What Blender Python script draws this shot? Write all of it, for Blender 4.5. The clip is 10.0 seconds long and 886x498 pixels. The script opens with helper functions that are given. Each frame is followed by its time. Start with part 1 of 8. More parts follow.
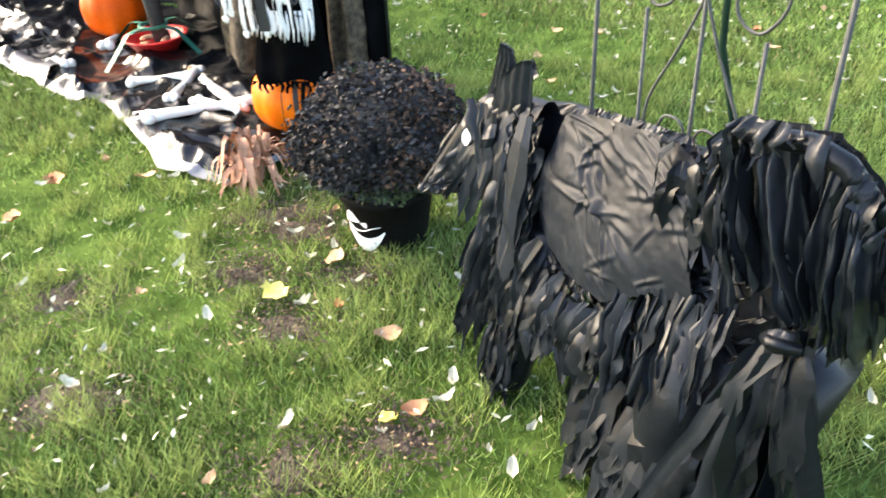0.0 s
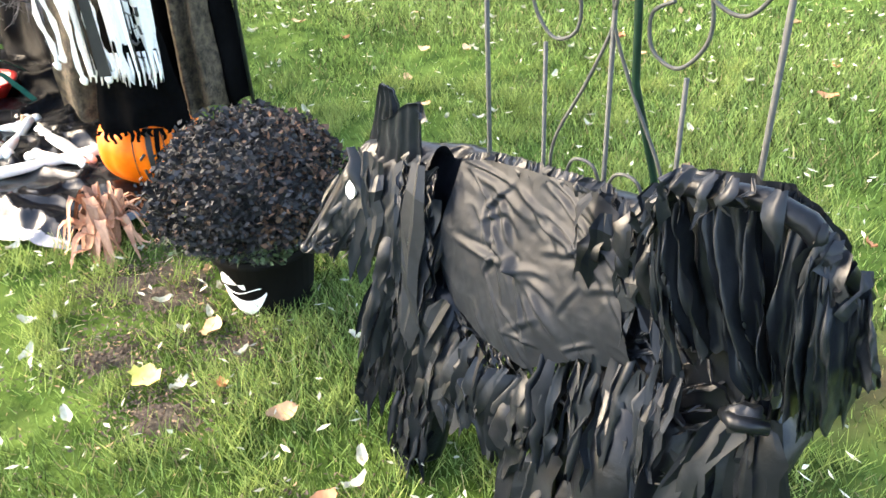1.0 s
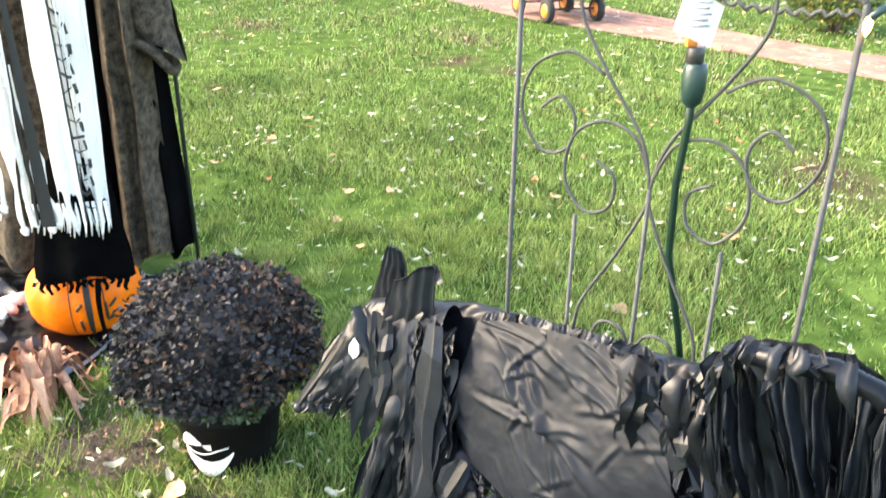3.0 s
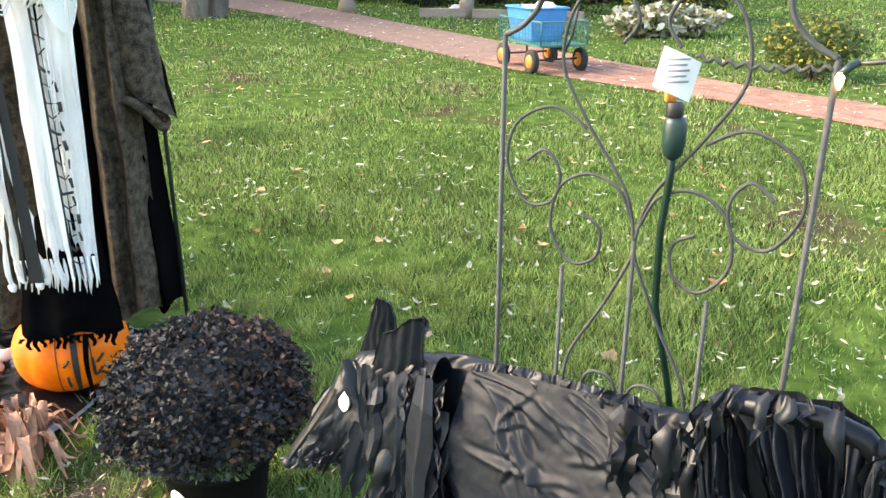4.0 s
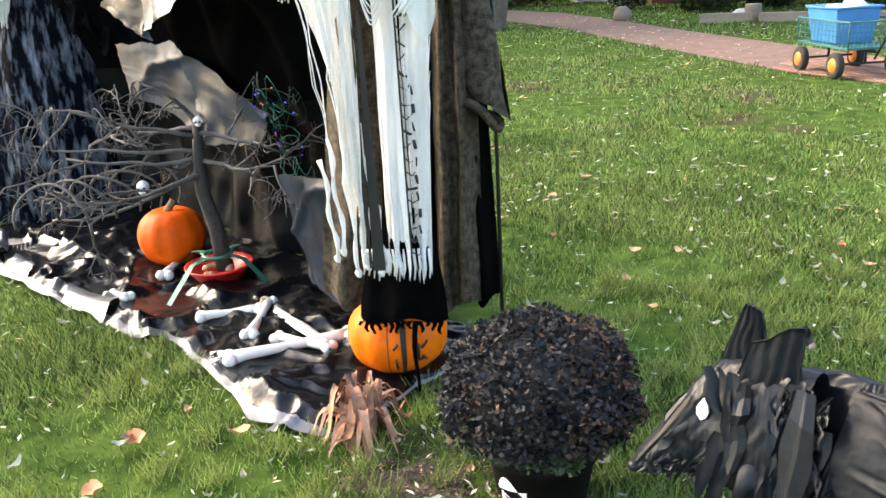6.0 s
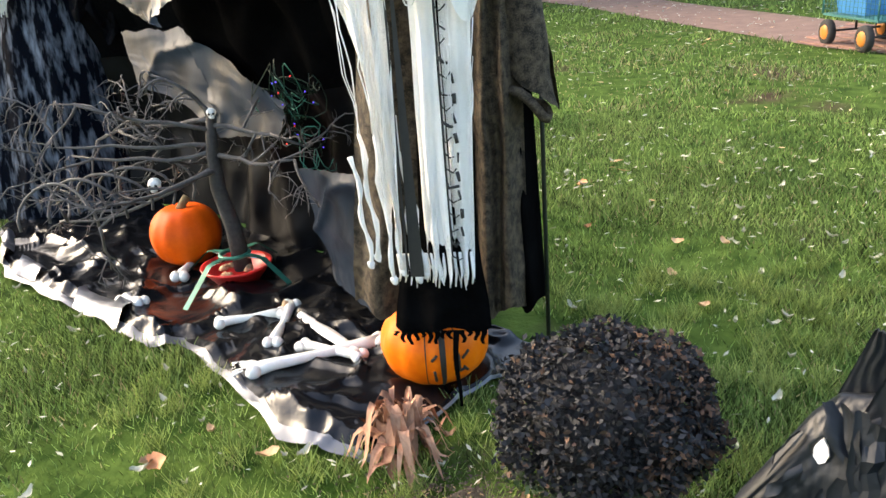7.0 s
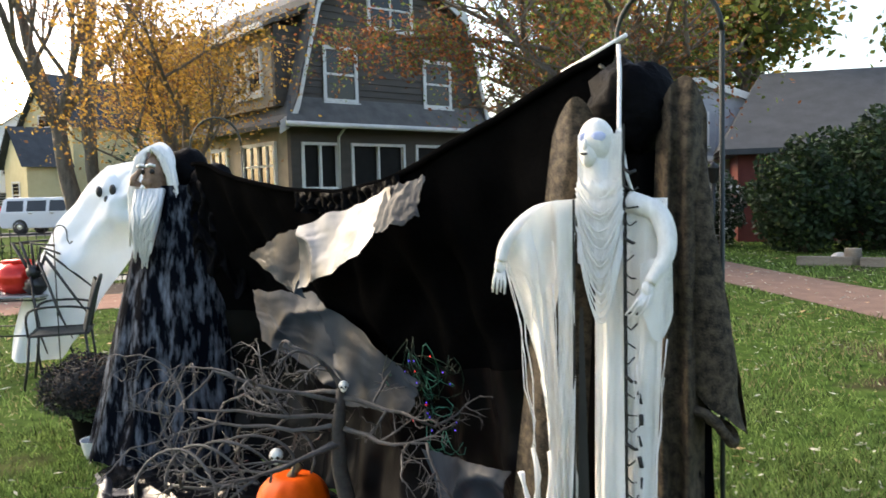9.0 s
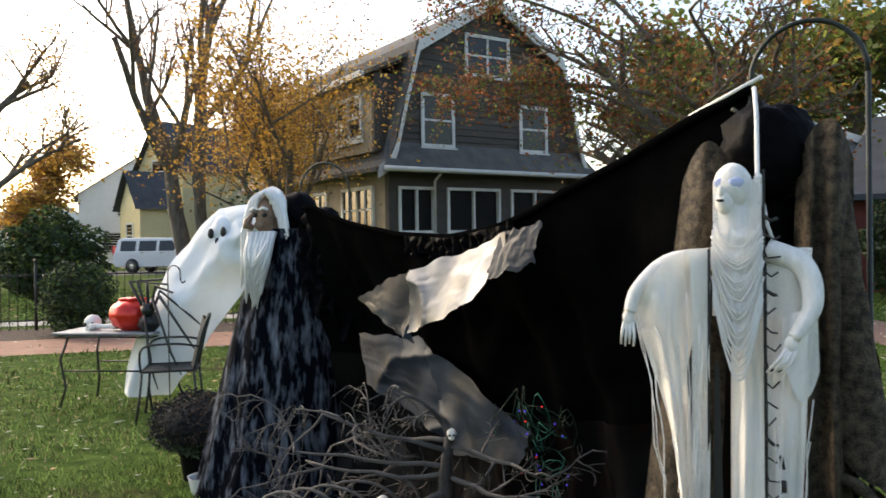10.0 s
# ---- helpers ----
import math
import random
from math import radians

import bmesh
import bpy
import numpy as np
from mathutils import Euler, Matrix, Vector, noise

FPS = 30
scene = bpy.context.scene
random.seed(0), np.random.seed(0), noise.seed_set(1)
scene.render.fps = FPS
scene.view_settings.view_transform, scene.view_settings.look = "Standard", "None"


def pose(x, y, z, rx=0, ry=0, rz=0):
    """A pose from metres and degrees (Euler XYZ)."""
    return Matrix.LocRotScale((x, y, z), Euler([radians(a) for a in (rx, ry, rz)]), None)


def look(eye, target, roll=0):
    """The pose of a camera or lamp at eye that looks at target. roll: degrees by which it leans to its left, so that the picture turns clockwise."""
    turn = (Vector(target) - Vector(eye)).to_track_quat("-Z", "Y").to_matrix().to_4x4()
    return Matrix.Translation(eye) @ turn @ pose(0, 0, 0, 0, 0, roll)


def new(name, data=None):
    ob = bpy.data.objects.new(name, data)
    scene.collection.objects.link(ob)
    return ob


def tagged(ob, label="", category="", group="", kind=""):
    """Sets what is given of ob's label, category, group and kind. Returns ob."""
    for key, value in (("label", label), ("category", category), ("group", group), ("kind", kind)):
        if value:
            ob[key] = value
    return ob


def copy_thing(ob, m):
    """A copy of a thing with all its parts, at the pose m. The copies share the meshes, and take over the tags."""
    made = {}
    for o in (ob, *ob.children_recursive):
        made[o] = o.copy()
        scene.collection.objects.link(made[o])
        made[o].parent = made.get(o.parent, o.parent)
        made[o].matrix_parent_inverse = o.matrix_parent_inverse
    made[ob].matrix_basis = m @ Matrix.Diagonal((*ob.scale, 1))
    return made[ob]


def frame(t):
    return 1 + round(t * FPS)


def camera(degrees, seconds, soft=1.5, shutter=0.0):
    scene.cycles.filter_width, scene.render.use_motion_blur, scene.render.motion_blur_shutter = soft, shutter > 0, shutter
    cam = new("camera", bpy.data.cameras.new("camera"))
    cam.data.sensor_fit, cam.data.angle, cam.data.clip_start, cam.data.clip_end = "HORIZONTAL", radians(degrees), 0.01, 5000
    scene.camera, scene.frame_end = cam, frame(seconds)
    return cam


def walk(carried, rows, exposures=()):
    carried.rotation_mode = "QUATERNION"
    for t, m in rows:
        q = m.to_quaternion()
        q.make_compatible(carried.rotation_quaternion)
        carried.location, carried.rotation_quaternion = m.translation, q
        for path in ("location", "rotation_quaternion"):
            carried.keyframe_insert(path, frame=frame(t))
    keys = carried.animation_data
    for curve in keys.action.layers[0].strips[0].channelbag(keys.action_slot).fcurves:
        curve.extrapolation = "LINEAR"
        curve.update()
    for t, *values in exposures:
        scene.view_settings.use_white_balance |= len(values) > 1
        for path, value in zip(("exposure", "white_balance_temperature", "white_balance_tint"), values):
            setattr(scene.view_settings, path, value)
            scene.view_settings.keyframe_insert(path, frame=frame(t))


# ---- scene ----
cam = camera(58.0, 10.0, shutter=0.3)
PATH = [
    (0, (0.374, 0.262, 1.249), (0.078, 1.912, 0.157), -3.1),
    (0.5, (0.359, 0.341, 1.243), (0.243, 2.031, 0.18), -2.6),
    (1, (0.326, 0.462, 1.237), (0.331, 2.142, 0.151), -3.3),
    (1.5, (0.282, 0.48, 1.256), (0.392, 2.166, 0.186), -2.5),
    (2, (0.192, 0.495, 1.265), (0.438, 2.194, 0.24), -0.7),
    (2.5, (0.109, 0.488, 1.279), (0.388, 2.229, 0.335), -0.2),
    (3, (0.084, 0.488, 1.309), (0.425, 2.282, 0.492), 0.6),
    (3.2, (0.090, 0.499, 1.318), (0.455, 2.314, 0.562), 0.6),
    (4.3, (0.083, 0.478, 1.320), (0.456, 2.311, 0.614), 0.0),
    (4.5, (0.087, 0.48, 1.305), (0.439, 2.306, 0.569), -0.5),
    (5, (0.037, 0.459, 1.311), (0.244, 2.313, 0.59), -1.6),
    (5.5, (-0.058, 0.484, 1.304), (-0.113, 2.368, 0.635), -2.4),
    (6, (-0.117, 0.491, 1.3), (-0.364, 2.361, 0.635), -3.4),
    (7.3, (-0.265, 0.739, 1.292), (-0.524, 2.589, 0.578), -4.9),
    (7.5, (-0.279, 0.742, 1.31), (-0.499, 2.601, 0.608), -4.4),
    (8, (-0.346, 0.745, 1.346), (-0.538, 2.672, 0.844), -3.1),
    (8.5, (-0.46, 0.777, 1.436), (-0.75, 2.74, 1.192), -1.9),
    (9, (-0.535, 0.793, 1.466), (-0.94, 2.747, 1.334), -1.4),
    (9.5, (-0.583, 0.811, 1.474), (-1.09, 2.744, 1.412), -0.9),
    (10, (-0.618, 0.816, 1.473), (-1.243, 2.715, 1.455), -0.8),
]
EXPOSURE = [(t, e, 7100, 10) for t, e in [(0, 3.05), (1, 3.3), (3, 3.3), (4.3, 2.7), (5, 2.75), (6, 2.55), (7.4, 2.3), (7.9, 2.3), (8.6, 2.1), (9.3, 1.6), (10, 1.34)]]
walk(cam, [(t, look(eye, target, roll)) for t, eye, target, roll in PATH], EXPOSURE)

# ---- daylight: late afternoon, sun low behind the houses, thin bright cloud ----
world = bpy.data.worlds.new("sky")
scene.world = world
world.use_nodes = True
wn = world.node_tree
sky = wn.nodes.new("ShaderNodeTexSky")
sky.sky_type = "NISHITA"
sky.sun_disc = False
sky.sun_elevation = radians(32)
sky.sun_rotation = radians(-70)
sky.air_density, sky.dust_density, sky.ozone_density = 1.0, 3.0, 1.0
wn.links.new(sky.outputs[0], wn.nodes["Background"].inputs[0])
wn.nodes["Background"].inputs[1].default_value = 0.15
sun = new("sun", bpy.data.lights.new("sun", "SUN"))
sun.data.energy, sun.data.angle, sun.data.color = 0.6, radians(25), (1.0, 0.86, 0.66)
sun.matrix_world = look((-8.0, 2.9, 5.3), (0, 0, 0))

# ---- building helpers ----
rng = np.random.default_rng(7)


def fbm(p, octaves=3):
    return noise.fractal(Vector(p), 1.0, 2.0, octaves)


def grid(nu, nv, fn):
    """A sheet of nu by nv quads; fn(u, v) gives a place."""
    vs = [fn(i / nu, j / nv) for j in range(nv + 1) for i in range(nu + 1)]
    w = nu + 1
    fs = [(j * w + i, j * w + i + 1, (j + 1) * w + i + 1, (j + 1) * w + i) for j in range(nv) for i in range(nu)]
    return vs, fs


def tube(pts, radii, sides=6, caps=True):
    """A round bar along pts."""
    pts = [Vector(p) for p in pts]
    if not hasattr(radii, "__len__"):
        radii = [radii] * len(pts)
    vs, fs = [], []
    up = None
    for i, p in enumerate(pts):
        d = (pts[min(i + 1, len(pts) - 1)] - pts[max(i - 1, 0)])
        d = d.normalized() if d.length > 1e-9 else Vector((0, 0, 1))
        if up is None:
            up = d.orthogonal().normalized()
        up = (up - d * up.dot(d))
        up = up.normalized() if up.length > 1e-6 else d.orthogonal().normalized()
        side = d.cross(up)
        for k in range(sides):
            a = 2 * math.pi * k / sides
            vs.append(tuple(p + (up * math.cos(a) + side * math.sin(a)) * radii[i]))
    n = len(pts)
    for i in range(n - 1):
        for k in range(sides):
            a, b = i * sides + k, i * sides + (k + 1) % sides
            fs.append((a, b, b + sides, a + sides))
    if caps:
        fs.append(tuple(range(sides - 1, -1, -1)))
        fs.append(tuple((n - 1) * sides + k for k in range(sides)))
    return vs, fs


def box(x0, y0, z0, x1, y1, z1):
    vs = [(x, y, z) for z in (z0, z1) for y in (y0, y1) for x in (x0, x1)]
    return vs, [(0, 2, 3, 1), (4, 5, 7, 6), (0, 1, 5, 4), (2, 6, 7, 3), (0, 4, 6, 2), (1, 3, 7, 5)]


def lathe(profile, sides=24, squash=None):
    """A turned shape from (radius, height) pairs; squash(angle) scales the radius."""
    vs, fs = [], []
    for r, z in profile:
        for k in range(sides):
            a = 2 * math.pi * k / sides
            q = r * (squash(a, z) if squash else 1)
            vs.append((q * math.cos(a), q * math.sin(a), z))
    for i in range(len(profile) - 1):
        for k in range(sides):
            a, b = i * sides + k, i * sides + (k + 1) % sides
            fs.append((a, b, b + sides, a + sides))
    fs.append(tuple(range(sides - 1, -1, -1)))
    fs.append(tuple((len(profile) - 1) * sides + k for k in range(sides)))
    return vs, fs


def ball(c, r, seg=14, rings=9, wob=0.0):
    rx, ry, rz = r if hasattr(r, "__len__") else (r, r, r)
    vs, fs = [], []
    for j in range(rings + 1):
        th = math.pi * j / rings
        for i in range(seg):
            a = 2 * math.pi * i / seg
            n = Vector((math.sin(th) * math.cos(a), math.sin(th) * math.sin(a), math.cos(th)))
            k = 1 + wob * fbm((n * 2.3 + Vector(c) * 3))
            vs.append((c[0] + rx * n.x * k, c[1] + ry * n.y * k, c[2] + rz * n.z * k))
    for j in range(rings):
        for i in range(seg):
            a, b = j * seg + i, j * seg + (i + 1) % seg
            fs.append((a, a + seg, b + seg, b))
    return vs, fs


def mesh(name, pieces, mats, smooth=True, bevel=0.0):
    """A mesh out of pieces (verts, faces[, material index])."""
    vs, fs, mi, sm = [], [], [], []
    for pc in pieces:
        o = len(vs)
        vs.extend(tuple(v) for v in pc[0])
        fs.extend(tuple(i + o for i in f) for f in pc[1])
        mi.extend([pc[2] if len(pc) > 2 else 0] * len(pc[1]))
        sm.extend([pc[3] if len(pc) > 3 else smooth] * len(pc[1]))
    me = bpy.data.meshes.new(name)
    me.from_pydata(vs, [], fs)
    for m in (mats if isinstance(mats, (list, tuple)) else [mats]):
        me.materials.append(m)
    me.polygons.foreach_set("material_index", mi)
    me.polygons.foreach_set("use_smooth", sm)
    me.update()
    return me


def part(name, pieces, mats, parent, label="", smooth=True, at=(0, 0, 0), bevel=0.0):
    ob = new(name, mesh(name, pieces, mats, smooth))
    ob.parent = parent
    ob.location = at
    if bevel:
        bv = ob.modifiers.new("bevel", "BEVEL")
        bv.width, bv.segments, bv.limit_method = bevel, 2, "ANGLE"
    return tagged(ob, label)


def thing(name, label, category, at=(0, 0, 0), rz=0.0, group="", kind=""):
    ob = new(name)
    ob.empty_display_size = 0.1
    ob.matrix_world = pose(*at, 0, 0, rz)
    return tagged(ob, label, category, group, kind)


def solid(name, pieces, mats, label, category, at=(0, 0, 0), rz=0.0, group="", kind="", smooth=True, bevel=0.0):
    ob = new(name, mesh(name, pieces, mats, smooth))
    ob.matrix_world = pose(*at, 0, 0, rz)
    if bevel:
        bv = ob.modifiers.new("bevel", "BEVEL")
        bv.width, bv.segments, bv.limit_method = bevel, 2, "ANGLE"
    return tagged(ob, label, category, group, kind)


def quads(name, v4, mats, mi=None):
    """A mesh of loose quads from an array (n, 4, 3)."""
    n = len(v4)
    me = bpy.data.meshes.new(name)
    me.vertices.add(4 * n)
    me.vertices.foreach_set("co", np.ascontiguousarray(v4, dtype=np.float32).ravel())
    me.loops.add(4 * n)
    me.loops.foreach_set("vertex_index", np.arange(4 * n, dtype=np.int32))
    me.polygons.add(n)
    me.polygons.foreach_set("loop_start", np.arange(0, 4 * n, 4, dtype=np.int32))
    for m in (mats if isinstance(mats, (list, tuple)) else [mats]):
        me.materials.append(m)
    if mi is not None:
        me.polygons.foreach_set("material_index", np.asarray(mi, dtype=np.int32))
    me.update(calc_edges=True)
    me.validate()
    return me


def leaf_quads(c, size, droop=0.0, slim=0.55):
    """Diamond leaves at centres c (n, 3) of a size, turned at random."""
    n = len(c)
    a = rng.normal(size=(n, 3))
    a[:, 2] = a[:, 2] * 0.7 - droop
    a /= np.linalg.norm(a, axis=1)[:, None]
    b = np.cross(a, rng.normal(size=(n, 3)))
    b /= np.linalg.norm(b, axis=1)[:, None] + 1e-9
    s = (size * rng.uniform(0.6, 1.35, n))[:, None]
    nrm = np.cross(a, b)
    return np.stack([c - a * s, c + b * s * slim + nrm * s * 0.15, c + a * s, c - b * s * slim + nrm * s * 0.15], axis=1)


# ---- materials ----
def material(name, c1, c2=None, rough=0.7, metal=0.0, scale=8.0, fine=60.0, bump=0.3, stretch=(1, 1, 1), random=0.0, spec=0.5, sheen=0.0,
             island=0.0, trans=0.0, dist=0.01, contrast=0.35):
    """Two-scale coloured noise with relief; random and island vary the pieces' brightness."""
    m = bpy.data.materials.new(name)
    m.use_nodes = True
    t = m.node_tree
    b = t.nodes["Principled BSDF"]
    b.inputs["Roughness"].default_value = rough
    b.inputs["Metallic"].default_value = metal
    b.inputs["Specular IOR Level"].default_value = spec
    if sheen:
        b.inputs["Sheen Weight"].default_value = sheen
    co = t.nodes.new("ShaderNodeTexCoord")
    mp = t.nodes.new("ShaderNodeMapping")
    mp.inputs["Scale"].default_value = stretch
    t.links.new(co.outputs["Object"], mp.inputs[0])
    n1, n2 = t.nodes.new("ShaderNodeTexNoise"), t.nodes.new("ShaderNodeTexNoise")
    for n, s, d in ((n1, scale, 4), (n2, fine, 5)):
        n.inputs["Scale"].default_value = s
        n.inputs["Detail"].default_value = d
        t.links.new(mp.outputs[0], n.inputs["Vector"])
    add = t.nodes.new("ShaderNodeMath")
    add.operation = "MULTIPLY_ADD"
    add.inputs[1].default_value = 0.4
    t.links.new(n2.outputs[0], add.inputs[0])
    mul = t.nodes.new("ShaderNodeMath")
    mul.operation = "MULTIPLY"
    mul.inputs[1].default_value = 0.6
    t.links.new(n1.outputs[0], mul.inputs[0])
    t.links.new(mul.outputs[0], add.inputs[2])
    ramp = t.nodes.new("ShaderNodeValToRGB")
    ramp.color_ramp.elements[0].position = 0.5 - contrast / 2
    ramp.color_ramp.elements[1].position = 0.5 + contrast / 2
    ramp.color_ramp.elements[0].color = (*c1, 1)
    ramp.color_ramp.elements[1].color = (*(c2 or c1), 1)
    t.links.new(add.outputs[0], ramp.inputs[0])
    colour = ramp.outputs[0]
    for amount, node, out in ((random, "ShaderNodeObjectInfo", "Random"), (island, "ShaderNodeNewGeometry", "Random Per Island")):
        if amount:
            src = t.nodes.new(node)
            mr = t.nodes.new("ShaderNodeMapRange")
            mr.inputs["To Min"].default_value, mr.inputs["To Max"].default_value = 1 - amount, 1 + amount
            t.links.new(src.outputs[out], mr.inputs[0])
            hsv = t.nodes.new("ShaderNodeHueSaturation")
            t.links.new(colour, hsv.inputs["Color"])
            t.links.new(mr.outputs[0], hsv.inputs["Value"])
            colour = hsv.outputs[0]
    t.links.new(colour, b.inputs["Base Color"])
    if bump:
        bp = t.nodes.new("ShaderNodeBump")
        bp.inputs["Strength"].default_value = bump
        bp.inputs["Distance"].default_value = dist
        t.links.new(add.outputs[0], bp.inputs["Height"])
        t.links.new(bp.outputs[0], b.inputs["Normal"])
    if trans:
        tr = t.nodes.new("ShaderNodeBsdfTranslucent")
        t.links.new(colour, tr.inputs[0])
        mx = t.nodes.new("ShaderNodeMixShader")
        mx.inputs[0].default_value = trans
        t.links.new(b.outputs[0], mx.inputs[1])
        t.links.new(tr.outputs[0], mx.inputs[2])
        t.links.new(mx.outputs[0], t.nodes["Material Output"].inputs[0])
    return m


def gauze(name, colour, holes, scale=220.0):
    """Open-weave cloth: cloth mixed with clear gaps."""
    m = material(name, colour, tuple(c * 0.88 for c in colour), rough=0.9, scale=9, fine=150, bump=0.25, trans=0.12)
    t = m.node_tree
    last = t.nodes["Material Output"].inputs[0].links[0].from_socket
    co = t.nodes.new("ShaderNodeTexCoord")
    n = t.nodes.new("ShaderNodeTexNoise")
    n.inputs["Scale"].default_value, n.inputs["Detail"].default_value = scale, 2
    t.links.new(co.outputs["Object"], n.inputs["Vector"])
    r = t.nodes.new("ShaderNodeValToRGB")
    r.color_ramp.elements[0].position, r.color_ramp.elements[1].position = holes - 0.04, holes + 0.04
    t.links.new(n.outputs[0], r.inputs[0])
    clear = t.nodes.new("ShaderNodeBsdfTransparent")
    mx = t.nodes.new("ShaderNodeMixShader")
    t.links.new(r.outputs[0], mx.inputs[0])
    t.links.new(clear.outputs[0], mx.inputs[1])
    t.links.new(last, mx.inputs[2])
    t.links.new(mx.outputs[0], t.nodes["Material Output"].inputs[0])
    return m


def glow(name, colour, strength):
    m = bpy.data.materials.new(name)
    m.use_nodes = True
    b = m.node_tree.nodes["Principled BSDF"]
    b.inputs["Base Color"].default_value = (*colour, 1)
    b.inputs["Emission Color"].default_value = (*colour, 1)
    b.inputs["Emission Strength"].default_value = strength
    return m


M = {}
M["soil"] = material("soil", (0.05, 0.037, 0.026), (0.13, 0.1, 0.07), 0.95, scale=14, fine=80, bump=1.0, dist=0.03)
M["grass"] = material("grass", (0.074, 0.132, 0.036), (0.226, 0.3, 0.092), 0.65, scale=1.3, fine=9, bump=0, island=0.9, trans=0.3, spec=0.06)
M["tuft"] = material("tuft_grass", (0.135, 0.19, 0.048), (0.3, 0.36, 0.115), 0.65, scale=2, fine=12, bump=0, island=0.5, trans=0.3, spec=0.06)
M["dry_grass"] = material("dry_grass", (0.24, 0.2, 0.1), (0.42, 0.36, 0.2), 0.7, scale=2, fine=15, bump=0, island=0.4, trans=0.3, spec=0.1)
M["pale_leaf"] = material("pale_leaf", (0.3, 0.29, 0.2), (0.55, 0.54, 0.44), 0.65, scale=12, fine=80, bump=0.3, island=0.4, trans=0.1)
M["tan_leaf"] = material("tan_leaf", (0.36, 0.2, 0.1), (0.56, 0.37, 0.2), 0.7, scale=14, fine=90, bump=0.4, random=0.35)
M["orange_leaf"] = material("orange_leaf", (0.42, 0.15, 0.055), (0.54, 0.27, 0.13), 0.7, scale=14, fine=90, bump=0.4, random=0.3)
M["yellow_leaf"] = material("yellow_leaf", (0.55, 0.47, 0.07), (0.66, 0.58, 0.16), 0.6, scale=14, fine=90, bump=0.4, random=0.15)
M["bag"] = material("black_plastic_bag", (0.0055, 0.007, 0.0095), (0.0135, 0.0162, 0.021), 0.38, scale=12, fine=60, bump=0.4, dist=0.006, spec=0.24)
M["flank_bag"] = material("stretched_black_plastic", (0.0062, 0.0078, 0.0108), (0.0128, 0.0156, 0.0202), 0.44, scale=10, fine=50, bump=0.35, dist=0.005, spec=0.12)
M["dark_bag"] = material("thin_black_plastic", (0.0032, 0.004, 0.0057), (0.008, 0.0097, 0.013), 0.3, scale=12, fine=60, bump=0.45, dist=0.006, spec=0.2)
M["white_paint"] = material("white_paint", (0.78, 0.78, 0.76), (0.84, 0.84, 0.82), 0.6, scale=20, fine=90, bump=0.1)
M["iron"] = material("weathered_iron", (0.02, 0.024, 0.023), (0.05, 0.053, 0.05), 0.7, metal=0.1, scale=25, fine=120, bump=0.3)
M["green_iron"] = material("dark_green_iron", (0.006, 0.01, 0.007), (0.018, 0.024, 0.018), 0.5, metal=0.15, scale=20, fine=100, bump=0.2)
M["black_pot"] = material("black_plastic_pot", (0.003, 0.003, 0.003), (0.006, 0.006, 0.006), 0.8, scale=10, fine=60, bump=0.2, spec=0.08)
M["mum_dark"] = material("dark_mum_leaf", (0.010, 0.0105, 0.0115), (0.032, 0.031, 0.033), 0.75, scale=14, fine=60, bump=0, island=0.7, spec=0.25)
M["mum_brown"] = material("brown_mum_bloom", (0.05, 0.026, 0.016), (0.11, 0.06, 0.035), 0.85, scale=14, fine=60, bump=0, island=0.5)
M["mum_green"] = material("green_mum_leaf", (0.03, 0.055, 0.022), (0.06, 0.09, 0.04), 0.7, scale=14, fine=60, bump=0, island=0.5)
M["pumpkin"] = material("pumpkin_skin", (0.72, 0.12, 0.002), (0.84, 0.19, 0.004), 0.45, scale=5, fine=50, bump=0.15, spec=0.2)
M["pumpkin_deep"] = material("deep_orange_pumpkin_skin", (0.66, 0.075, 0.003), (0.8, 0.12, 0.005), 0.5, scale=5, fine=50, bump=0.15, spec=0.15)
M["stem"] = material("dry_stem", (0.12, 0.09, 0.04), (0.25, 0.19, 0.1), 0.85, scale=20, fine=90, bump=0.6)
M["black_paint"] = material("black_paint", (0.01, 0.01, 0.01), (0.02, 0.018, 0.016), 0.6, scale=20, fine=90, bump=0.2)
M["husk"] = material("corn_husk", (0.24, 0.09, 0.045), (0.55, 0.3, 0.18), 0.75, scale=18, fine=120, bump=0.5, stretch=(1, 1, 0.3), random=0.5)
M["bone"] = material("plastic_bone", (0.68, 0.66, 0.58), (0.82, 0.81, 0.76), 0.5, scale=12, fine=80, bump=0.25)
M["tarp"] = material("black_tarp", (0.003, 0.0034, 0.0045), (0.007, 0.0078, 0.0095), 0.2, scale=2.5, fine=9, bump=0.35, dist=0.04, spec=0.28)
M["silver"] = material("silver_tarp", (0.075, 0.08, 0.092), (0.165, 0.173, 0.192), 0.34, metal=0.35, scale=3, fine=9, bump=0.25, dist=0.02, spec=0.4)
# dull silver flaps, and the sky's reflection painted on the backdrop's black panels
M["dull_silver_and_sheen"] = material("dull_silver_and_sky_sheen", (0.006, 0.0105, 0.018), (0.022, 0.033, 0.05), 0.36, scale=3, fine=9, bump=0.25, dist=0.02, spec=0.1, contrast=0.25)
M["curtain"] = material("black_cloth", (0.0015, 0.0015, 0.0016), (0.004, 0.004, 0.0042), 0.95, scale=6, fine=70, bump=0.4, spec=0.0)
M["black_sheet"] = material("black_plastic_sheet", (0.002, 0.002, 0.0024), (0.005, 0.005, 0.006), 0.4, scale=3, fine=12, bump=0.35, dist=0.02, spec=0.1)
M["crinkle"] = material("crinkled_black_cloth", (0.001, 0.001, 0.0016), (0.0032, 0.0032, 0.0042), 0.55, scale=20, fine=60, bump=0.8, dist=0.012, spec=0.04)
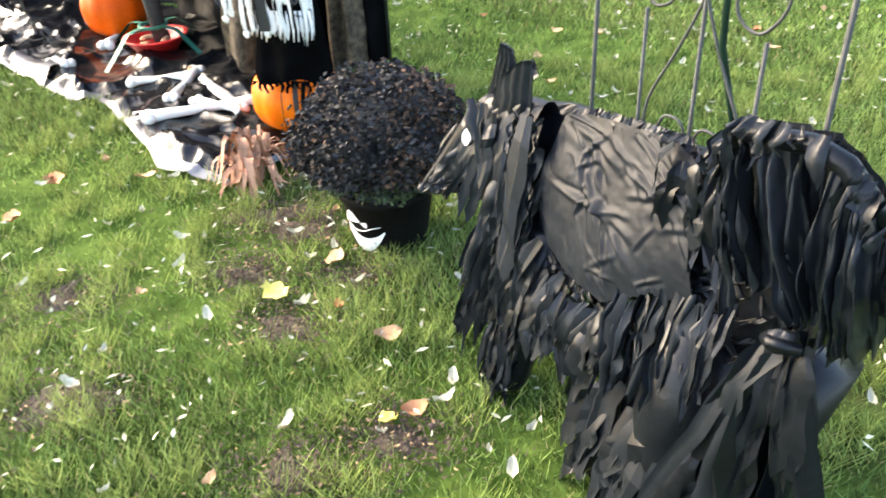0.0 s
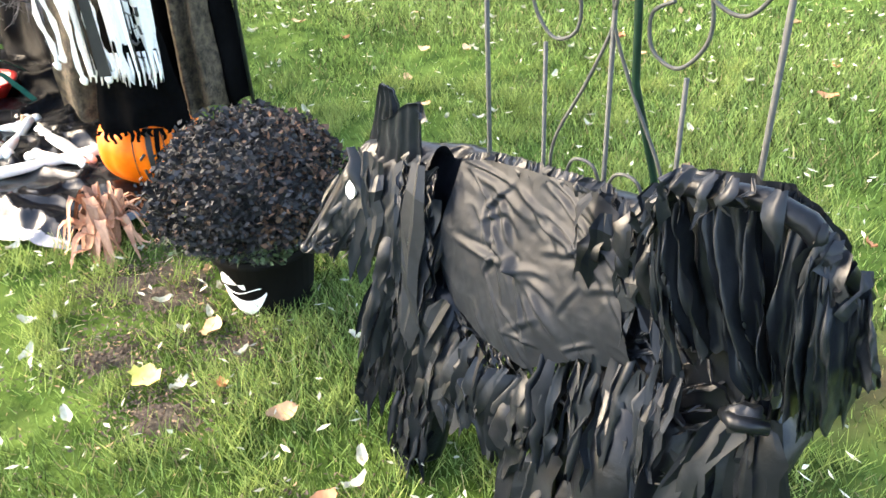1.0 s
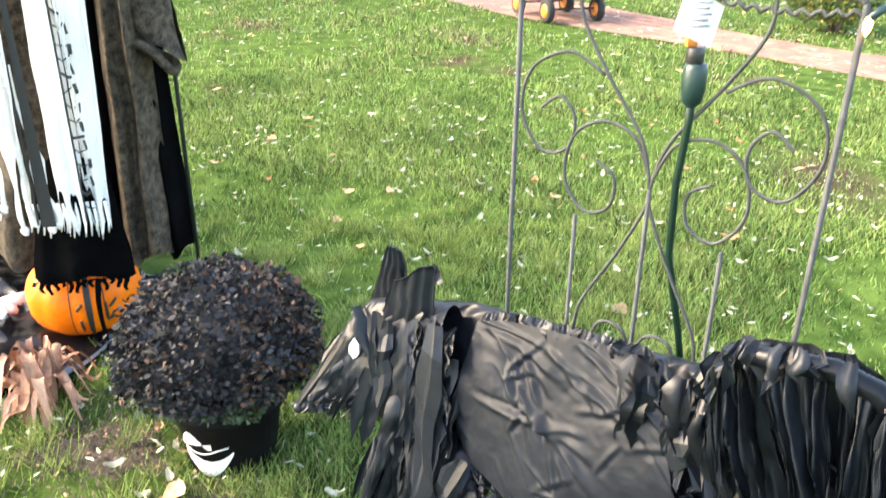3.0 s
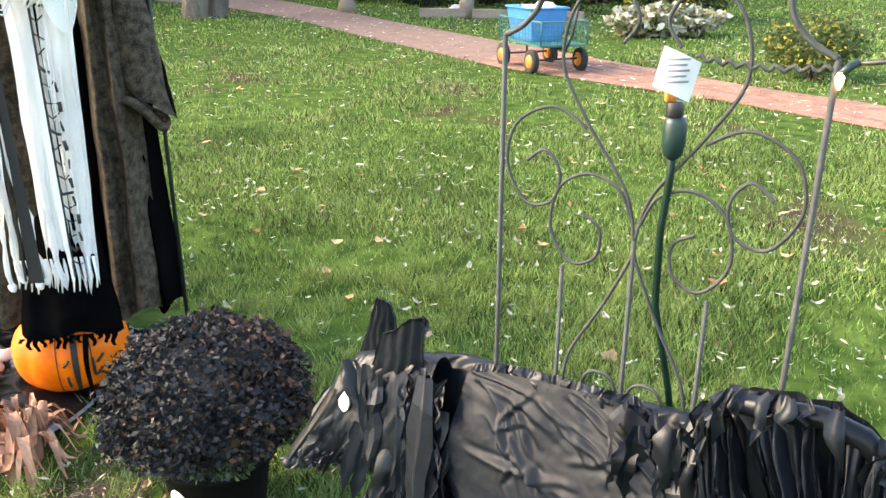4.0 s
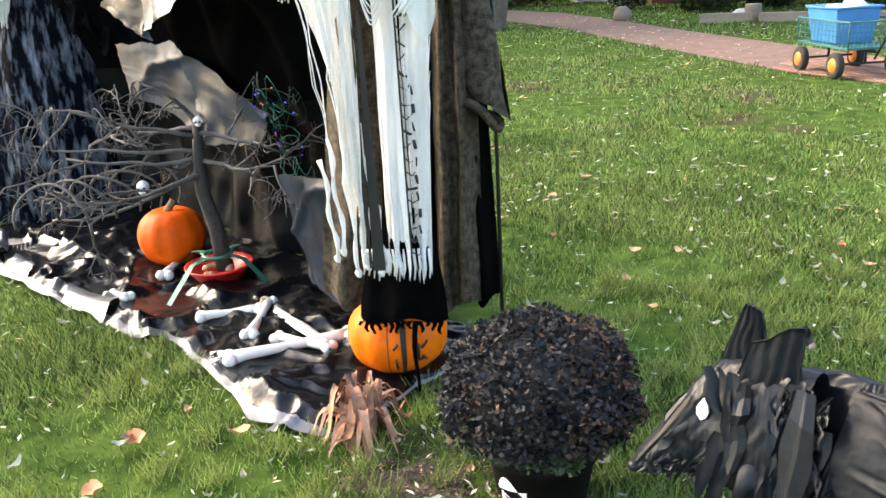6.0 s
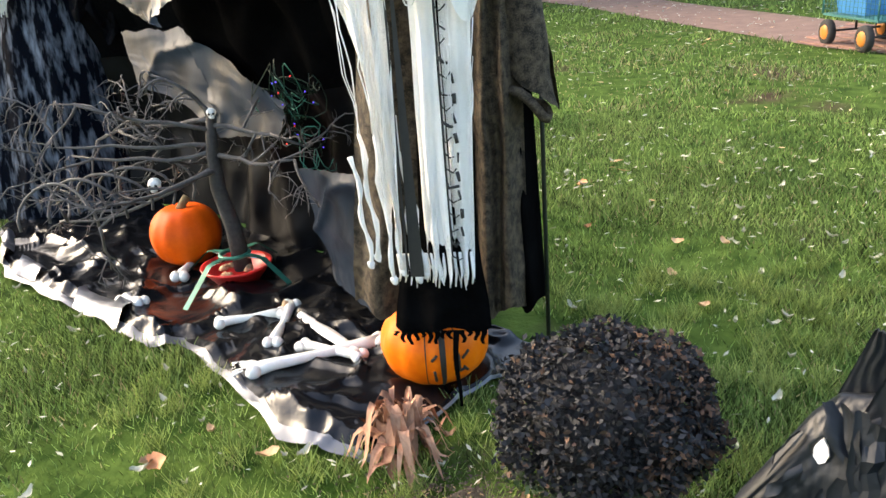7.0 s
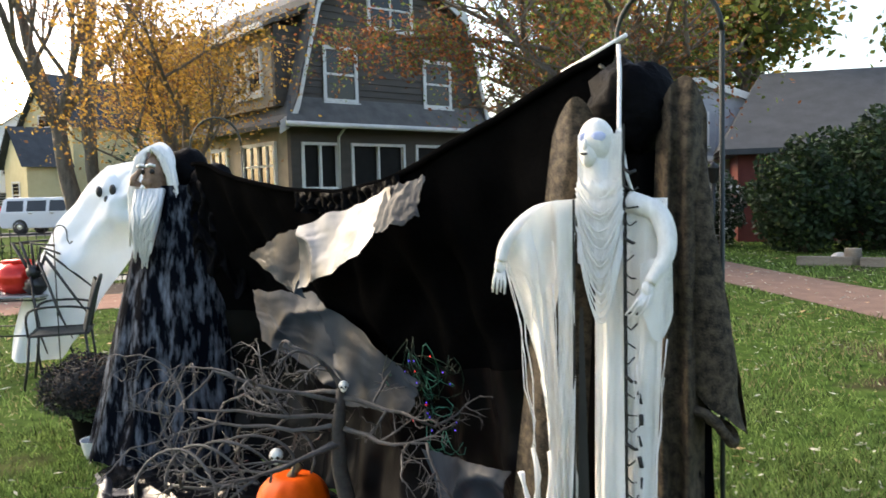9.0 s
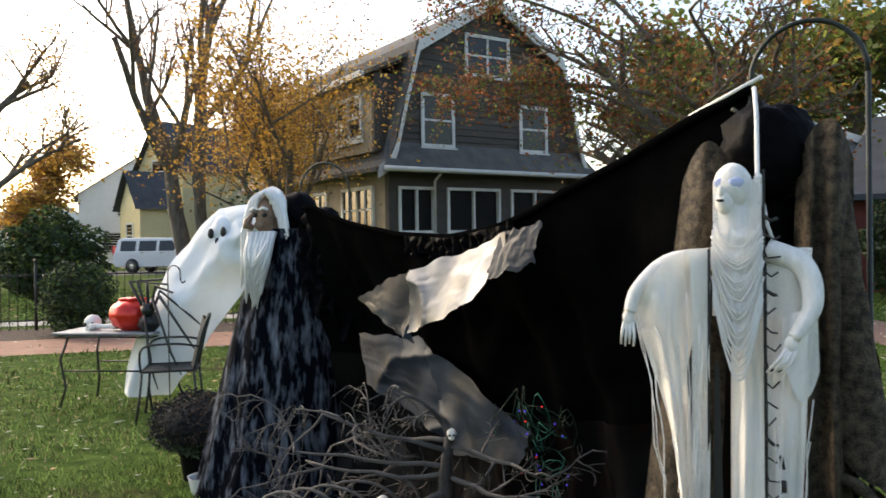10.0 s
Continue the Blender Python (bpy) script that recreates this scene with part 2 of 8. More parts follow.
M["sack"] = material("brown_sack_cloth", (0.010, 0.0075, 0.005), (0.085, 0.064, 0.042), 0.75, scale=45, fine=280, bump=1.0, spec=0.25, dist=0.006, contrast=0.2)
M["gauze"] = gauze("white_gauze", (0.92, 0.9, 0.86), 0.4, 1100.0)
M["ghost_white"] = material("white_cloth", (0.74, 0.72, 0.68), (0.92, 0.9, 0.87), 0.9, scale=30, fine=160, bump=0.9, stretch=(2.2, 2.2, 0.5), trans=0.08, dist=0.008)
M["sheet"] = material("white_sheet", (0.84, 0.86, 0.89), (0.9, 0.91, 0.93), 0.85, scale=6, fine=70, bump=0.3, trans=0.12)
M["blue_eye"] = material("pale_blue_paint", (0.36, 0.42, 0.68), (0.55, 0.6, 0.8), 0.7, scale=20, fine=80, bump=0.2)
M["robe"] = material("streaked_dark_robe", (0.002, 0.003, 0.006), (0.18, 0.205, 0.25), 0.9, scale=9.0, fine=26, bump=0.3, stretch=(1.9, 1.9, 0.5), contrast=0.2, spec=0.03)
rr = M["robe"].node_tree.nodes["Color Ramp"].color_ramp
rr.elements[0].position, rr.elements[1].position = 0.48, 0.72
M["mask"] = material("brown_mask", (0.11, 0.06, 0.035), (0.3, 0.19, 0.12), 0.6, scale=14, fine=60, bump=0.7)
M["hair"] = material("white_hair", (0.62, 0.62, 0.6), (0.82, 0.82, 0.8), 0.7, scale=30, fine=160, bump=0.5, stretch=(1, 1, 0.15))
M["twig"] = material("grey_twig", (0.045, 0.042, 0.041), (0.13, 0.12, 0.115), 0.85, scale=16, fine=90, bump=0.6)
M["dark_trunk"] = material("dark_trunk_bark", (0.02, 0.018, 0.017), (0.06, 0.055, 0.05), 0.9, scale=12, fine=70, bump=0.8)
M["red"] = material("red_plastic", (0.55, 0.015, 0.015), (0.68, 0.03, 0.025), 0.35, scale=10, fine=60, bump=0.08)
M["foil_red"] = material("shiny_red_foil", (0.6, 0.02, 0.015), (0.75, 0.05, 0.03), 0.2, metal=0.3, scale=8, fine=24, bump=0.4)
M["strap"] = material("green_metal", (0.015, 0.12, 0.08), (0.03, 0.19, 0.13), 0.45, metal=0.2, scale=20, fine=80, bump=0.15)
M["cable"] = material("dark_green_cable", (0.003, 0.014, 0.008), (0.006, 0.024, 0.014), 0.5, scale=20, fine=90, bump=0.1, spec=0.2)
M["plug"] = material("dark_teal_plastic", (0.006, 0.022, 0.02), (0.011, 0.034, 0.03), 0.4, scale=20, fine=90, bump=0.1)
M["black_plastic"] = material("black_plastic", (0.012, 0.012, 0.013), (0.02, 0.02, 0.022), 0.4, scale=20, fine=90, bump=0.1)
M["paper"] = material("white_paper", (0.74, 0.73, 0.7), (0.82, 0.81, 0.79), 0.7, scale=20, fine=90, bump=0.1)
M["ink"] = material("grey_ink", (0.2, 0.2, 0.22), (0.3, 0.3, 0.32), 0.7, scale=20, fine=90, bump=0)
M["rope"] = material("white_rope", (0.66, 0.65, 0.62), (0.8, 0.79, 0.76), 0.85, scale=40, fine=200, bump=0.6)
M["brick_path"] = material("red_brick_paving", (0.16, 0.075, 0.05), (0.3, 0.16, 0.11), 0.85, scale=3, fine=40, bump=0.5, random=0.25)
M["path_bed"] = material("path_joint_sand", (0.13, 0.075, 0.055), (0.23, 0.14, 0.1), 0.95, scale=4, fine=60, bump=0.5)
M["wagon_green"] = material("green_wagon_paint", (0.02, 0.11, 0.1), (0.04, 0.16, 0.14), 0.5, scale=10, fine=80, bump=0.15)
M["tub_blue"] = material("blue_plastic", (0.03, 0.17, 0.42), (0.05, 0.23, 0.52), 0.45, scale=6, fine=60, bump=0.1)
M["rubber"] = material("black_rubber", (0.012, 0.012, 0.012), (0.03, 0.028, 0.026), 0.85, scale=20, fine=100, bump=0.4)
M["hub_orange"] = material("orange_wheel_paint", (0.42, 0.14, 0.015), (0.52, 0.2, 0.03), 0.5, scale=10, fine=80, bump=0.1)
M["siding"] = material("grey_siding", (0.048, 0.039, 0.031), (0.085, 0.07, 0.057), 0.75, scale=3, fine=40, bump=0.25, stretch=(0.4, 0.4, 2), random=0.12)
# lit copy of the house siding: warm low sunlight put into the colour
M["siding_sunlit"] = material("sunlit_shingle_siding", (0.24, 0.19, 0.13), (0.36, 0.29, 0.2), 0.8, scale=4, fine=40, bump=0.4, random=0.15)
M["roof_grey"] = material("grey_roof_shingle", (0.07, 0.065, 0.06), (0.14, 0.13, 0.12), 0.9, scale=3, fine=35, bump=0.6)
M["roof_slate"] = material("slate_grey_roof", (0.03, 0.034, 0.037), (0.06, 0.065, 0.07), 0.85, scale=2, fine=30, bump=0.5)
M["trim"] = material("white_trim", (0.55, 0.53, 0.5), (0.7, 0.68, 0.64), 0.6, scale=6, fine=50, bump=0.15)
M["red_wall"] = material("dark_red_siding", (0.11, 0.022, 0.016), (0.18, 0.04, 0.03), 0.75, scale=4, fine=40, bump=0.3)
M["grey_board"] = material("grey_vertical_boards", (0.3, 0.3, 0.33), (0.4, 0.4, 0.43), 0.75, scale=4, fine=40, bump=0.2)
M["house_white"] = material("white_siding", (0.8, 0.81, 0.82), (0.88, 0.89, 0.9), 0.7, scale=2, fine=30, bump=0.2)
M["house_yellow"] = material("pale_yellow_siding", (0.6, 0.5, 0.26), (0.7, 0.6, 0.34), 0.7, scale=2, fine=30, bump=0.2)
M["bark"] = material("tree_bark", (0.08, 0.063, 0.05), (0.2, 0.165, 0.13), 0.95, scale=4, fine=26, bump=1.0, stretch=(2, 2, 0.5), dist=0.06)
M["leaf_red"] = material("russet_leaf", (0.17, 0.055, 0.022), (0.32, 0.12, 0.045), 0.6, scale=1.5, fine=9, bump=0, island=0.5, trans=0.6)
M["leaf_gold"] = material("golden_leaf", (0.38, 0.21, 0.035), (0.58, 0.35, 0.07), 0.6, scale=1.0, fine=8, bump=0, island=0.45, trans=0.5)
M["leaf_orange"] = material("orange_tree_leaf", (0.2, 0.085, 0.03), (0.34, 0.16, 0.05), 0.6, scale=1.0, fine=8, bump=0, island=0.5, trans=0.4)
M["leaf_green"] = material("green_tree_leaf", (0.09, 0.125, 0.025), (0.19, 0.22, 0.055), 0.6, scale=1.0, fine=8, bump=0, island=0.5, trans=0.6)
M["evergreen"] = material("evergreen_leaf", (0.009, 0.024, 0.008), (0.03, 0.06, 0.019), 0.7, scale=1.2, fine=9, bump=0, island=0.5, trans=0.2)
M["shrub_green"] = material("shrub_leaf", (0.05, 0.085, 0.02), (0.11, 0.15, 0.04), 0.65, scale=1.4, fine=9, bump=0, island=0.5, trans=0.35)
M["shrub_yellow"] = material("yellow_shrub_leaf", (0.36, 0.3, 0.04), (0.5, 0.42, 0.08), 0.65, scale=1.4, fine=9, bump=0, island=0.4, trans=0.4)
M["car_white"] = material("white_car_paint", (0.72, 0.73, 0.75), (0.76, 0.77, 0.79), 0.2, scale=2, fine=20, bump=0.02)
M["car_dark"] = material("tinted_car_glass", (0.012, 0.014, 0.018), (0.02, 0.022, 0.026), 0.08, scale=2, fine=20, bump=0.0)
M["chrome"] = material("chrome", (0.6, 0.6, 0.62), (0.7, 0.7, 0.72), 0.2, metal=1.0, scale=8, fine=50, bump=0.05)
M["tabletop"] = material("grey_table_top", (0.22, 0.22, 0.23), (0.34, 0.34, 0.35), 0.4, scale=8, fine=60, bump=0.1)
M["black_iron"] = material("black_iron", (0.014, 0.014, 0.015), (0.03, 0.03, 0.031), 0.5, metal=0.3, scale=25, fine=120, bump=0.2)
M["timber"] = material("old_timber", (0.14, 0.11, 0.085), (0.26, 0.22, 0.17), 0.9, scale=6, fine=60, bump=0.7, stretch=(0.3, 1, 1))
M["stone"] = material("pale_stone", (0.4, 0.38, 0.35), (0.58, 0.56, 0.53), 0.9, scale=6, fine=50, bump=0.6)
M["asphalt"] = material("asphalt", (0.045, 0.045, 0.047), (0.075, 0.075, 0.078), 0.9, scale=2, fine=60, bump=0.4)
M["concrete"] = material("concrete", (0.3, 0.29, 0.28), (0.42, 0.41, 0.39), 0.9, scale=2, fine=50, bump=0.4)
M["mulch"] = material("dark_mulch", (0.035, 0.022, 0.016), (0.09, 0.06, 0.045), 0.95, scale=10, fine=70, bump=1.0, dist=0.03)
M["flame"] = glow("warm_bulb", (1.0, 0.42, 0.08), 6.0)
M["led_blue"] = glow("blue_led", (0.12, 0.06, 1.0), 0.16)
M["led_red"] = glow("red_led", (1.0, 0.05, 0.05), 0.16)
pane = bpy.data.materials.new("window_glass")
pane.use_nodes = True
pb = pane.node_tree.nodes["Principled BSDF"]
pb.inputs["Base Color"].default_value = (0.012, 0.012, 0.013, 1)
pb.inputs["Roughness"].default_value = 0.06
pb.inputs["Specular IOR Level"].default_value = 0.3
M["pane"] = pane
M["screen"] = material("dark_porch_screen", (0.004, 0.004, 0.004), (0.011, 0.01, 0.009), 0.6, scale=3, fine=200, bump=0.1, spec=0.15)
# ---- ground, path, lawn ----
def lawn_material():
    m = material("lawn_ground", (0.036, 0.024, 0.015), (0.085, 0.063, 0.04), 0.95, scale=6, fine=50, bump=0.8, dist=0.03, spec=0.03)
    t = m.node_tree
    b = t.nodes["Principled BSDF"]
    soil = b.inputs["Base Color"].links[0].from_socket
    co = t.nodes.new("ShaderNodeTexCoord")
    n = t.nodes.new("ShaderNodeTexNoise")
    n.inputs["Scale"].default_value, n.inputs["Detail"].default_value = 0.9, 5
    t.links.new(co.outputs["Object"], n.inputs["Vector"])
    r = t.nodes.new("ShaderNodeValToRGB")
    r.color_ramp.elements[0].position, r.color_ramp.elements[1].position = 0.3, 0.42
    t.links.new(n.outputs[0], r.inputs[0])
    n2 = t.nodes.new("ShaderNodeTexNoise")
    n2.inputs["Scale"].default_value, n2.inputs["Detail"].default_value = 7, 6
    t.links.new(co.outputs["Object"], n2.inputs["Vector"])
    g = t.nodes.new("ShaderNodeValToRGB")
    g.color_ramp.elements[0].color, g.color_ramp.elements[1].color = (0.025, 0.052, 0.009, 1), (0.08, 0.125, 0.026, 1)
    g.color_ramp.elements[0].position, g.color_ramp.elements[1].position = 0.35, 0.65
    t.links.new(n2.outputs[0], g.inputs[0])
    mx = t.nodes.new("ShaderNodeMix")
    mx.data_type = "RGBA"
    t.links.new(r.outputs[0], mx.inputs[0])
    t.links.new(soil, mx.inputs[6])
    t.links.new(g.outputs[0], mx.inputs[7])
    t.links.new(mx.outputs[2], b.inputs["Base Color"])
    return m


M["lawn"] = lawn_material()
FAR = [-900, -300, -110, -50, -28, -18]
LINE = np.array(FAR + list(np.linspace(-12, 12, 91)) + [-f for f in FAR[::-1]])
NL = len(LINE) - 1


def ground_at(u, v):
    x, y = LINE[round(u * NL)], LINE[round(v * NL)]
    flat = max(abs(x), abs(y)) >= 12
    return (x, y + 9, -0.006 if flat else 0.008 * fbm((x * 1.25, y * 1.25, 0)) - 0.006)


gv, gf = grid(NL, NL, ground_at)
ground = solid("ground", [(gv, gf)], M["lawn"], "green autumn lawn with bare soil patches", "lawn", kind="structure")

# winding brick path: near edge and far edge
PATH_NEAR = [(5.9, 3.2), (4.62, 5.85), (4.08, 7.13), (2.6, 9.7), (2.05, 11.5), (1.2, 14.2), (0.45, 17.0), (-1.0, 20.5), (-4.0, 25.0)]
PATH_FAR = [(6.8, 3.6), (5.35, 6.6), (4.76, 7.78), (3.75, 11.2), (3.2, 13.0), (2.4, 15.6), (1.6, 18.6), (0.4, 22.5), (-2.4, 27.0)]


def along(line, u):
    k = u * (len(line) - 1)
    i = min(int(k), len(line) - 2)
    return Vector(line[i]).lerp(Vector(line[i + 1]), k - i)


def path_sheet(u, v):
    p = along(PATH_NEAR, u).lerp(along(PATH_FAR, u), v)
    return (p.x, p.y, 0.004)


path = solid("brick_path", [grid(64, 4, path_sheet)], M["path_bed"], "worn red brick garden path with sandy joints", "path", kind="structure")

# second paved strip by the road, with kerb and road beyond the iron fence
FD, FN = Vector((0.83, 0.557)), Vector((-0.557, 0.83))


def strip_sheet(c, length, w0, w1, z, ahead=5.0):
    return [(*(Vector(c) + FD * a + FN * b), z) for a, b in ((-length, w0), (ahead, w0), (ahead, w1), (-length, w1))], [(0, 1, 2, 3)]


solid("pavement", [strip_sheet((-11.2, 10.9), 14, -2.2, -0.3, 0.004)], M["brick_path"], "pale red brick walk beside the lawn", "walk", kind="structure")
solid("mulch_bed", [strip_sheet((-11.2, 10.9), 14, -0.3, 1.6, 0.006)], M["mulch"], "dark mulch bed along the iron fence", "bed", kind="structure")
solid("kerb_walk", [strip_sheet((-11.2, 10.9), 30, 2.2, 3.2, 0.01)], M["concrete"], "grey concrete walk behind the fence", "walk", kind="structure")
solid("road", [strip_sheet((-30.5, 37), 60, -3.5, 4.0, 0.006, 60)], M["asphalt"], "grey asphalt street beyond the lawns", "road", kind="structure")

TARP_FRONT = [(-3.25, 4.55), (-2.72, 3.80), (-2.3, 3.55), (-1.69, 3.13), (-1.57, 3.16), (-1.03, 2.56), (-0.73, 2.44), (-0.51, 2.77), (-0.33, 2.98)]


def inside(px, py, poly):
    c = np.zeros(len(px), bool)
    for (x0, y0), (x1, y1) in zip(poly, poly[1:] + poly[:1]):
        hit = ((y0 > py) != (y1 > py)) & (px < (x1 - x0) * (py - y0) / (y1 - y0 + 1e-12) + x0)
        c ^= hit
    return c


def patch_noise(x, y):
    return (np.sin(2.1 * x + 1.7 * np.sin(1.3 * y)) + np.sin(2.7 * y + 1.9 * np.sin(1.9 * x + 1)) + 0.7 * np.sin(5.3 * x - 3.1 * y + 2)
            + 0.6 * np.sin(7.1 * y + 4.3 * x)) / 3.3


BARE = [(-0.38, 2.25, 0.2), (-0.17, 2.0, 0.12), (-0.97, 1.82, 0.16), (-0.52, 2.3, 0.18), (-0.3, 1.78, 0.14), (-0.75, 1.45, 0.17), (-0.15, 1.3, 0.14), (-0.5, 1.98, 0.12), (0.06, 1.42, 0.12)]


def soil_patch(bx, by, br, seed):
    vs, fs = [(0, 0, 0.007)], []
    for ring in (0.5, 0.8, 1.0):
        for k in range(28):
            a = 2 * math.pi * k / 28
            r = br * ring * (1 + 0.9 * fbm((math.cos(a) * 1.6 + seed, math.sin(a) * 1.6, seed)) + 0.35 * fbm((math.cos(a) * 6, math.sin(a) * 6, seed)))
            vs.append((r * 1.25 * math.cos(a), r * 0.85 * math.sin(a), 0.007 - 0.016 * ring ** 3 + 0.006 * fbm((r * 20, a * 3, seed))))
    for k in range(28):
        fs.append((0, 1 + k, 1 + (k + 1) % 28))
        for q in (0, 1):
            fs.append((1 + 28 * q + k, 29 + 28 * q + k, 29 + 28 * q + (k + 1) % 28, 1 + 28 * q + (k + 1) % 28))
    return solid("bare_soil", [(vs, fs)], M["soil"], "patch of bare brown soil in the lawn", "soil", (bx, by, 0), kind="structure")


for i, (bx, by, br) in enumerate(BARE):
    soil_patch(bx, by, br * 0.47, i * 3.7)
gd = np.random.default_rng(19)
dc = np.concatenate([np.stack([gd.normal(bx, br * 0.7, 900), gd.normal(by, br * 0.5, 900), gd.uniform(0.008, 0.022, 900)], 1) for bx, by, br in BARE])
dq = leaf_quads(dc, 0.0075, slim=0.4)
dq[:, :, 2] = dc[:, None, 2] + (dq[:, :, 2] - dc[:, None, 2]) * 0.5
tagged(new("soil_debris", quads("soil_debris", dq, [M["mulch"], M["tan_leaf"], M["soil"]], gd.choice(3, len(dq), p=[0.62, 0.08, 0.3]))), "crumbled brown leaf bits on bare soil", "debris", kind="stuff")


def grass_blades(n, r0, r1, power, tall, wide, seed, a0=-64, a1=62):
    g = np.random.default_rng(seed)
    az = np.radians(g.uniform(a0, a1, n))
    k = g.uniform(0, 1, n)
    r = (r0 ** power + k * (r1 ** power - r0 ** power)) ** (1 / power)
    x, y = -0.1 + r * np.sin(az), 0.35 + r * np.cos(az)
    keep = ~inside(x, y, TARP_FRONT + [(-0.2, 3.3), (-3.0, 5.6)])
    keep &= ~inside(x, y, PATH_NEAR + PATH_FAR[::-1])
    a, b = (x + 11.2) * FD.x + (y - 10.9) * FD.y, (x + 11.2) * FN.x + (y - 10.9) * FN.y
    keep &= ~((b > -2.2) & (b < 1.6) & (a < 5))
    pn = patch_noise(x, y)
    thin = np.clip(0.62 + 0.8 * pn, 0.2, 1)
    for bx, by, br in BARE:
        thin *= 1 - 0.93 * np.exp(-(((x - bx) / br) ** 2 + ((y - by) / (br * 0.7)) ** 2))
    keep &= g.uniform(0, 1, n) < thin
    x, y, r, pn = x[keep], y[keep], r[keep], pn[keep]
    n = len(x)
    h = tall * g.uniform(0.45, 1.25, n) * (0.8 + 0.5 * np.clip(pn, -0.6, 1))
    w = wide * (1 + r / 3.2) * g.uniform(0.7, 1.3, n)
    t = g.uniform(0, 2 * np.pi, n)
    lean = g.uniform(0.15, 0.95, n)
    base = np.stack([x, y, np.full(n, -0.008)], 1)
    side = np.stack([np.cos(t), np.sin(t), np.zeros(n)], 1) * w[:, None] / 2
    t2 = g.uniform(0, 2 * np.pi, n)
    tip = base + np.stack([np.cos(t2) * lean * h, np.sin(t2) * lean * h, h], 1)
    return np.stack([base - side, base + side, tip + side * 0.25, tip - side * 0.25], 1)


near = grass_blades(400000, 0.5, 6.5, 1.15, 0.046, 0.0025, 1)
farb = grass_blades(190000, 5.5, 30, 1.0, 0.055, 0.0036, 2)
tagged(new("lawn_grass", quads("lawn_grass", np.concatenate([near, farb, grass_blades(70000, 0.3, 9, 1.1, 0.062, 0.006, 4, 62, 296)]), M["grass"])), "short bright green lawn grass", "grass", kind="stuff")
tuft_rng = np.random.default_rng(23)
tuft_c = np.stack([tuft_rng.uniform(-1.6, 1.6, 420), tuft_rng.uniform(0.9, 3.8, 420)], 1)
tuft_c = tuft_c[~inside(tuft_c[:, 0], tuft_c[:, 1], TARP_FRONT + [(-0.2, 3.3), (-3.0, 5.6)])]
tp = np.repeat(tuft_c, 75, axis=0) + tuft_rng.normal(0, 0.028, (len(tuft_c) * 75, 2))
tn = len(tp)
th, ta, tb = tuft_rng.uniform(0.035, 0.075, tn), tuft_rng.uniform(0, 6.28, tn), tuft_rng.uniform(0, 6.28, tn)
base = np.stack([tp[:, 0], tp[:, 1], np.full(tn, -0.006)], 1)
sidev = np.stack([np.cos(ta), np.sin(ta), np.zeros(tn)], 1) * 0.0017
tipv = base + np.stack([np.cos(tb) * th * 0.6, np.sin(tb) * th * 0.6, th], 1)
tagged(new("grass_tufts", quads("grass_tufts", np.stack([base - sidev, base + sidev, tipv + sidev * 0.25, tipv - sidev * 0.25], 1), M["tuft"])), "brighter yellow-green grass tufts in the lawn", "grass", kind="stuff")
tagged(new("dry_grass", quads("dry_grass", grass_blades(55000, 0.5, 12, 1.0, 0.034, 0.0028, 3), M["dry_grass"])), "straw-coloured dead grass in the lawn", "grass", kind="stuff")


# ---- fallen leaves ----
def leaf_shape(length, width, curl, seed, lobes=0):
    g = random.Random(seed)
    vs, fs = [], []
    n = 6
    for i in range(n + 1):
        u = i / n
        w = width * math.sin(math.pi * (0.06 + 0.9 * u)) ** 0.8 * (1 + (0.45 * math.cos(u * math.pi * 5) if lobes else 0.1 * g.uniform(-1, 1)))
        x = (u - 0.5) * length
        z = curl * (4 * (u - 0.5) ** 2) + 0.004 * g.uniform(-1, 1)
        vs += [(x, -w, z + curl * 0.8), (x, 0, z), (x, w, z + curl * 0.8 * g.uniform(0.5, 1.2))]
    for i in range(n):
        for k in range(2):
            a = i * 3 + k
            fs.append((a, a + 1, a + 4, a + 3))
    return vs, fs


LEAF_KINDS = [("tan_leaf", "dry tan fallen leaf on the grass", 0.055, 0.02, 0.01, 0), ("orange_leaf", "orange-brown fallen leaf on the grass", 0.058, 0.021, 0.011, 0),
              ("yellow_leaf", "yellow lobed fallen leaf on the grass", 0.075, 0.032, 0.008, 1), ("pale_leaf", "pale curled fallen leaf on the grass", 0.04, 0.0085, 0.011, 0)]
leaf_meshes = {k[0]: [mesh("fallen_leaf", [leaf_shape(k[2] * q, k[3] * q, k[4], s, k[5])], M[k[0]]) for s, q in enumerate((1.0, 0.6, 1.35))] for k in LEAF_KINDS}
leaf_label = {k[0]: k[1] for k in LEAF_KINDS}


def fallen(kind, x, y, i):
    ob = new("fallen_leaf", leaf_meshes[kind][i % 3])
    ob.matrix_world = pose(x, y, 0.02 + 0.012 * random.random(), random.uniform(-14, 14), random.uniform(-14, 14), random.uniform(0, 360))
    return tagged(ob, leaf_label[kind], "leaf", "fallen leaves on the lawn")


random.seed(5)
SPOTS = [("yellow_leaf", -0.367, 1.866), ("tan_leaf", -0.726, 1.829), ("tan_leaf", -0.034, 1.714), ("orange_leaf", 0.075, 1.478), ("yellow_leaf", 0.022, 1.451),
         ("tan_leaf", -1.019, 2.465), ("tan_leaf", -1.353, 2.421), ("orange_leaf", 1.476, 2.231), ("orange_leaf", -0.059, 4.942), ("tan_leaf", 0.303, 4.018),
         ("pale_leaf", 1.014, 3.077), ("tan_leaf", 1.11, 2.714), ("tan_leaf", 0.229, 3.671), ("pale_leaf", 0.518, 4.0), ("orange_leaf", -0.2, 2.16), ("pale_leaf", -0.262, 2.199)]
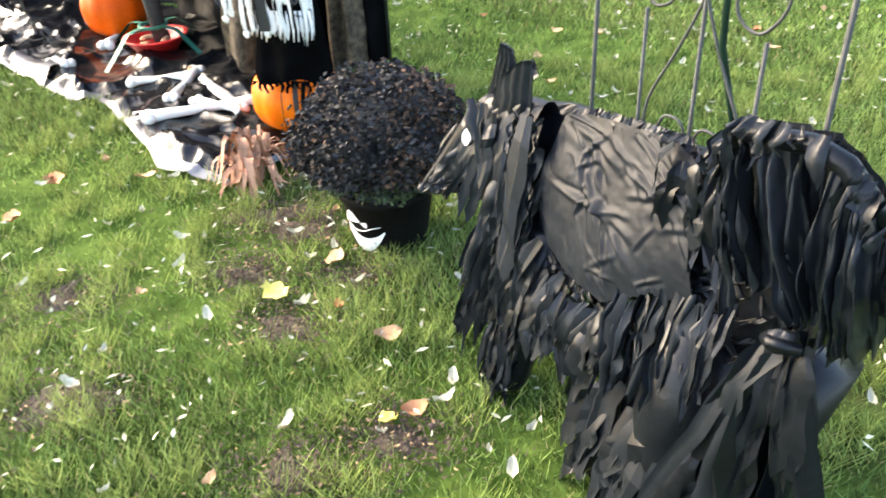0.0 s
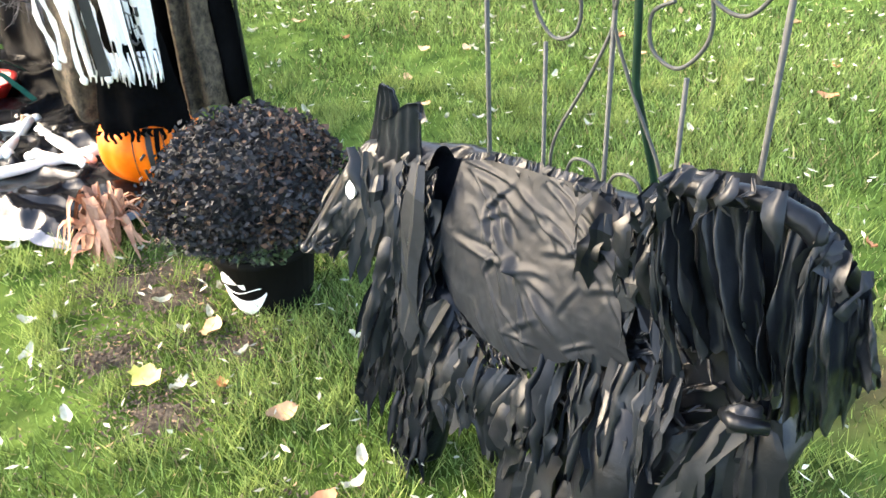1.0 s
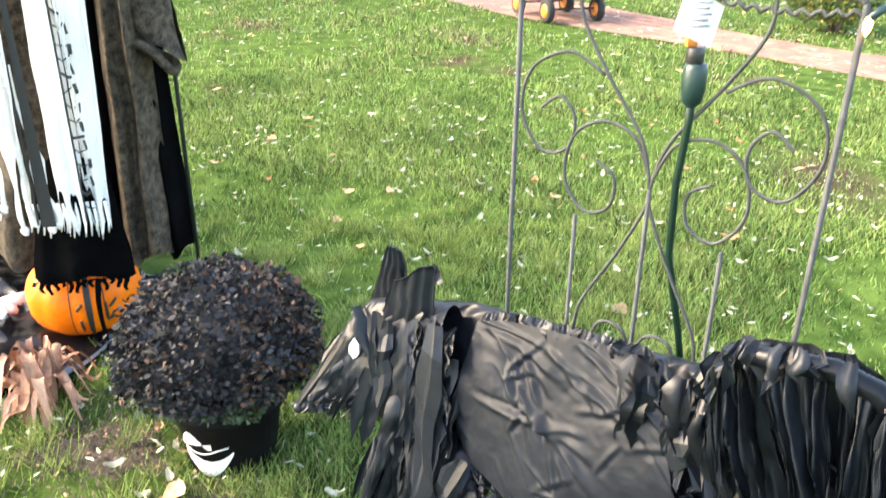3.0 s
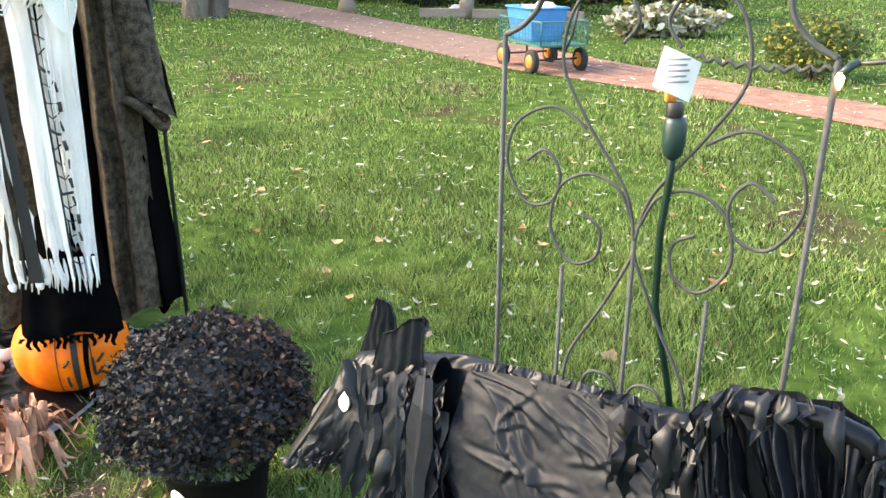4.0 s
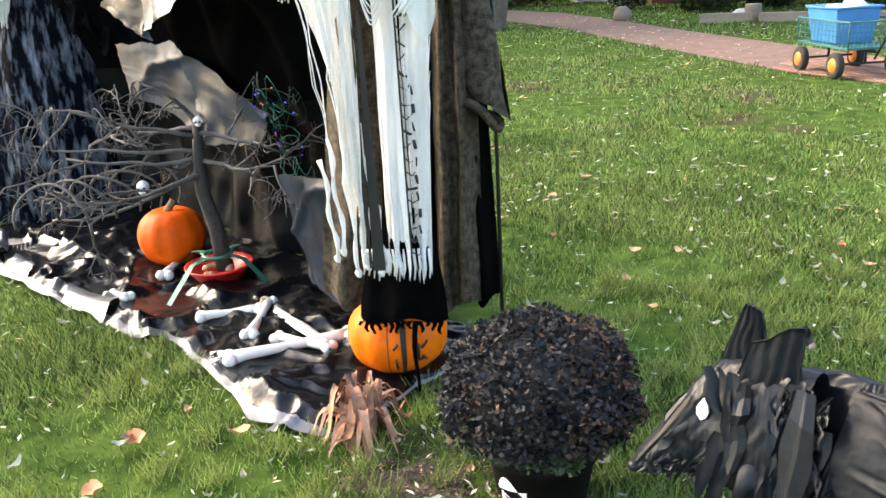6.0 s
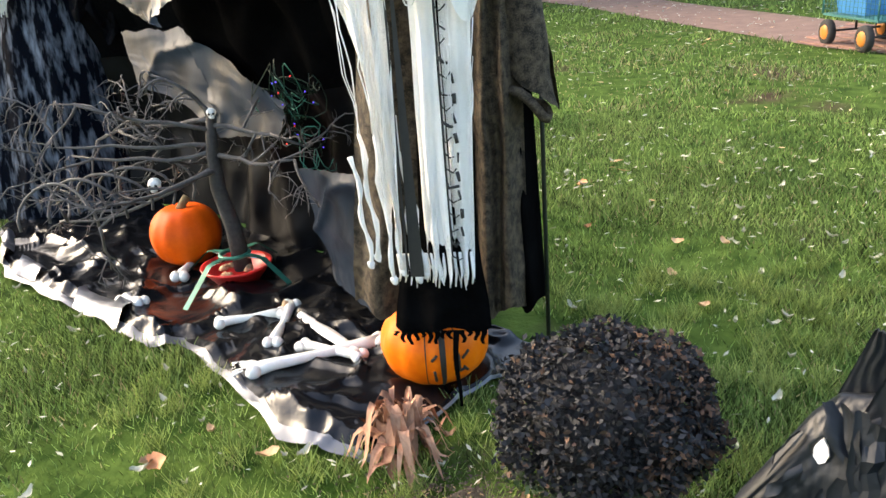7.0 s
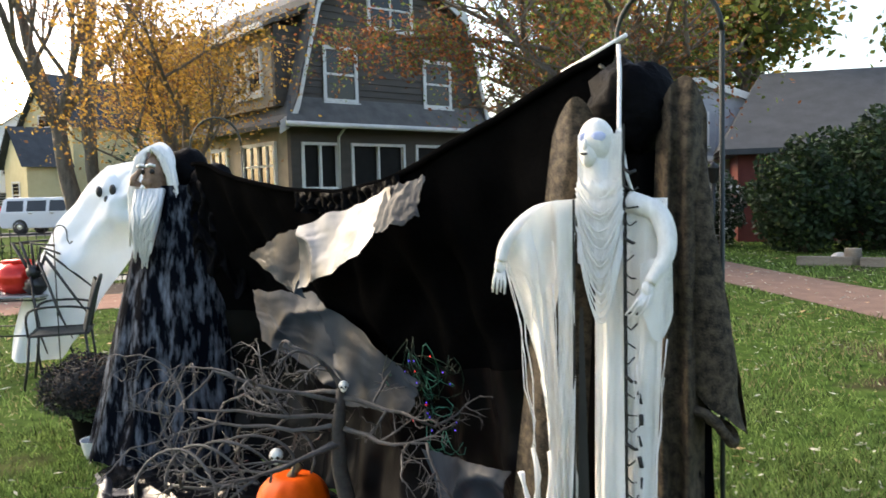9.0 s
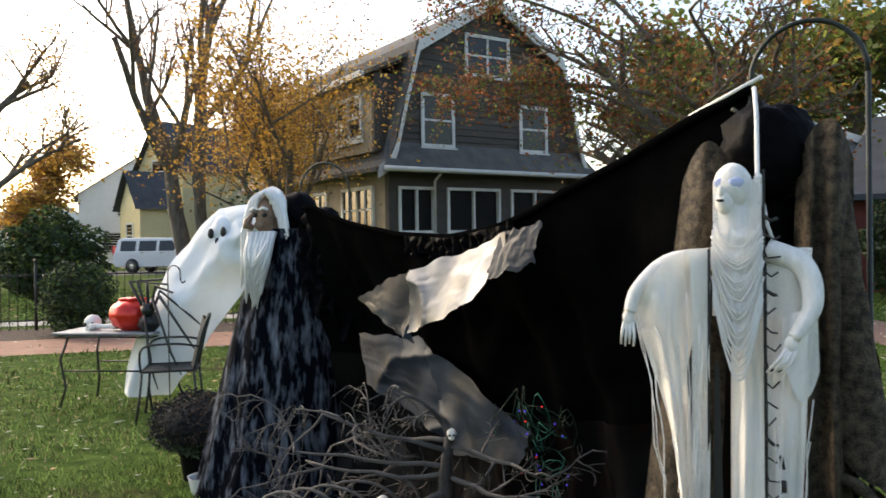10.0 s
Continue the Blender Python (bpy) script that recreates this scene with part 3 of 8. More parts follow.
for i, (k, x, y) in enumerate(SPOTS):
    fallen(k, x, y, i)
for i in range(300):
    r, a = 0.8 + 4.4 * random.random() ** 0.8, radians(random.uniform(-50, 50))
    x, y = 0.0 + r * math.sin(a), 0.5 + r * math.cos(a)
    if inside(np.array([x]), np.array([y]), TARP_FRONT + [(-0.2, 3.3), (-3.0, 5.6)])[0]:
        continue
    fallen("pale_leaf" if random.random() < 0.86 else random.choice(["tan_leaf", "orange_leaf"]), x, y, i)


def scatter_leaves(n, r0, r1, size, seed):
    g = np.random.default_rng(seed)
    az, r = np.radians(g.uniform(-64, 62, n)), g.uniform(r0, r1, n)
    x, y = r * np.sin(az), 0.4 + r * np.cos(az)
    ok = ~inside(x, y, TARP_FRONT + [(-0.2, 3.3), (-3.0, 5.6)])
    x, y, r = x[ok], y[ok], r[ok]
    c = np.stack([x, y, g.uniform(0.02, 0.05, len(x))], 1)
    q = leaf_quads(c, size * (0.8 + r / 14), slim=0.32)
    q[:, :, 2] = c[:, None, 2] + (q[:, :, 2] - c[:, None, 2]) * 0.4
    return q


tagged(new("pale_leaf_litter", quads("pale_leaf_litter", np.concatenate([scatter_leaves(4200, 4.2, 20, 0.023, 11), scatter_leaves(1900, 1.0, 4.8, 0.0155, 14)]), M["pale_leaf"])), "scattered pale fallen leaves across the lawn", "leaf litter", kind="stuff")
tagged(new("tan_leaf_litter", quads("tan_leaf_litter", scatter_leaves(700, 4.0, 22, 0.03, 12), M["tan_leaf"])), "scattered tan and orange fallen leaves", "leaf litter", kind="stuff")
# ---- black plastic tarp on the ground ----
TARP_BACK = [(-3.1, 5.3), (-2.85, 5.1), (-2.4, 4.8), (-1.95, 4.5), (-1.6, 4.2), (-1.2, 3.95), (-0.8, 3.5), (-0.45, 3.2), (-0.25, 3.05)]


def tarp_at(u, v):
    p = along(TARP_FRONT, u).lerp(along(TARP_BACK, u), v)
    lift = 0.022 + 0.04 * abs(fbm((p.x * 1.6 + p.y, p.y * 1.6, 3), 2)) + 0.028 * max(0.0, 1 - 2.5 * abs(fbm((p.x * 2.6 + p.y * 1.4, p.y * 2.2 - p.x, 21), 1))) ** 3 + 0.03 * (1 - abs(fbm((p.x * 3 - p.y * 1.5, p.y * 3 + p.x, 8)))) ** 8
    jag = 0.02 * fbm((p.x * 3, p.y * 3, 9)) * (1 - v)
    return (p.x + jag, p.y + jag, max(0.012, lift * min(1, 0.5 + v * 6)))


tarp = thing("ground_tarp", "crinkled black plastic tarp with silver edge, spread on the grass", "tarp")
part("sheet", [grid(210, 100, lambda u, v: tarp_at(u, 0.036 + 0.964 * v))], M["tarp"], tarp)
part("silver_edge", [grid(150, 5, lambda u, v: tarp_at(u, 0.038 * v))], M["silver"], tarp, "turned-up silver underside of the tarp edge")


def silver_flap(u0, u1, v0, v1, h):
    return grid(10, 6, lambda a, b: tuple(Vector(tarp_at(u0 + (u1 - u0) * a, v0 + (v1 - v0) * b)) + Vector((0, 0, 0.006 + h * math.sin(math.pi * b) * (0.6 + 0.8 * abs(fbm((a * 4, b * 4, u0 * 9))))))))


for f in [(0.14, 0.19, 0.02, 0.13, 0.04), (0.27, 0.34, 0.0, 0.12, 0.03), (0.05, 0.1, 0.0, 0.12, 0.04)]:
    part("flap", [silver_flap(*f)], M["silver"], tarp, "folded silver flap")

# ---- black curtain backdrop hung from two hooks ----
CU = Vector((-0.773, 0.634, 0))
CB = Vector((0.634, 0.773, 0))
C0 = Vector((-0.5, 2.95, 0))
TOP_U = [-0.02, 0.18, 0.46, 0.86, 1.02, 1.39, 1.84, 2.36, 2.75]
TOP_Z = [1.85, 1.79, 1.70, 1.58, 1.53, 1.49, 1.51, 1.58, 1.67]


def curtain_at(u, w, push=0.0):
    """u metres along the line, w from 0 at the top edge to 1 at the ground."""
    top = float(np.interp(u, TOP_U, TOP_Z))
    z = top * (1 - w) + 0.03 * w
    side = min(1, max(0, u / 0.5)) * min(1, max(0, (3.1 - u) / 0.5))
    belly = 0.34 * side * math.sin(math.pi * min(1, w * 0.62)) ** 1.2
    folds = 0.03 * math.sin(u * 17 + 3 * fbm((u * 2, w * 2, 0))) * min(1, w * 3 + 0.2) + 0.07 * fbm((u * 2.2, w * 2.4, 5)) * min(1, w * 4)
    p = C0 + CU * u + CB * (belly + folds - push)
    return (p.x, p.y, z)


curtain = thing("backdrop_curtain", "black cloth and plastic backdrop hung between two garden hooks", "curtain")
part("cloth", [grid(110, 64, lambda u, v: curtain_at(2.86 * u, v * 0.5))], M["curtain"], curtain)
part("plastic_sheet", [grid(110, 50, lambda u, v: curtain_at(2.86 * u, 0.49 + v * 0.51, 0.012))], M["black_sheet"], curtain, "glossy black plastic lower half")
part("hem", [tube([curtain_at(2.86 * k / 40, 0.0, 0.01) for k in range(41)], 0.013, 7)], M["curtain"], curtain, "rolled top hem of the cloth")
part("ruffle", [grid(90, 6, lambda u, v: tuple(Vector(curtain_at(0.95 + 0.75 * u, 0.002 + 0.055 * v, 0.03 + 0.02 * math.sin(u * 90) * v + 0.02 * fbm((u * 20, v * 3, 0)))) + Vector((0, 0, 0.012 * math.sin(u * 61) * v))))],
     M["crinkle"], curtain, "gathered ruffled edge of black cloth")


def hang_patch(corners, n=40, wrinkle=0.05, push=0.1, seed=0):
    """A crumpled flap between four corners given as (u, z, push)."""
    def fn(a, b):
        q = [Vector(c) for c in corners]
        m = q[0].lerp(q[1], a).lerp(q[3].lerp(q[2], a), b)
        crease = max(0.0, 1 - 2.4 * abs(fbm((m.x * 1.5 + m.y * 2.2, m.y * 1.2 - m.x * 1.1, seed + 5), 1))) ** 4
        p = C0 + CU * (m.x - 0.07 + 0.02 * fbm((m.y * 9, b * 3, seed))) + CB * (m.z + wrinkle * fbm((m.x * 2.6, m.y * 2.6, seed), 2) - 0.028 * crease)
        return (p.x, p.y, m.y + 0.015 * fbm((a * 5, b * 2, seed + 2)))
    return grid(n, n, fn)


part("silver_flap", [hang_patch([(2.06, 1.22, -0.14), (1.53, 1.37, -0.15), (1.51, 1.08, -0.14), (1.66, 1.12, -0.14)], seed=1, wrinkle=0.03)], M["dull_silver_and_sheen"], curtain, "silver underside of the plastic, folded out")
part("silver_flap", [hang_patch([(1.5, 1.365, -0.15), (0.9, 1.5, -0.14), (0.98, 1.28, -0.22), (1.5, 1.12, -0.2)], seed=2, wrinkle=0.05)], M["silver"], curtain, "silver underside of the plastic, folded out")
part("silver_flap", [hang_patch([(0.94, 1.5, -0.14), (0.74, 1.53, -0.12), (0.76, 1.4, -0.14), (0.98, 1.34, -0.18)], seed=3, wrinkle=0.04)], M["dull_silver_and_sheen"], curtain, "dull plastic fold")
# glossy black plastic; its sky reflection is put into the blue-grey colour
part("pale_panel", [hang_patch([(2.46, 1.02, 0.1), (1.95, 1.03, 0.16), (1.66, 0.6, 0.14), (2.3, 0.78, 0.06)], seed=4, wrinkle=0.03)], M["dull_silver_and_sheen"], curtain, "wide black plastic panel with the sky's reflection painted blue-grey")
part("pale_panel", [hang_patch([(1.94, 1.02, 0.16), (1.1, 0.77, 0.12), (1.16, 0.64, 0.1), (1.66, 0.57, 0.1)], seed=5, wrinkle=0.03)], M["dull_silver_and_sheen"], curtain, "wide black plastic panel with the sky's reflection painted blue-grey")
part("pale_panel", [hang_patch([(1.08, 0.52, 0.08), (0.56, 0.58, 0.04), (0.56, 0.08, 0.0), (0.8, 0.14, 0.0)], seed=6, wrinkle=0.03)], M["dull_silver_and_sheen"], curtain, "black plastic fold near the ground with the sky's reflection painted blue-grey")

# ---- shepherd hooks and the white rod ----
def hook(name, x, y, top, reach, label, ang=180.0, r=0.0065):
    h = thing(name, label, "garden hook", (x, y, 0), ang)
    part("pole", [tube([(0, 0, -0.15), (0, 0, top * 0.5), (0, 0, top)], r, 8)], M["green_iron"], h)
    a = [math.pi * k / 14 for k in range(15)]
    rr = reach / 2
    part("arch", [tube([(rr - rr * math.cos(t), 0, top + rr * 1.05 * math.sin(t)) for t in a] + [(reach, 0, top - 0.05), (reach + 0.02, 0, top - 0.08), (reach + 0.045, 0, top - 0.06)], r, 8)], M["green_iron"], h)
    part("collar", [tube([(0, 0, top * 0.5 - 0.02), (0, 0, top * 0.5 + 0.02)], r * 1.5, 8)], M["green_iron"], h)
    return h


hook("garden_hook", -0.252, 2.915, 1.86, 0.26, "tall dark green iron shepherd hook beside the cloaked figure", 170)
hook("garden_hook", -2.72, 5.35, 1.8, 0.34, "tall dark iron shepherd hook behind the bearded figure", 180)
rod0, rod1 = C0 + CU * -0.02 + Vector((0, -0.02, 1.865)), C0 + CU * 0.2 + Vector((0, -0.02, 1.8))
solid("white_rod", [tube([rod0, rod0.lerp(rod1, 0.5), rod1], 0.006, 8)], M["white_paint"], "thin white rod along the backdrop's top hem", "rod")

# ---- scroll trellis ----
TD = Vector((0.67, -0.743))
trellis = thing("iron_trellis", "weathered grey iron scroll trellis standing in the lawn", "trellis", (0.565, 1.473, 0), math.degrees(math.atan2(TD.y, TD.x)))
W = 0.225
rod = 0.0027


def bar(name, pts, r=rod):
    return part(name, [tube([(x, 0, z) for x, z in pts], r, 7)], M["iron"], trellis)


def spiral(cx, cz, r0, r1, a0, turns, n=40):
    return [(cx + (r0 + (r1 - r0) * k / n) * math.cos(a0 + turns * 2 * math.pi * k / n), cz + (r0 + (r1 - r0) * k / n) * math.sin(a0 + turns * 2 * math.pi * k / n)) for k in range(n + 1)]


def smooth(pts, n=8):
    out = []
    for i in range(len(pts) - 1):
        p = [Vector(pts[min(max(i + k, 0), len(pts) - 1)]) for k in (-1, 0, 1, 2)]
        for k in range(n):
            t = k / n
            out.append(tuple(0.5 * (2 * p[1] + (p[2] - p[0]) * t + (2 * p[0] - 5 * p[1] + 4 * p[2] - p[3]) * t * t + (3 * p[1] - p[0] - 3 * p[2] + p[3]) * t ** 3)))
    return out + [tuple(pts[-1])]


bar("upright", [(-W, -0.15), (-W, 0.6), (-W, 1.2)], 0.0041)
bar("upright", [(W, -0.15), (W, 0.6), (W, 1.2)], 0.0041)
bar("center_bar", [(0, -0.1), (0, 0.5), (0, 0.93)], 0.0036)
for s in (-1, 1):
    bar("post", [(0.112 * s, -0.1), (0.112 * s, 0.5), (0.112 * s, 0.865)], 0.0034)
    bar("lower_curve", smooth([(0.1 * s, 0.64), (0.092 * s, 0.72), (0.04 * s, 0.82), (0.004 * s, 0.9), (0, 0.93)]))
    bar("heart_curve", smooth([(0, 0.93), (0.02 * s, 1.0), (0.085 * s, 1.09), (0.128 * s, 1.17), (0.11 * s, 1.25), (0.055 * s, 1.275), (0.02 * s, 1.235), (0.04 * s, 1.2)]))
    bar("scroll", [(x * s, z) for x, z in smooth([(0.004, 0.95), (0.03, 1.0), (0.08, 1.015), (0.125, 0.985), (0.135, 0.92), (0.1, 0.875), (0.06, 0.89), (0.055, 0.935), (0.085, 0.955)])])
    bar("scroll", [(x * s, z) for x, z in smooth([(0.085, 1.08), (0.14, 1.105), (0.2, 1.075), (0.215, 1.01), (0.18, 0.955), (0.135, 0.965), (0.125, 1.01), (0.15, 1.04), (0.18, 1.02)])])
    bar("foot_scroll", [(x * s, z) for x, z in smooth([(0.002, 0.66), (0.02, 0.7), (0.055, 0.7), (0.07, 0.66), (0.062, 0.63)])])
    bar("top_curve", smooth([(W * s, 1.2), (0.19 * s, 1.22), (0.165 * s, 1.26), (0.17 * s, 1.34), (0.08 * s, 1.42), (0, 1.45)]), 0.0042)
bar("twisted_wire", [(0.06 + 0.17 * k / 30, 1.19 + 0.004 * math.sin(k * 1.9) - 0.006 * math.sin(math.pi * k / 30)) for k in range(31)], 0.003)

# stake-mounted plug with green cable and tag, orange bulb
plug = thing("cable_plug", "dark green outdoor plug on a standing cable with paper tag", "plug", (0.58, 1.44, 0))
part("cable", [tube([tuple(v) for v in [(0.12, 0.03, 0.0), (0.11, 0.028, 0.3), (0.085, 0.022, 0.55), (0.05, 0.012, 0.70), (0.012, 0.004, 0.84), (0.006, 0.0, 0.95), (0.012, 0, 1.03), (0.012, 0, 1.065)]], 0.0055, 8)], M["cable"], plug)
part("housing", [lathe([(0.006, 1.055), (0.013, 1.062), (0.016, 1.08), (0.0155, 1.105), (0.013, 1.112)], 12)], M["plug"], plug, at=(0.012, 0, 0))
part("cap", [lathe([(0.0105, 1.112), (0.0115, 1.114), (0.0115, 1.13), (0.01, 1.133)], 12)], M["black_plastic"], plug, "black rubber plug end", at=(0.009, 0, 0))
part("prong_cover", [box(-0.006, -0.004, 1.133, 0.008, 0.004, 1.147)], M["hub_orange"], plug, "small orange label", bevel=0.001)
tag = part("paper_tag", [grid(6, 6, lambda u, v: (-0.03 + 0.05 * u + 0.012 * v, -0.008 - 0.01 * math.sin(2.5 * u), 1.155 + 0.05 * v - 0.022 * u))], M["paper"], plug, "creased white paper tag")
for k in range(5):
    part("print_bar", [box(-0.018, -0.0225, 1.16 + 0.007 * k, 0.012 - 0.004 * (k % 2), -0.0215, 1.1625 + 0.007 * k)], M["ink"], tag)
bulb = thing("string_bulb", "small glowing orange bulb on a dark cord over the trellis", "light bulb", (0.717, 1.3, 1.18))
part("glass", [lathe([(0.001, -0.014), (0.004, -0.008), (0.005, 0.0), (0.003, 0.006)], 10)], M["flame"], bulb, "orange flame-shaped glass", at=(0, 0, 0))
part("socket", [tube([(0.0, 0, 0.004), (0.012, 0, 0.013), (0.02, 0, 0.016)], 0.005, 8)], M["plug"], bulb)
part("cord", [tube([(0.018, 0, 0.015), (0.06, -0.03, 0.022), (0.14, -0.08, 0.015), (0.3, -0.2, 0.0), (0.55, -0.4, -0.02)], 0.003, 6)], M["black_plastic"], bulb)


# ---- black wolf prop made of plastic bags ----
WOLF_PLAN = [(0.06, 1.84), (0.166, 1.795), (0.30, 1.69), (0.38, 1.565), (0.51, 1.365), (0.60, 1.235), (0.665, 1.14), (0.72, 1.09), (0.79, 1.06), (0.95, 1.0)]


def wolf():
    rnd = random.Random(3)
    pcs = []
    run = [0.0]
    for a, b in zip(WOLF_PLAN, WOLF_PLAN[1:]):
        run.append(run[-1] + math.hypot(b[0] - a[0], b[1] - a[1]))
    px, py = [p[0] for p in WOLF_PLAN], [p[1] for p in WOLF_PLAN]

    def spine(q):
        if q < 0:
            return 0.06 + q * 0.92, 1.84 - q * 0.39
        return float(np.interp(q, run, px)), float(np.interp(q, run, py))

    def at(q, z, off=0.0):
        """q along the figure from the nose, z up, off outwards on its shown side; the lower parts stand farther out."""
        x, y = spine(q)
        a, b = spine(q - 0.05), spine(q + 0.05)
        d = Vector((b[0] - a[0], b[1] - a[1])).normalized()
        o = off - 0.03 + float(np.interp(q, (0.86, 0.96), (0.2, 0.04))) * max(0.0, 0.6 - z)
        return (x + d.y * o - 0.057, y - d.x * o - 1.843, z)

    def lerp_rows(rows, q):
        return [float(np.interp(q, [r[0] for r in rows], [r[k] for r in rows])) for k in range(1, len(rows[0]))]

    def ridged(x, y, z):
        return 1 - abs(fbm((x, y, z), 2)) * 2

    def body(rows, q0, q1, nq, na, rough, mi, thick):
        """A closed lofted trunk; rows give q, top, bottom and bulge."""
        vs, fs = [], []
        for i in range(nq + 1):
            q = q0 + (q1 - q0) * i / nq
            zt, zb, bulge = lerp_rows(rows, q)
            for k in range(na):
                a = 2 * math.pi * k / na
                c, s = math.cos(a), math.sin(a)
                z = (zt + zb) / 2 + (zt - zb) / 2 * s
                vs.append(at(q, z, (bulge if c > 0 else thick) * c - bulge * 1.3 + rough * ridged(q * 22, z * 26, c * 2 + q * 9)))
        for i in range(nq):
            for k in range(na):
                a, b = i * na + k, i * na + (k + 1) % na
                fs.append((a, b, b + na, a + na))
        fs += [tuple(range(na)), tuple(nq * na + k for k in range(na - 1, -1, -1))]
        return vs, fs, mi, rough < 0.007

    def strip(q, z, length, width, lean=0.0, off=0.0, curl=1.0, mi=0, swell=0.02, cut=None, root=0.55):
        """One torn ribbon of bag: flat facets creased lengthwise, kinked as it hangs, cut askew at its end."""
        cut = rnd.uniform(-0.5, 0.5) if cut is None else cut
        c1, c2 = rnd.uniform(0.15, 0.45), rnd.uniform(0.5, 0.85)
        us = (0.0, c1, c2, 1.0)
        a1, a2, a3 = (rnd.uniform(-1.0, 0.9) * curl for k in range(3))
        xs, os_ = [0.0], [0.0]
        for k, a in enumerate((a1, a2, a3)):
            w = us[k + 1] - us[k]
            xs.append(xs[-1] + w * math.cos(a))
            os_.append(os_[-1] + w * math.sin(a))
        mx, mo = (xs[0] + xs[3]) / 2, (os_[0] + os_[3]) / 2
        nv = 6 if length > 0.12 else 4
        kq = [0.0] + [rnd.uniform(-1, 1) * 0.006 for k in range(nv)]
        ko = [0.0] + [rnd.uniform(-1, 1) * 0.007 for k in range(nv)]
        kw = [root] + [rnd.uniform(0.75, 1.1) for k in range(nv - 1)] + [rnd.uniform(0.2, 0.8)]
        vs, fs = [], []
        for j in range(nv + 1):
            v = j / nv
            w = width * kw[j]
            for i in range(4):
                ln = length * v * (1 + cut * (us[i] - 0.5) + (0.1 * rnd.uniform(-1, 1) if j == nv else 0))
                o = off + swell * math.sin(min(1, v * 1.6) * 1.7) + w * (os_[i] - mo) + ko[j] + 0.002 * rnd.uniform(-1, 1)
                vs.append(at(q + w * (xs[i] - mx) + lean * ln + kq[j], z - ln, o))
        for j in range(nv):
            for i in range(3):
                k = j * 4 + i
                fs.append((k, k + 1, k + 5, k + 4))
        return vs, fs, mi, rnd.random() < 0.72

    def sheet(top, low, n, m, off, pleats=0.0, amp=0.0, seed=0.0, rag=0.0, mi=0, crease=0.003, scale=16.0, bow=0.02, pinch=0.25):
        """A hanging sheet between a top and a lower edge, both polylines of (q, z)."""
        def fn(u, v):
            a, b = along(top, u), along(low, u)
            p = a.lerp(b, v)
            ph = u * pleats + seed + 0.55 * fbm((u * 3, v * 1.1, seed))
            tri = abs((ph % 1.0) / 0.68 - 1 if ph % 1.0 < 0.68 else (ph % 1.0 - 0.68) / 0.32) * 2 - 1
            ph2 = u * pleats * 2.3 + seed * 2 + 0.8 * fbm((u * 4, v * 2, seed + 3))
            tri += 0.12 * (abs(ph2 % 1.0 - 0.5) * 4 - 1) * (1 + fbm((u * 5, v * 3, seed + 8)))
            fold = amp * (pinch + (1 - pinch) * math.sin(min(1, v * 1.5) * 1.57)) * tri
            o = off + fold + bow * math.sin(math.pi * min(1, v * 0.9 + 0.08)) + crease * ridged(p.x * scale, p.y * scale * 0.7, seed)
            return at(p.x + 0.003 * fbm((u * 9, v * 5, seed)), p.y - rag * v * v * (0.5 + 0.5 * math.sin(u * 19 + seed * 3) + fbm((u * 12, 0, seed))), o)
        g = grid(n, m, fn)
        return g[0], g[1], mi, True

    # trunk under the bags
    trunk = [(0.18, 0.60, 0.30, 0.05), (0.30, 0.635, 0.20, 0.06), (0.38, 0.648, 0.30, 0.06), (0.48, 0.664, 0.33, 0.06), (0.58, 0.68, 0.36, 0.06), (0.68, 0.695, 0.36, 0.06), (0.76, 0.715, 0.36, 0.06), (0.84, 0.74, 0.36, 0.055), (0.92, 0.72, 0.40, 0.045), (0.97, 0.66, 0.5, 0.02)]
    pcs.append(body([(q, zt - 0.012, zb, bl) for q, zt, zb, bl in trunk], 0.18, 0.97, 150, 90, 0.006, 1, 0.07))
    # head
    head = [(-0.014, 0.377, 0.362, 0.008), (0.0, 0.405, 0.358, 0.018), (0.03, 0.452, 0.362, 0.026), (0.06, 0.502, 0.37, 0.032), (0.092, 0.562, 0.38, 0.036), (0.125, 0.603, 0.386, 0.04), (0.17, 0.62, 0.38, 0.045), (0.22, 0.63, 0.37, 0.05), (0.30, 0.635, 0.36, 0.05)]
    vs, fs, n = [], [], 64
    for i in range(101):
        q = -0.014 + 0.3 * i / 100
        zt, zb, bl = lerp_rows(head, q)
        for k in range(n):
            a = 2 * math.pi * k / n
            c, s = math.cos(a), math.sin(a)
            z = (zt + zb) / 2 + (zt - zb) / 2 * s
            h = (z - zb) / max(0.01, zt - zb)
            # muzzle folds run from the brow down to the nose, a mouth crease below
            f = 0.0035 * ridged((z - 0.36 - q * 1.5) * 55, q * 7, 1.5) + 0.003 * ridged(q * 30, z * 30, 5) * (q > 0.09)
            f -= 0.008 * math.exp(-((z - 0.388 - 0.14 * max(0, q)) / 0.005) ** 2) * (0.01 < q < 0.13)
            f += 0.008 * math.exp(-((h - 0.80) / 0.10) ** 2) * math.exp(-((q - 0.115) / 0.04) ** 2) - 0.008 * math.exp(-(((z - 0.527) / 0.022) ** 2 + ((q - 0.12) / 0.022) ** 2))
            vs.append(at(q, z, (bl if c > 0 else bl * 0.9) * c - 0.02 + (f if c > 0 else 0)))
    for i in range(100):
        for k in range(n):
            a, b = i * n + k, i * n + (k + 1) % n
            fs.append((a, b, b + n, a + n))
    fs.append(tuple(range(n)))
    pcs.append((vs, fs, 0, True))
    # nose pad, brow folds and cheek scraps
    nose = at(-0.006, 0.372, -0.012)
    pcs.append((*ball(nose, (0.013, 0.016, 0.011), 12, 8, 0.2), 0))
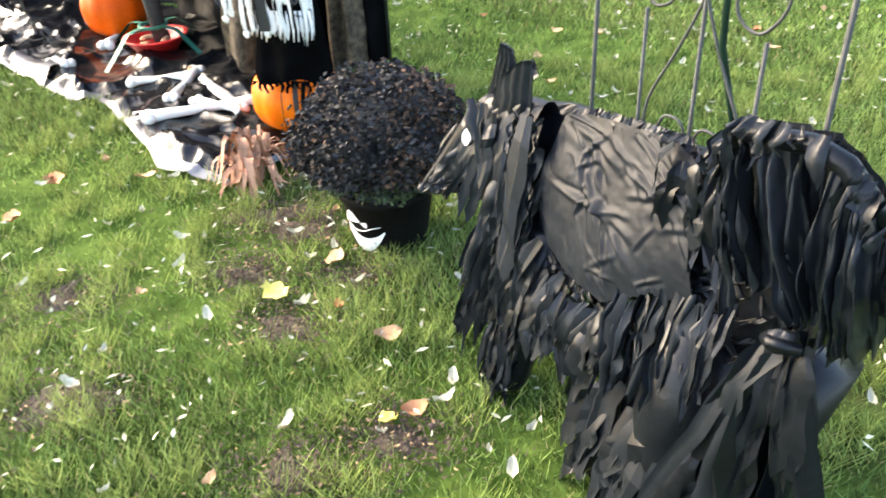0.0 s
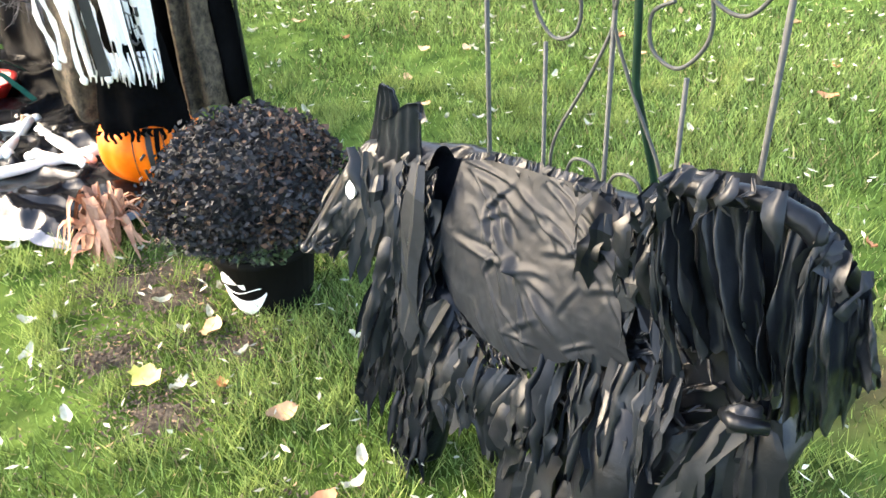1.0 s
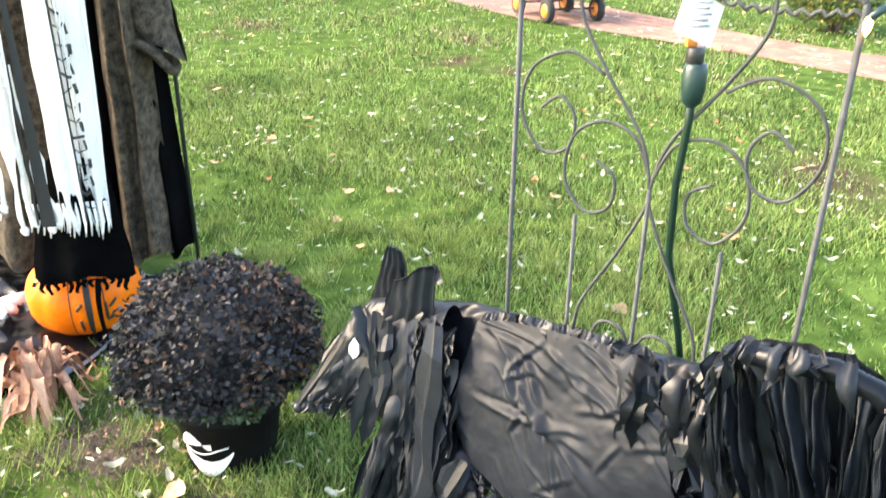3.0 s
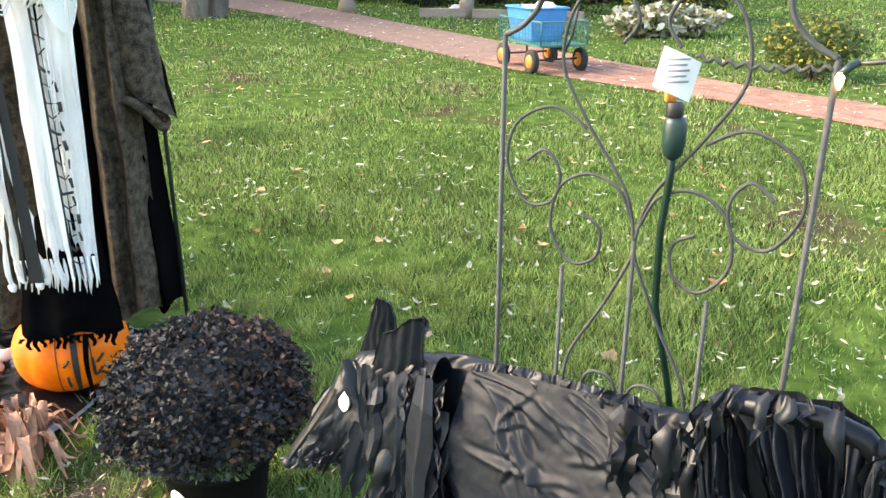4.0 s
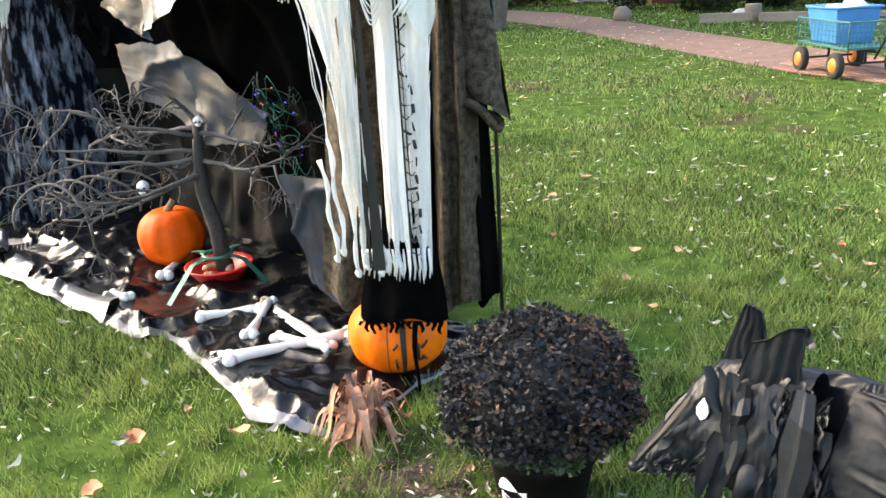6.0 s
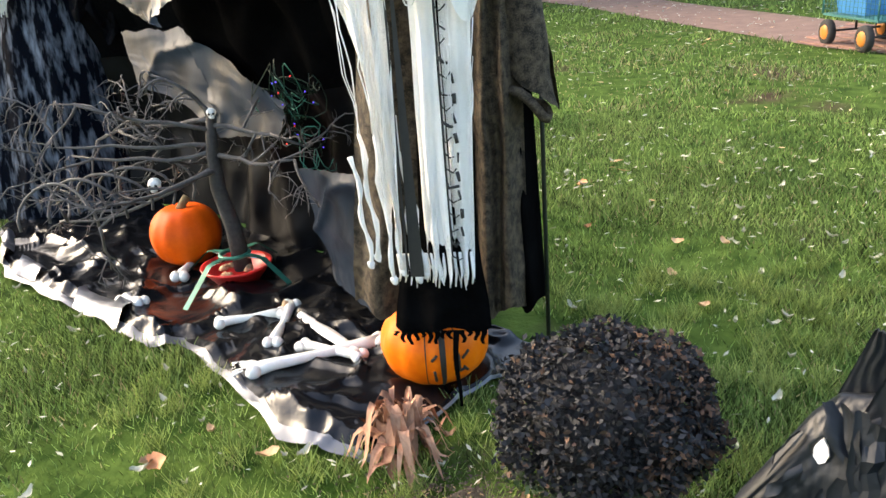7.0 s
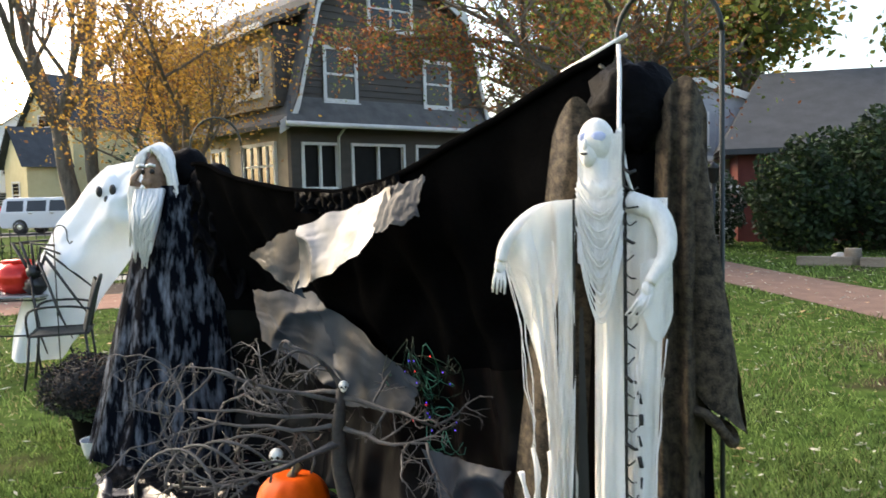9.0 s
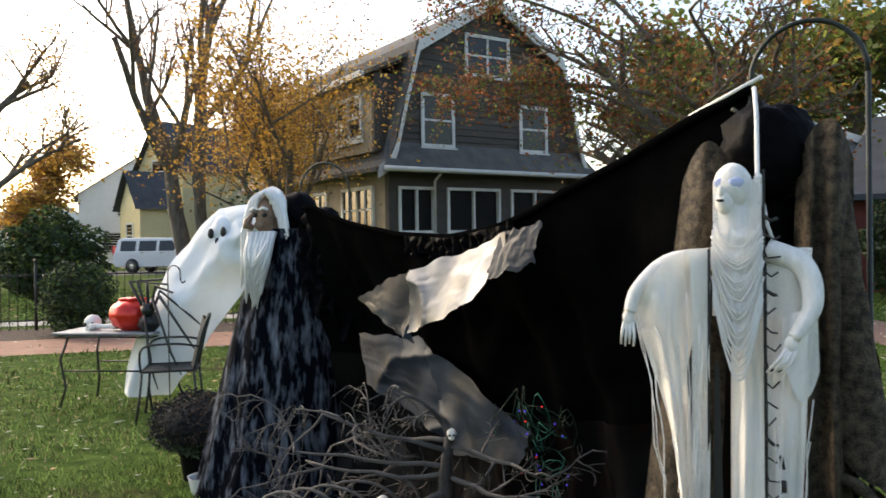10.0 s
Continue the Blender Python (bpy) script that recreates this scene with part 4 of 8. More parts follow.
    for q, z, ln, w, lean, off in ((0.115, 0.605, 0.075, 0.034, 0.5, 0.018), (0.14, 0.61, 0.09, 0.032, 0.35, 0.024), (0.165, 0.612, 0.12, 0.034, 0.12, 0.03), (0.19, 0.60, 0.15, 0.036, 0.0, 0.032), (0.10, 0.50, 0.06, 0.02, -0.8, 0.012),
                                   (0.155, 0.50, 0.12, 0.03, -0.15, 0.03), (0.175, 0.47, 0.1, 0.03, -0.1, 0.03), (0.13, 0.47, 0.08, 0.022, -0.5, 0.022), (0.085, 0.545, 0.07, 0.016, -0.55, 0.012)):
        pcs.append(strip(q, z, ln, w, lean, off, rnd.uniform(0.7, 1.3), 0, 0.008))
    for k in range(26):
        q = rnd.uniform(0.03, 0.17)
        pcs.append(strip(q, 0.385 + rnd.uniform(0.01, 0.05) + 0.1 * q, rnd.uniform(0.02, 0.045), rnd.uniform(0.006, 0.014), rnd.uniform(-1.5, 0.6), 0.004 + 0.1 * q, 1.2, rnd.choice((0, 1, 1)), 0.004))
    # ears: stiff creased flaps; the far one pointed, the near one with a torn, folded-over tip
    def ear(low, high, off, seed, curl):
        def fn(u, v):
            p = along(low, u).lerp(along(high, u), v)
            return at(p.x, p.y + 0.004 * math.sin(u * 8 + seed) * v, off - curl * (2 * u - 1) ** 2 + 0.0025 * math.sin(u * 26 + 3 * fbm((u * 3, v * 3, seed))))
        g = grid(16, 16, fn)
        back = [(x + 0.003, y + 0.004, z) for x, y, z in g[0]]
        m, w = len(g[0]), 17
        rim = [i for i in range(w)] + [w * j + w - 1 for j in range(1, w)] + [w * (w - 1) + i for i in range(w - 2, -1, -1)] + [w * j for j in range(w - 2, 0, -1)]
        return g[0] + back, g[1] + [tuple(i + m for i in f[::-1]) for f in g[1]] + [(a, b, b + m, a + m) for a, b in zip(rim, rim[1:] + rim[:1])], 0, True
    pcs.append(ear([(0.112, 0.57), (0.155, 0.58), (0.205, 0.60)], [(0.152, 0.71), (0.163, 0.722), (0.182, 0.70)], -0.03, 1.0, 0.006))
    pcs.append(ear([(0.162, 0.60), (0.21, 0.54), (0.262, 0.55)], [(0.186, 0.665), (0.234, 0.705), (0.272, 0.72)], 0.016, 2.0, 0.008))
    pcs.append(strip(0.268, 0.72, 0.03, 0.02, 0.35, 0.005, 1.2, 0, 0.01))
    pcs.append(strip(0.186, 0.68, 0.07, 0.022, 0.1, -0.02, 1.0, 1, 0.004))
    # stretched sheet over the flank, its folds fanned from the shoulder and a gathered knot
    folds = [(0.36 + 0.012 * k, 0.64 - 0.003 * k, 0.2 - 0.16 * k, rnd.uniform(0.1, 0.2), rnd.uniform(0.003, 0.007), rnd.uniform(0.003, 0.007)) for k in range(7)]
    folds += [(0.54, 0.545, a, rnd.uniform(0.08, 0.16), rnd.uniform(0.004, 0.008), rnd.uniform(0.004, 0.008)) for a in (0.3, 0.0, -0.35, -0.65, -0.95, 2.4, 2.75, 3.0, 3.4)]
    folds += [(rnd.uniform(0.4, 0.7), rnd.uniform(0.6, 0.69), rnd.uniform(-0.35, 0.0), rnd.uniform(0.06, 0.14), rnd.uniform(0.003, 0.007), rnd.uniform(0.003, 0.006)) for k in range(11)]
    folds += [(rnd.uniform(0.4, 0.76), rnd.uniform(0.42, 0.62), rnd.choice((-0.9, -0.6, 0.5, 0.9)) + rnd.uniform(-0.3, 0.3), rnd.uniform(0.04, 0.1), rnd.uniform(0.002, 0.005), rnd.uniform(0.003, 0.006)) for k in range(22)]
    TOPE = [(0.345, 0.635), (0.42, 0.662), (0.50, 0.678), (0.58, 0.692), (0.66, 0.705), (0.70, 0.69)]
    LOWE = [(0.362, 0.44), (0.41, 0.405), (0.49, 0.385), (0.60, 0.392), (0.70, 0.47), (0.80, 0.50)]

    def flank(u, v):
        p = along(TOPE, u).lerp(along(LOWE, u), v)
        q, z = p.x, p.y
        o = -0.03 + 0.055 * math.sin(math.pi * min(1, 0.06 + v * 0.62)) + 0.006 * fbm((q * 6, z * 6, 2)) + 0.0016 * ridged(q * 13 + z * 9, z * 15, 7) + 0.0009 * ridged(q * 30, z * 34, 3)
        for cq, cz, ang, ln, am, wd in folds:
            c, s = math.cos(ang), math.sin(ang)
            du, dv = (q - cq) * c + (z - cz) * s, -(q - cq) * s + (z - cz) * c
            dv += 0.9 * du * du
            if -0.02 < du < ln:
                o += am * math.exp(-(dv / wd) ** 2) * math.sin(math.pi * (du + 0.02) / (ln + 0.02)) - 0.5 * am * math.exp(-((dv + 1.7 * wd) / wd) ** 2) * math.sin(math.pi * (du + 0.02) / (ln + 0.02))
        return at(q, z, o)
    pcs.append((*grid(150, 110, flank), 3, True))
    # puckered hem of that sheet, along the back and the lower edge
    for k in range(46):
        u = k / 45
        p = along(TOPE, u)
        pcs.append(strip(p.x, p.y + 0.008, rnd.uniform(0.02, 0.05), rnd.uniform(0.01, 0.024), rnd.uniform(-0.2, 0.9), -0.035, 1.2, rnd.choice((0, 1, 3)), 0.012))
    for k in range(90):
        u = rnd.uniform(0.0, 0.75)
        p = along(LOWE, u)
        pcs.append(strip(p.x + rnd.uniform(-0.02, 0.02), p.y + 0.02 - rnd.uniform(0, 0.075), rnd.uniform(0.02, 0.045), rnd.uniform(0.006, 0.013), rnd.uniform(0.7, 1.9), 0.0, 1.3, rnd.choice((1, 1, 0)), 0.008))
    # mane: long ribbons in three tiers from the neck, hanging to the ground at the chest
    for k in range(40):
        q = rnd.uniform(0.155, 0.345)
        z = rnd.uniform(0.2, 0.39)
        pcs.append(strip(q, z, min(z - 0.03, rnd.uniform(0.1, 0.22)), rnd.uniform(0.016, 0.042), rnd.uniform(-0.22, 0.18), 0.0, rnd.uniform(0.7, 1.5), rnd.choice((0, 1, 1)), 0.02))
    for k in range(38):
        q = rnd.uniform(0.205, 0.355)
        pcs.append(strip(q, 0.44 + 0.3 * (q - 0.165) + rnd.uniform(-0.07, 0.05), rnd.uniform(0.1, 0.24), rnd.uniform(0.018, 0.046), rnd.uniform(-0.25, 0.18), 0.018, rnd.uniform(0.7, 1.5), rnd.choice((0, 0, 1)), 0.022))
    for k in range(20):
        q = rnd.uniform(0.245, 0.36)
        pcs.append(strip(q, rnd.uniform(0.53, 0.635), rnd.uniform(0.09, 0.2), rnd.uniform(0.018, 0.04), rnd.uniform(-0.15, 0.25), 0.03, rnd.uniform(0.7, 1.4), rnd.choice((0, 0, 3)), 0.022))
    pcs.append(strip(0.30, 0.63, 0.30, 0.06, 0.12, 0.045, 0.8, 0, 0.02, 0.3))
    for k in range(30):
        pcs.append(strip(rnd.uniform(0.245, 0.345), rnd.uniform(0.56, 0.635), rnd.uniform(0.03, 0.07), rnd.uniform(0.01, 0.022), rnd.uniform(-0.5, 0.5), 0.03, 1.3, rnd.choice((0, 1)), 0.014))
    # front leg and the ragged belly fringe behind it
    pcs.append((*tube([at(0.37, 0.4, -0.03), at(0.345, 0.2, -0.02), at(0.335, 0.02, -0.02), at(0.31, 0.0, 0.0)], [0.06, 0.045, 0.04, 0.03], 12), 1))
    for k in range(44):
        z = rnd.uniform(0.1, 0.36)
        pcs.append(strip(rnd.uniform(0.275, 0.405), z, min(rnd.uniform(0.1, 0.2), z - 0.004), rnd.uniform(0.016, 0.034), rnd.uniform(-0.12, 0.1), 0.005 + rnd.uniform(0, 0.03), rnd.uniform(0.8, 1.5), rnd.choice((0, 0, 1)), 0.014))
    for k in range(30):
        q = 0.37 + 0.27 * (k % 15) / 14 + rnd.uniform(-0.01, 0.01)
        z = 0.375 - 0.02 * (k % 2) + rnd.uniform(-0.02, 0.02) - 0.02 * math.sin((q - 0.37) * 11)
        pcs.append(strip(q, z, rnd.uniform(0.07, 0.14) + 0.05 * (q < 0.46), rnd.uniform(0.026, 0.05), rnd.uniform(-0.2, 0.2), 0.012, rnd.uniform(0.6, 1.3), rnd.choice((0, 0, 1)), 0.02))
    pcs.append(strip(0.40, 0.41, 0.12, 0.045, -0.45, 0.03, 0.8, 0, 0.02, 0.4))
    # haunch: fingers of rolled bag over wide torn sheets
    pcs.append(sheet([(0.60, 0.36), (0.72, 0.40), (0.84, 0.38), (0.94, 0.36)], [(0.60, 0.03), (0.72, 0.0), (0.84, 0.0), (0.96, 0.0)], 60, 40, -0.04, 4.5, 0.012, 2.0, 0.03, 1, 0.005, 20, 0.01))
    for k in range(24):
        q = 0.64 + 0.225 * (k % 12) / 11 + rnd.uniform(-0.008, 0.008)
        z = 0.43 + 0.55 * (q - 0.64) + rnd.uniform(-0.03, 0.02)
        pcs.append(strip(q, z, rnd.uniform(0.1, 0.17), rnd.uniform(0.018, 0.03), rnd.uniform(-0.05, 0.22), 0.02, rnd.uniform(1.2, 1.7), rnd.choice((0, 0, 3)), 0.016))
    for k in range(18):
        q = 0.60 + 0.3 * (k % 9) / 8 + rnd.uniform(-0.012, 0.012)
        z = rnd.uniform(0.2, 0.33)
        pcs.append(strip(q, z, min(z - 0.005, rnd.uniform(0.13, 0.22)), rnd.uniform(0.03, 0.06), rnd.uniform(-0.15, 0.15), -0.005, rnd.uniform(0.4, 1.0), rnd.choice((0, 1, 0)), 0.025))
    for k in range(12):
        pcs.append(strip(rnd.uniform(0.62, 0.92), rnd.uniform(0.12, 0.2), 0.12, rnd.uniform(0.03, 0.06), rnd.uniform(-0.2, 0.2), 0.0, 0.9, 1, 0.015))
    # rump: shiny folded scraps lying crosswise
    for k in range(110):
        q, z = rnd.uniform(0.72, 0.93), rnd.uniform(0.38, 0.71)
        pcs.append(strip(q, z, rnd.uniform(0.02, 0.05), rnd.uniform(0.007, 0.02), rnd.choice((-1, 1)) * rnd.uniform(0.8, 2.0), -0.01, rnd.uniform(0.9, 1.6), rnd.choice((1, 1, 0)), 0.009))
    for k in range(16):
        q = rnd.uniform(0.66, 0.78)
        pcs.append(strip(q, 0.70 - 0.5 * (0.72 - q) * (q > 0.72) + rnd.uniform(-0.06, 0.01), rnd.uniform(0.06, 0.13), rnd.uniform(0.02, 0.045), rnd.uniform(-0.2, 0.5), 0.0, rnd.uniform(0.8, 1.5), rnd.choice((0, 1)), 0.022))
    # tail: a hoop with bag gathered over it, hanging in deep pleats to a knot
    HOOP = [(0.785, 0.735), (0.797, 0.782), (0.83, 0.816), (0.88, 0.826), (0.93, 0.838), (0.975, 0.828), (1.005, 0.80), (1.045, 0.76)]
    pcs.append((*tube([at(q, z - 0.012, 0.03) for q, z in HOOP], [0.008] + [0.014] * 6 + [0.008], 10), 1))

    def drape(u0, u1, low, off, pleats, amp, seed, mi, bow=0.03, n=46):
        top = [tuple(along(HOOP, u0 + (u1 - u0) * k / 6)) for k in range(7)]
        return sheet(top, low, n, 34, off, pleats, amp, seed, 0.012, mi, 0.0025, 13, bow, 0.5)
    # back of the hoop, then panels: a narrow loose one, straight ones, the pleats drawn to the knot, the wide blown-out end
    pcs.append(drape(0.02, 0.9, [(0.86, 0.58), (0.9, 0.6), (0.94, 0.6), (0.97, 0.59), (1.0, 0.6), (1.03, 0.62)], 0.0, 3.1, 0.014, 0.4, 0, 0.0, 70))
    pcs.append(drape(0.0, 0.14, [(0.842, 0.545), (0.848, 0.535), (0.862, 0.54)], 0.02, 0.5, 0.012, 2.2, 0, 0.012, 16))
    pcs.append(drape(0.15, 0.27, [(0.862, 0.60), (0.874, 0.585), (0.892, 0.60)], 0.02, 0.7, 0.018, 1.2, 0, 0.015, 30))
    pcs.append(drape(0.27, 0.38, [(0.9, 0.66), (0.915, 0.63), (0.93, 0.62)], 0.012, 0.8, 0.018, 4.2, 0, 0.012, 30))
    pcs.append(drape(0.37, 0.55, [(0.958, 0.59), (0.966, 0.583), (0.974, 0.59)], 0.025, 0.75, 0.026, 3.1, 0, 0.02, 40))
    pcs.append(drape(0.57, 0.70, [(0.972, 0.59), (0.985, 0.60), (0.995, 0.585)], 0.01, 0.7, 0.022, 0.6, 0, 0.012, 36))
    pcs.append(drape(0.66, 0.86, [(0.985, 0.585), (1.01, 0.58), (1.03, 0.572)], 0.025, 0.8, 0.026, 2.3, 0, 0.03, 40))
    pcs.append(drape(0.82, 1.0, [(1.02, 0.575), (1.058, 0.565), (1.078, 0.66)], 0.02, 0.9, 0.024, 5.0, 0, 0.035, 40))
    for k in range(22):
        u = rnd.uniform(0.02, 0.98)
        p = along(HOOP, u)
        pcs.append(strip(p.x, p.y + 0.012, rnd.uniform(0.03, 0.07), rnd.uniform(0.012, 0.026), rnd.uniform(-0.3, 0.3), 0.035, 1.4, rnd.choice((0, 1)), 0.018))
    pcs.append(strip(0.835, 0.822, 0.05, 0.04, 0.9, 0.02, 0.5, 0, 0.012, -0.4, 0.9))
    pcs.append(strip(1.03, 0.775, 0.04, 0.03, 0.2, 0.02, 0.7, 0, 0.008, 0.4, 0.9))
    # knot and the flared end below it
    kn = at(0.967, 0.575, 0.065)
    pcs.append((*ball(kn, (0.022, 0.02, 0.016), 14, 10, 0.5), 0))
    pcs.append((*tube([at(0.945, 0.565, 0.06), at(0.965, 0.585, 0.09), at(0.99, 0.58, 0.07)], 0.009, 8), 1))
    pcs.append(sheet([(0.945, 0.57), (0.967, 0.575), (0.99, 0.57)], [(0.88, 0.02), (0.96, 0.0), (1.03, 0.02)], 60, 40, 0.02, 3.2, 0.024, 1.7, 0.03, 1, 0.003, 14, 0.02))
    for k in range(13):
        q = 0.945 + 0.05 * k / 12
        pcs.append(strip(q, 0.58 - rnd.uniform(0, 0.02), rnd.uniform(0.16, 0.38), rnd.uniform(0.022, 0.045), 0.28 * (k - 6) / 6 + rnd.uniform(-0.06, 0.06), 0.05, rnd.uniform(0.8, 1.4), rnd.choice((0, 1, 1)), 0.028, None, 0.3))
    # hind leg and far legs
    for q, off in ((0.80, -0.04), (0.90, -0.12)):
        pcs.append((*tube([at(q, 0.45, off), at(q - 0.02, 0.25, off), at(q + 0.01, 0.1, off), at(q - 0.02, 0.0, off)], [0.08, 0.07, 0.05, 0.05], 12), 1))
    pcs.append((*tube([at(0.45, 0.4, -0.12), at(0.45, 0.15, -0.12), at(0.44, 0.0, -0.12)], [0.03, 0.02, 0.02], 10), 1))
    # white painted eye, a pointed drop
    ring = [(0.0, 0.021), (0.008, 0.011), (0.011, -0.002), (0.007, -0.014), (-0.002, -0.02), (-0.011, -0.01), (-0.012, 0.003), (-0.006, 0.014)]
    ey = [at(0.118 + q, 0.526 + z, 0.024) for q, z in ring]
    eb = [at(0.118 + q, 0.526 + z, 0.006) for q, z in ring]
    pcs.append((ey + eb, [tuple(range(7, -1, -1)), *[(k, (k + 1) % 8, 8 + (k + 1) % 8, 8 + k) for k in range(8)]], 2, False))
    return pcs


solid("wolf_figure", wolf(), [M["bag"], M["dark_bag"], M["white_paint"], M["flank_bag"]], "black wolf figure covered in shredded plastic bags, standing on the grass", "figure", (0.057, 1.843, 0))


# ---- chrysanthemum pots ----
def mum(name, x, y, rad, z0, zc, hz, pot_r, pot_h, leaves, label, seed, face=True):
    t = thing(name, label, "potted plant", (x, y, 0))
    prof = [(pot_r * 0.78, 0.0), (pot_r * 0.8, 0.006), (pot_r * 0.97, pot_h * 0.86), (pot_r * 1.05, pot_h * 0.87), (pot_r * 1.06, pot_h), (pot_r * 0.98, pot_h), (pot_r * 0.94, pot_h * 0.9)]
    pot = part("pot", [lathe(prof, 32)], M["black_pot"], t, "black plastic nursery pot")
    g = np.random.default_rng(seed)
    d = g.normal(size=(leaves, 3))
    d /= np.linalg.norm(d, axis=1)[:, None]
    lump = 1 + 0.09 * np.sin(d[:, 0] * 7 + seed) * np.cos(d[:, 1] * 6) + 0.05 * np.sin(d[:, 2] * 11 + d[:, 0] * 9)
    rr = g.uniform(0.55, 1.0, leaves) ** 0.35 * lump + g.normal(0, 0.025, leaves)
    c = np.stack([d[:, 0] * rad * rr, d[:, 1] * rad * rr, zc + np.where(d[:, 2] > 0, hz, hz * 0.85) * d[:, 2] * rr], 1)
    low = c[:, 2] < zc - 0.35 * hz
    mi = np.where(low & (g.uniform(0, 1, leaves) < 0.75), 2, np.where((c[:, 0] > rad * 0.25) & (g.uniform(0, 1, leaves) < 0.32) | (g.uniform(0, 1, leaves) < 0.06), 1, 0))
    crown = new("crown", quads("crown", leaf_quads(c, rad * 0.036, slim=0.6), [M["mum_dark"], M["mum_brown"], M["mum_green"]], mi))
    crown.parent = t
    tagged(crown, "dense dome of dark withered leaves and blooms")
    for k in range(14):
        part("stem", [tube([(0, 0, pot_h * 0.9), (0.5 * rad * math.cos(k * 2.4), 0.5 * rad * math.sin(k * 2.4), zc)], [0.006, 0.003], 5)], M["stem"], t)
    core = ball((0, 0, zc), (rad * 0.72, rad * 0.72, hz * 0.72), wob=0.2)
    part("inner_foliage", [core], M["mum_dark"], t)
    return t, pot


m1, pot1 = mum("mum_plant", -0.127, 2.205, 0.242, 0.2, 0.325, 0.185, 0.135, 0.19, 15000, "round withered dark chrysanthemum in a black pot on the grass", 4)


def curved_patch(a0, a1, zlo, zhi, r_at, n=16, off=0.003):
    def fn(u, v):
        a = a0 + (a1 - a0) * u
        z = zlo(u) + (zhi(u) - zlo(u)) * v
        r = r_at(z) + off
        return (r * math.cos(a), r * math.sin(a), z)
    return grid(n, 5, fn)


pr = lambda z: 0.135 * (0.8 + 0.17 * z / 0.163)
part("painted_grin", [curved_patch(-2.48, -1.45, lambda u: 0.012 + 0.06 * (2 * u - 0.9) ** 2, lambda u: 0.062 + 0.03 * (2 * u - 1) ** 2, pr)], M["white_paint"], pot1, "white painted crescent shape")
part("painted_eye", [curved_patch(-2.54, -1.86, lambda u: 0.098 + 0.02 * u, lambda u: 0.100 + 0.055 * math.sin(math.pi * min(1, u * 1.1 + 0.05)) * (1 - 0.6 * u), pr)], M["white_paint"], pot1, "white painted eye shape")
part("painted_line", [tube([(pr(z) * 1.03 * math.cos(a), pr(z) * 1.03 * math.sin(a), z) for a, z in [(-2.45 + 0.07 * k, 0.095 - 0.012 * math.sin(k * 0.35)) for k in range(14)]], 0.0012, 5)], M["white_paint"], pot1, "thin white painted curl")

m2, pot2 = mum("mum_plant", -3.68, 5.12, 0.29, 0.2, 0.34, 0.22, 0.12, 0.19, 7000, "withered brown chrysanthemum in a black pot beside the bearded figure", 9)
bt = thing("white_basket", "small white woven basket on the grass with dark soil", "basket", (-3.47, 4.86, 0))
part("bowl", [lathe([(0.06, 0), (0.065, 0.005), (0.085, 0.1), (0.09, 0.105), (0.08, 0.1), (0.06, 0.02)], 20)], M["white_paint"], bt)
part("soil", [lathe([(0.07, 0.07), (0.03, 0.085), (0.001, 0.09)], 16)], M["soil"], bt)
bt2 = copy_thing(bt, pose(-3.36, 5.02, 0, 0, 0, 40))


# ---- pumpkins ----
def pumpkin(name, x, y, r, h, mat, label, seed, rz=0):
    t = thing(name, label, "pumpkin", (x, y, 0.03), rz)
    rib = lambda a, z: 1 + 0.045 * abs(math.cos(a * 5.5 + seed)) ** 0.7 - 0.03 + 0.015 * math.sin(a * 2 + seed)
    prof = [(r * math.sin(math.pi * (0.04 + 0.92 * k / 18)) ** 0.72, h * (0.5 - 0.5 * math.cos(math.pi * (0.04 + 0.92 * k / 18)))) for k in range(19)]
    prof[-1] = (r * 0.16, h * 0.955)
    body = part("skin", [lathe(prof, 66, rib)], mat, t)
    part("stem", [tube([(0, 0, h * 0.94), (0.008, 0, h * 1.02), (0.03, 0.01, h * 1.12)], [0.026, 0.017, 0.02], 8)], M["stem"], t)
    return t, body, prof


p1, body1, prof1 = pumpkin("pumpkin", -0.604, 2.9, 0.165, 0.25, M["pumpkin"], "bright orange pumpkin with black painted drips, on the tarp", 1)


def on_pumpkin(a, w, r=0.165, h=0.25, off=0.004):
    k = 0.04 + 0.92 * w
    q = r * math.sin(math.pi * k) ** 0.72 * (1 + 0.045 * abs(math.cos(a * 5.5 + 1)) ** 0.7 - 0.03 + 0.015 * math.sin(a * 2 + 1)) + off
    return (q * math.cos(a), q * math.sin(a), h * (0.5 - 0.5 * math.cos(math.pi * k)))


rp = random.Random(8)
for a, lo, wd in [(-1.62, 0.05, 0.012), (-1.28, 0.02, 0.06), (-1.0, 0.4, 0.015)]:
    part("paint_drip", [grid(3, 14, lambda u, v, a=a, lo=lo, wd=wd: on_pumpkin(a + (u - 0.5) * 2 * wd * (1.2 - 0.7 * (1 - v)) + 0.015 * math.sin(v * 7 + a * 9), lo + (0.95 - lo) * v))], M["black_paint"], body1, "black paint drip")
for a, w, da, dw in [(-1.5, 0.52, 0.10, 0.05), (-1.46, 0.42, 0.02, -0.12), (-1.0, 0.55, 0.02, -0.16), (-0.93, 0.5, 0.14, 0.06), (-0.9, 0.42, 0.1, -0.05), (-0.98, 0.38, 0.12, 0.02)]:
    part("paint_stroke", [tube([on_pumpkin(a + da * k / 4, w + dw * k / 4, off=0.002) for k in range(5)], 0.0045, 5)], M["black_paint"], body1, "black painted stroke")
p2, body2, prof2 = pumpkin("pumpkin", -1.87, 3.94, 0.158, 0.27, M["pumpkin_deep"], "deep orange pumpkin behind the bare branches, on the tarp", 3)


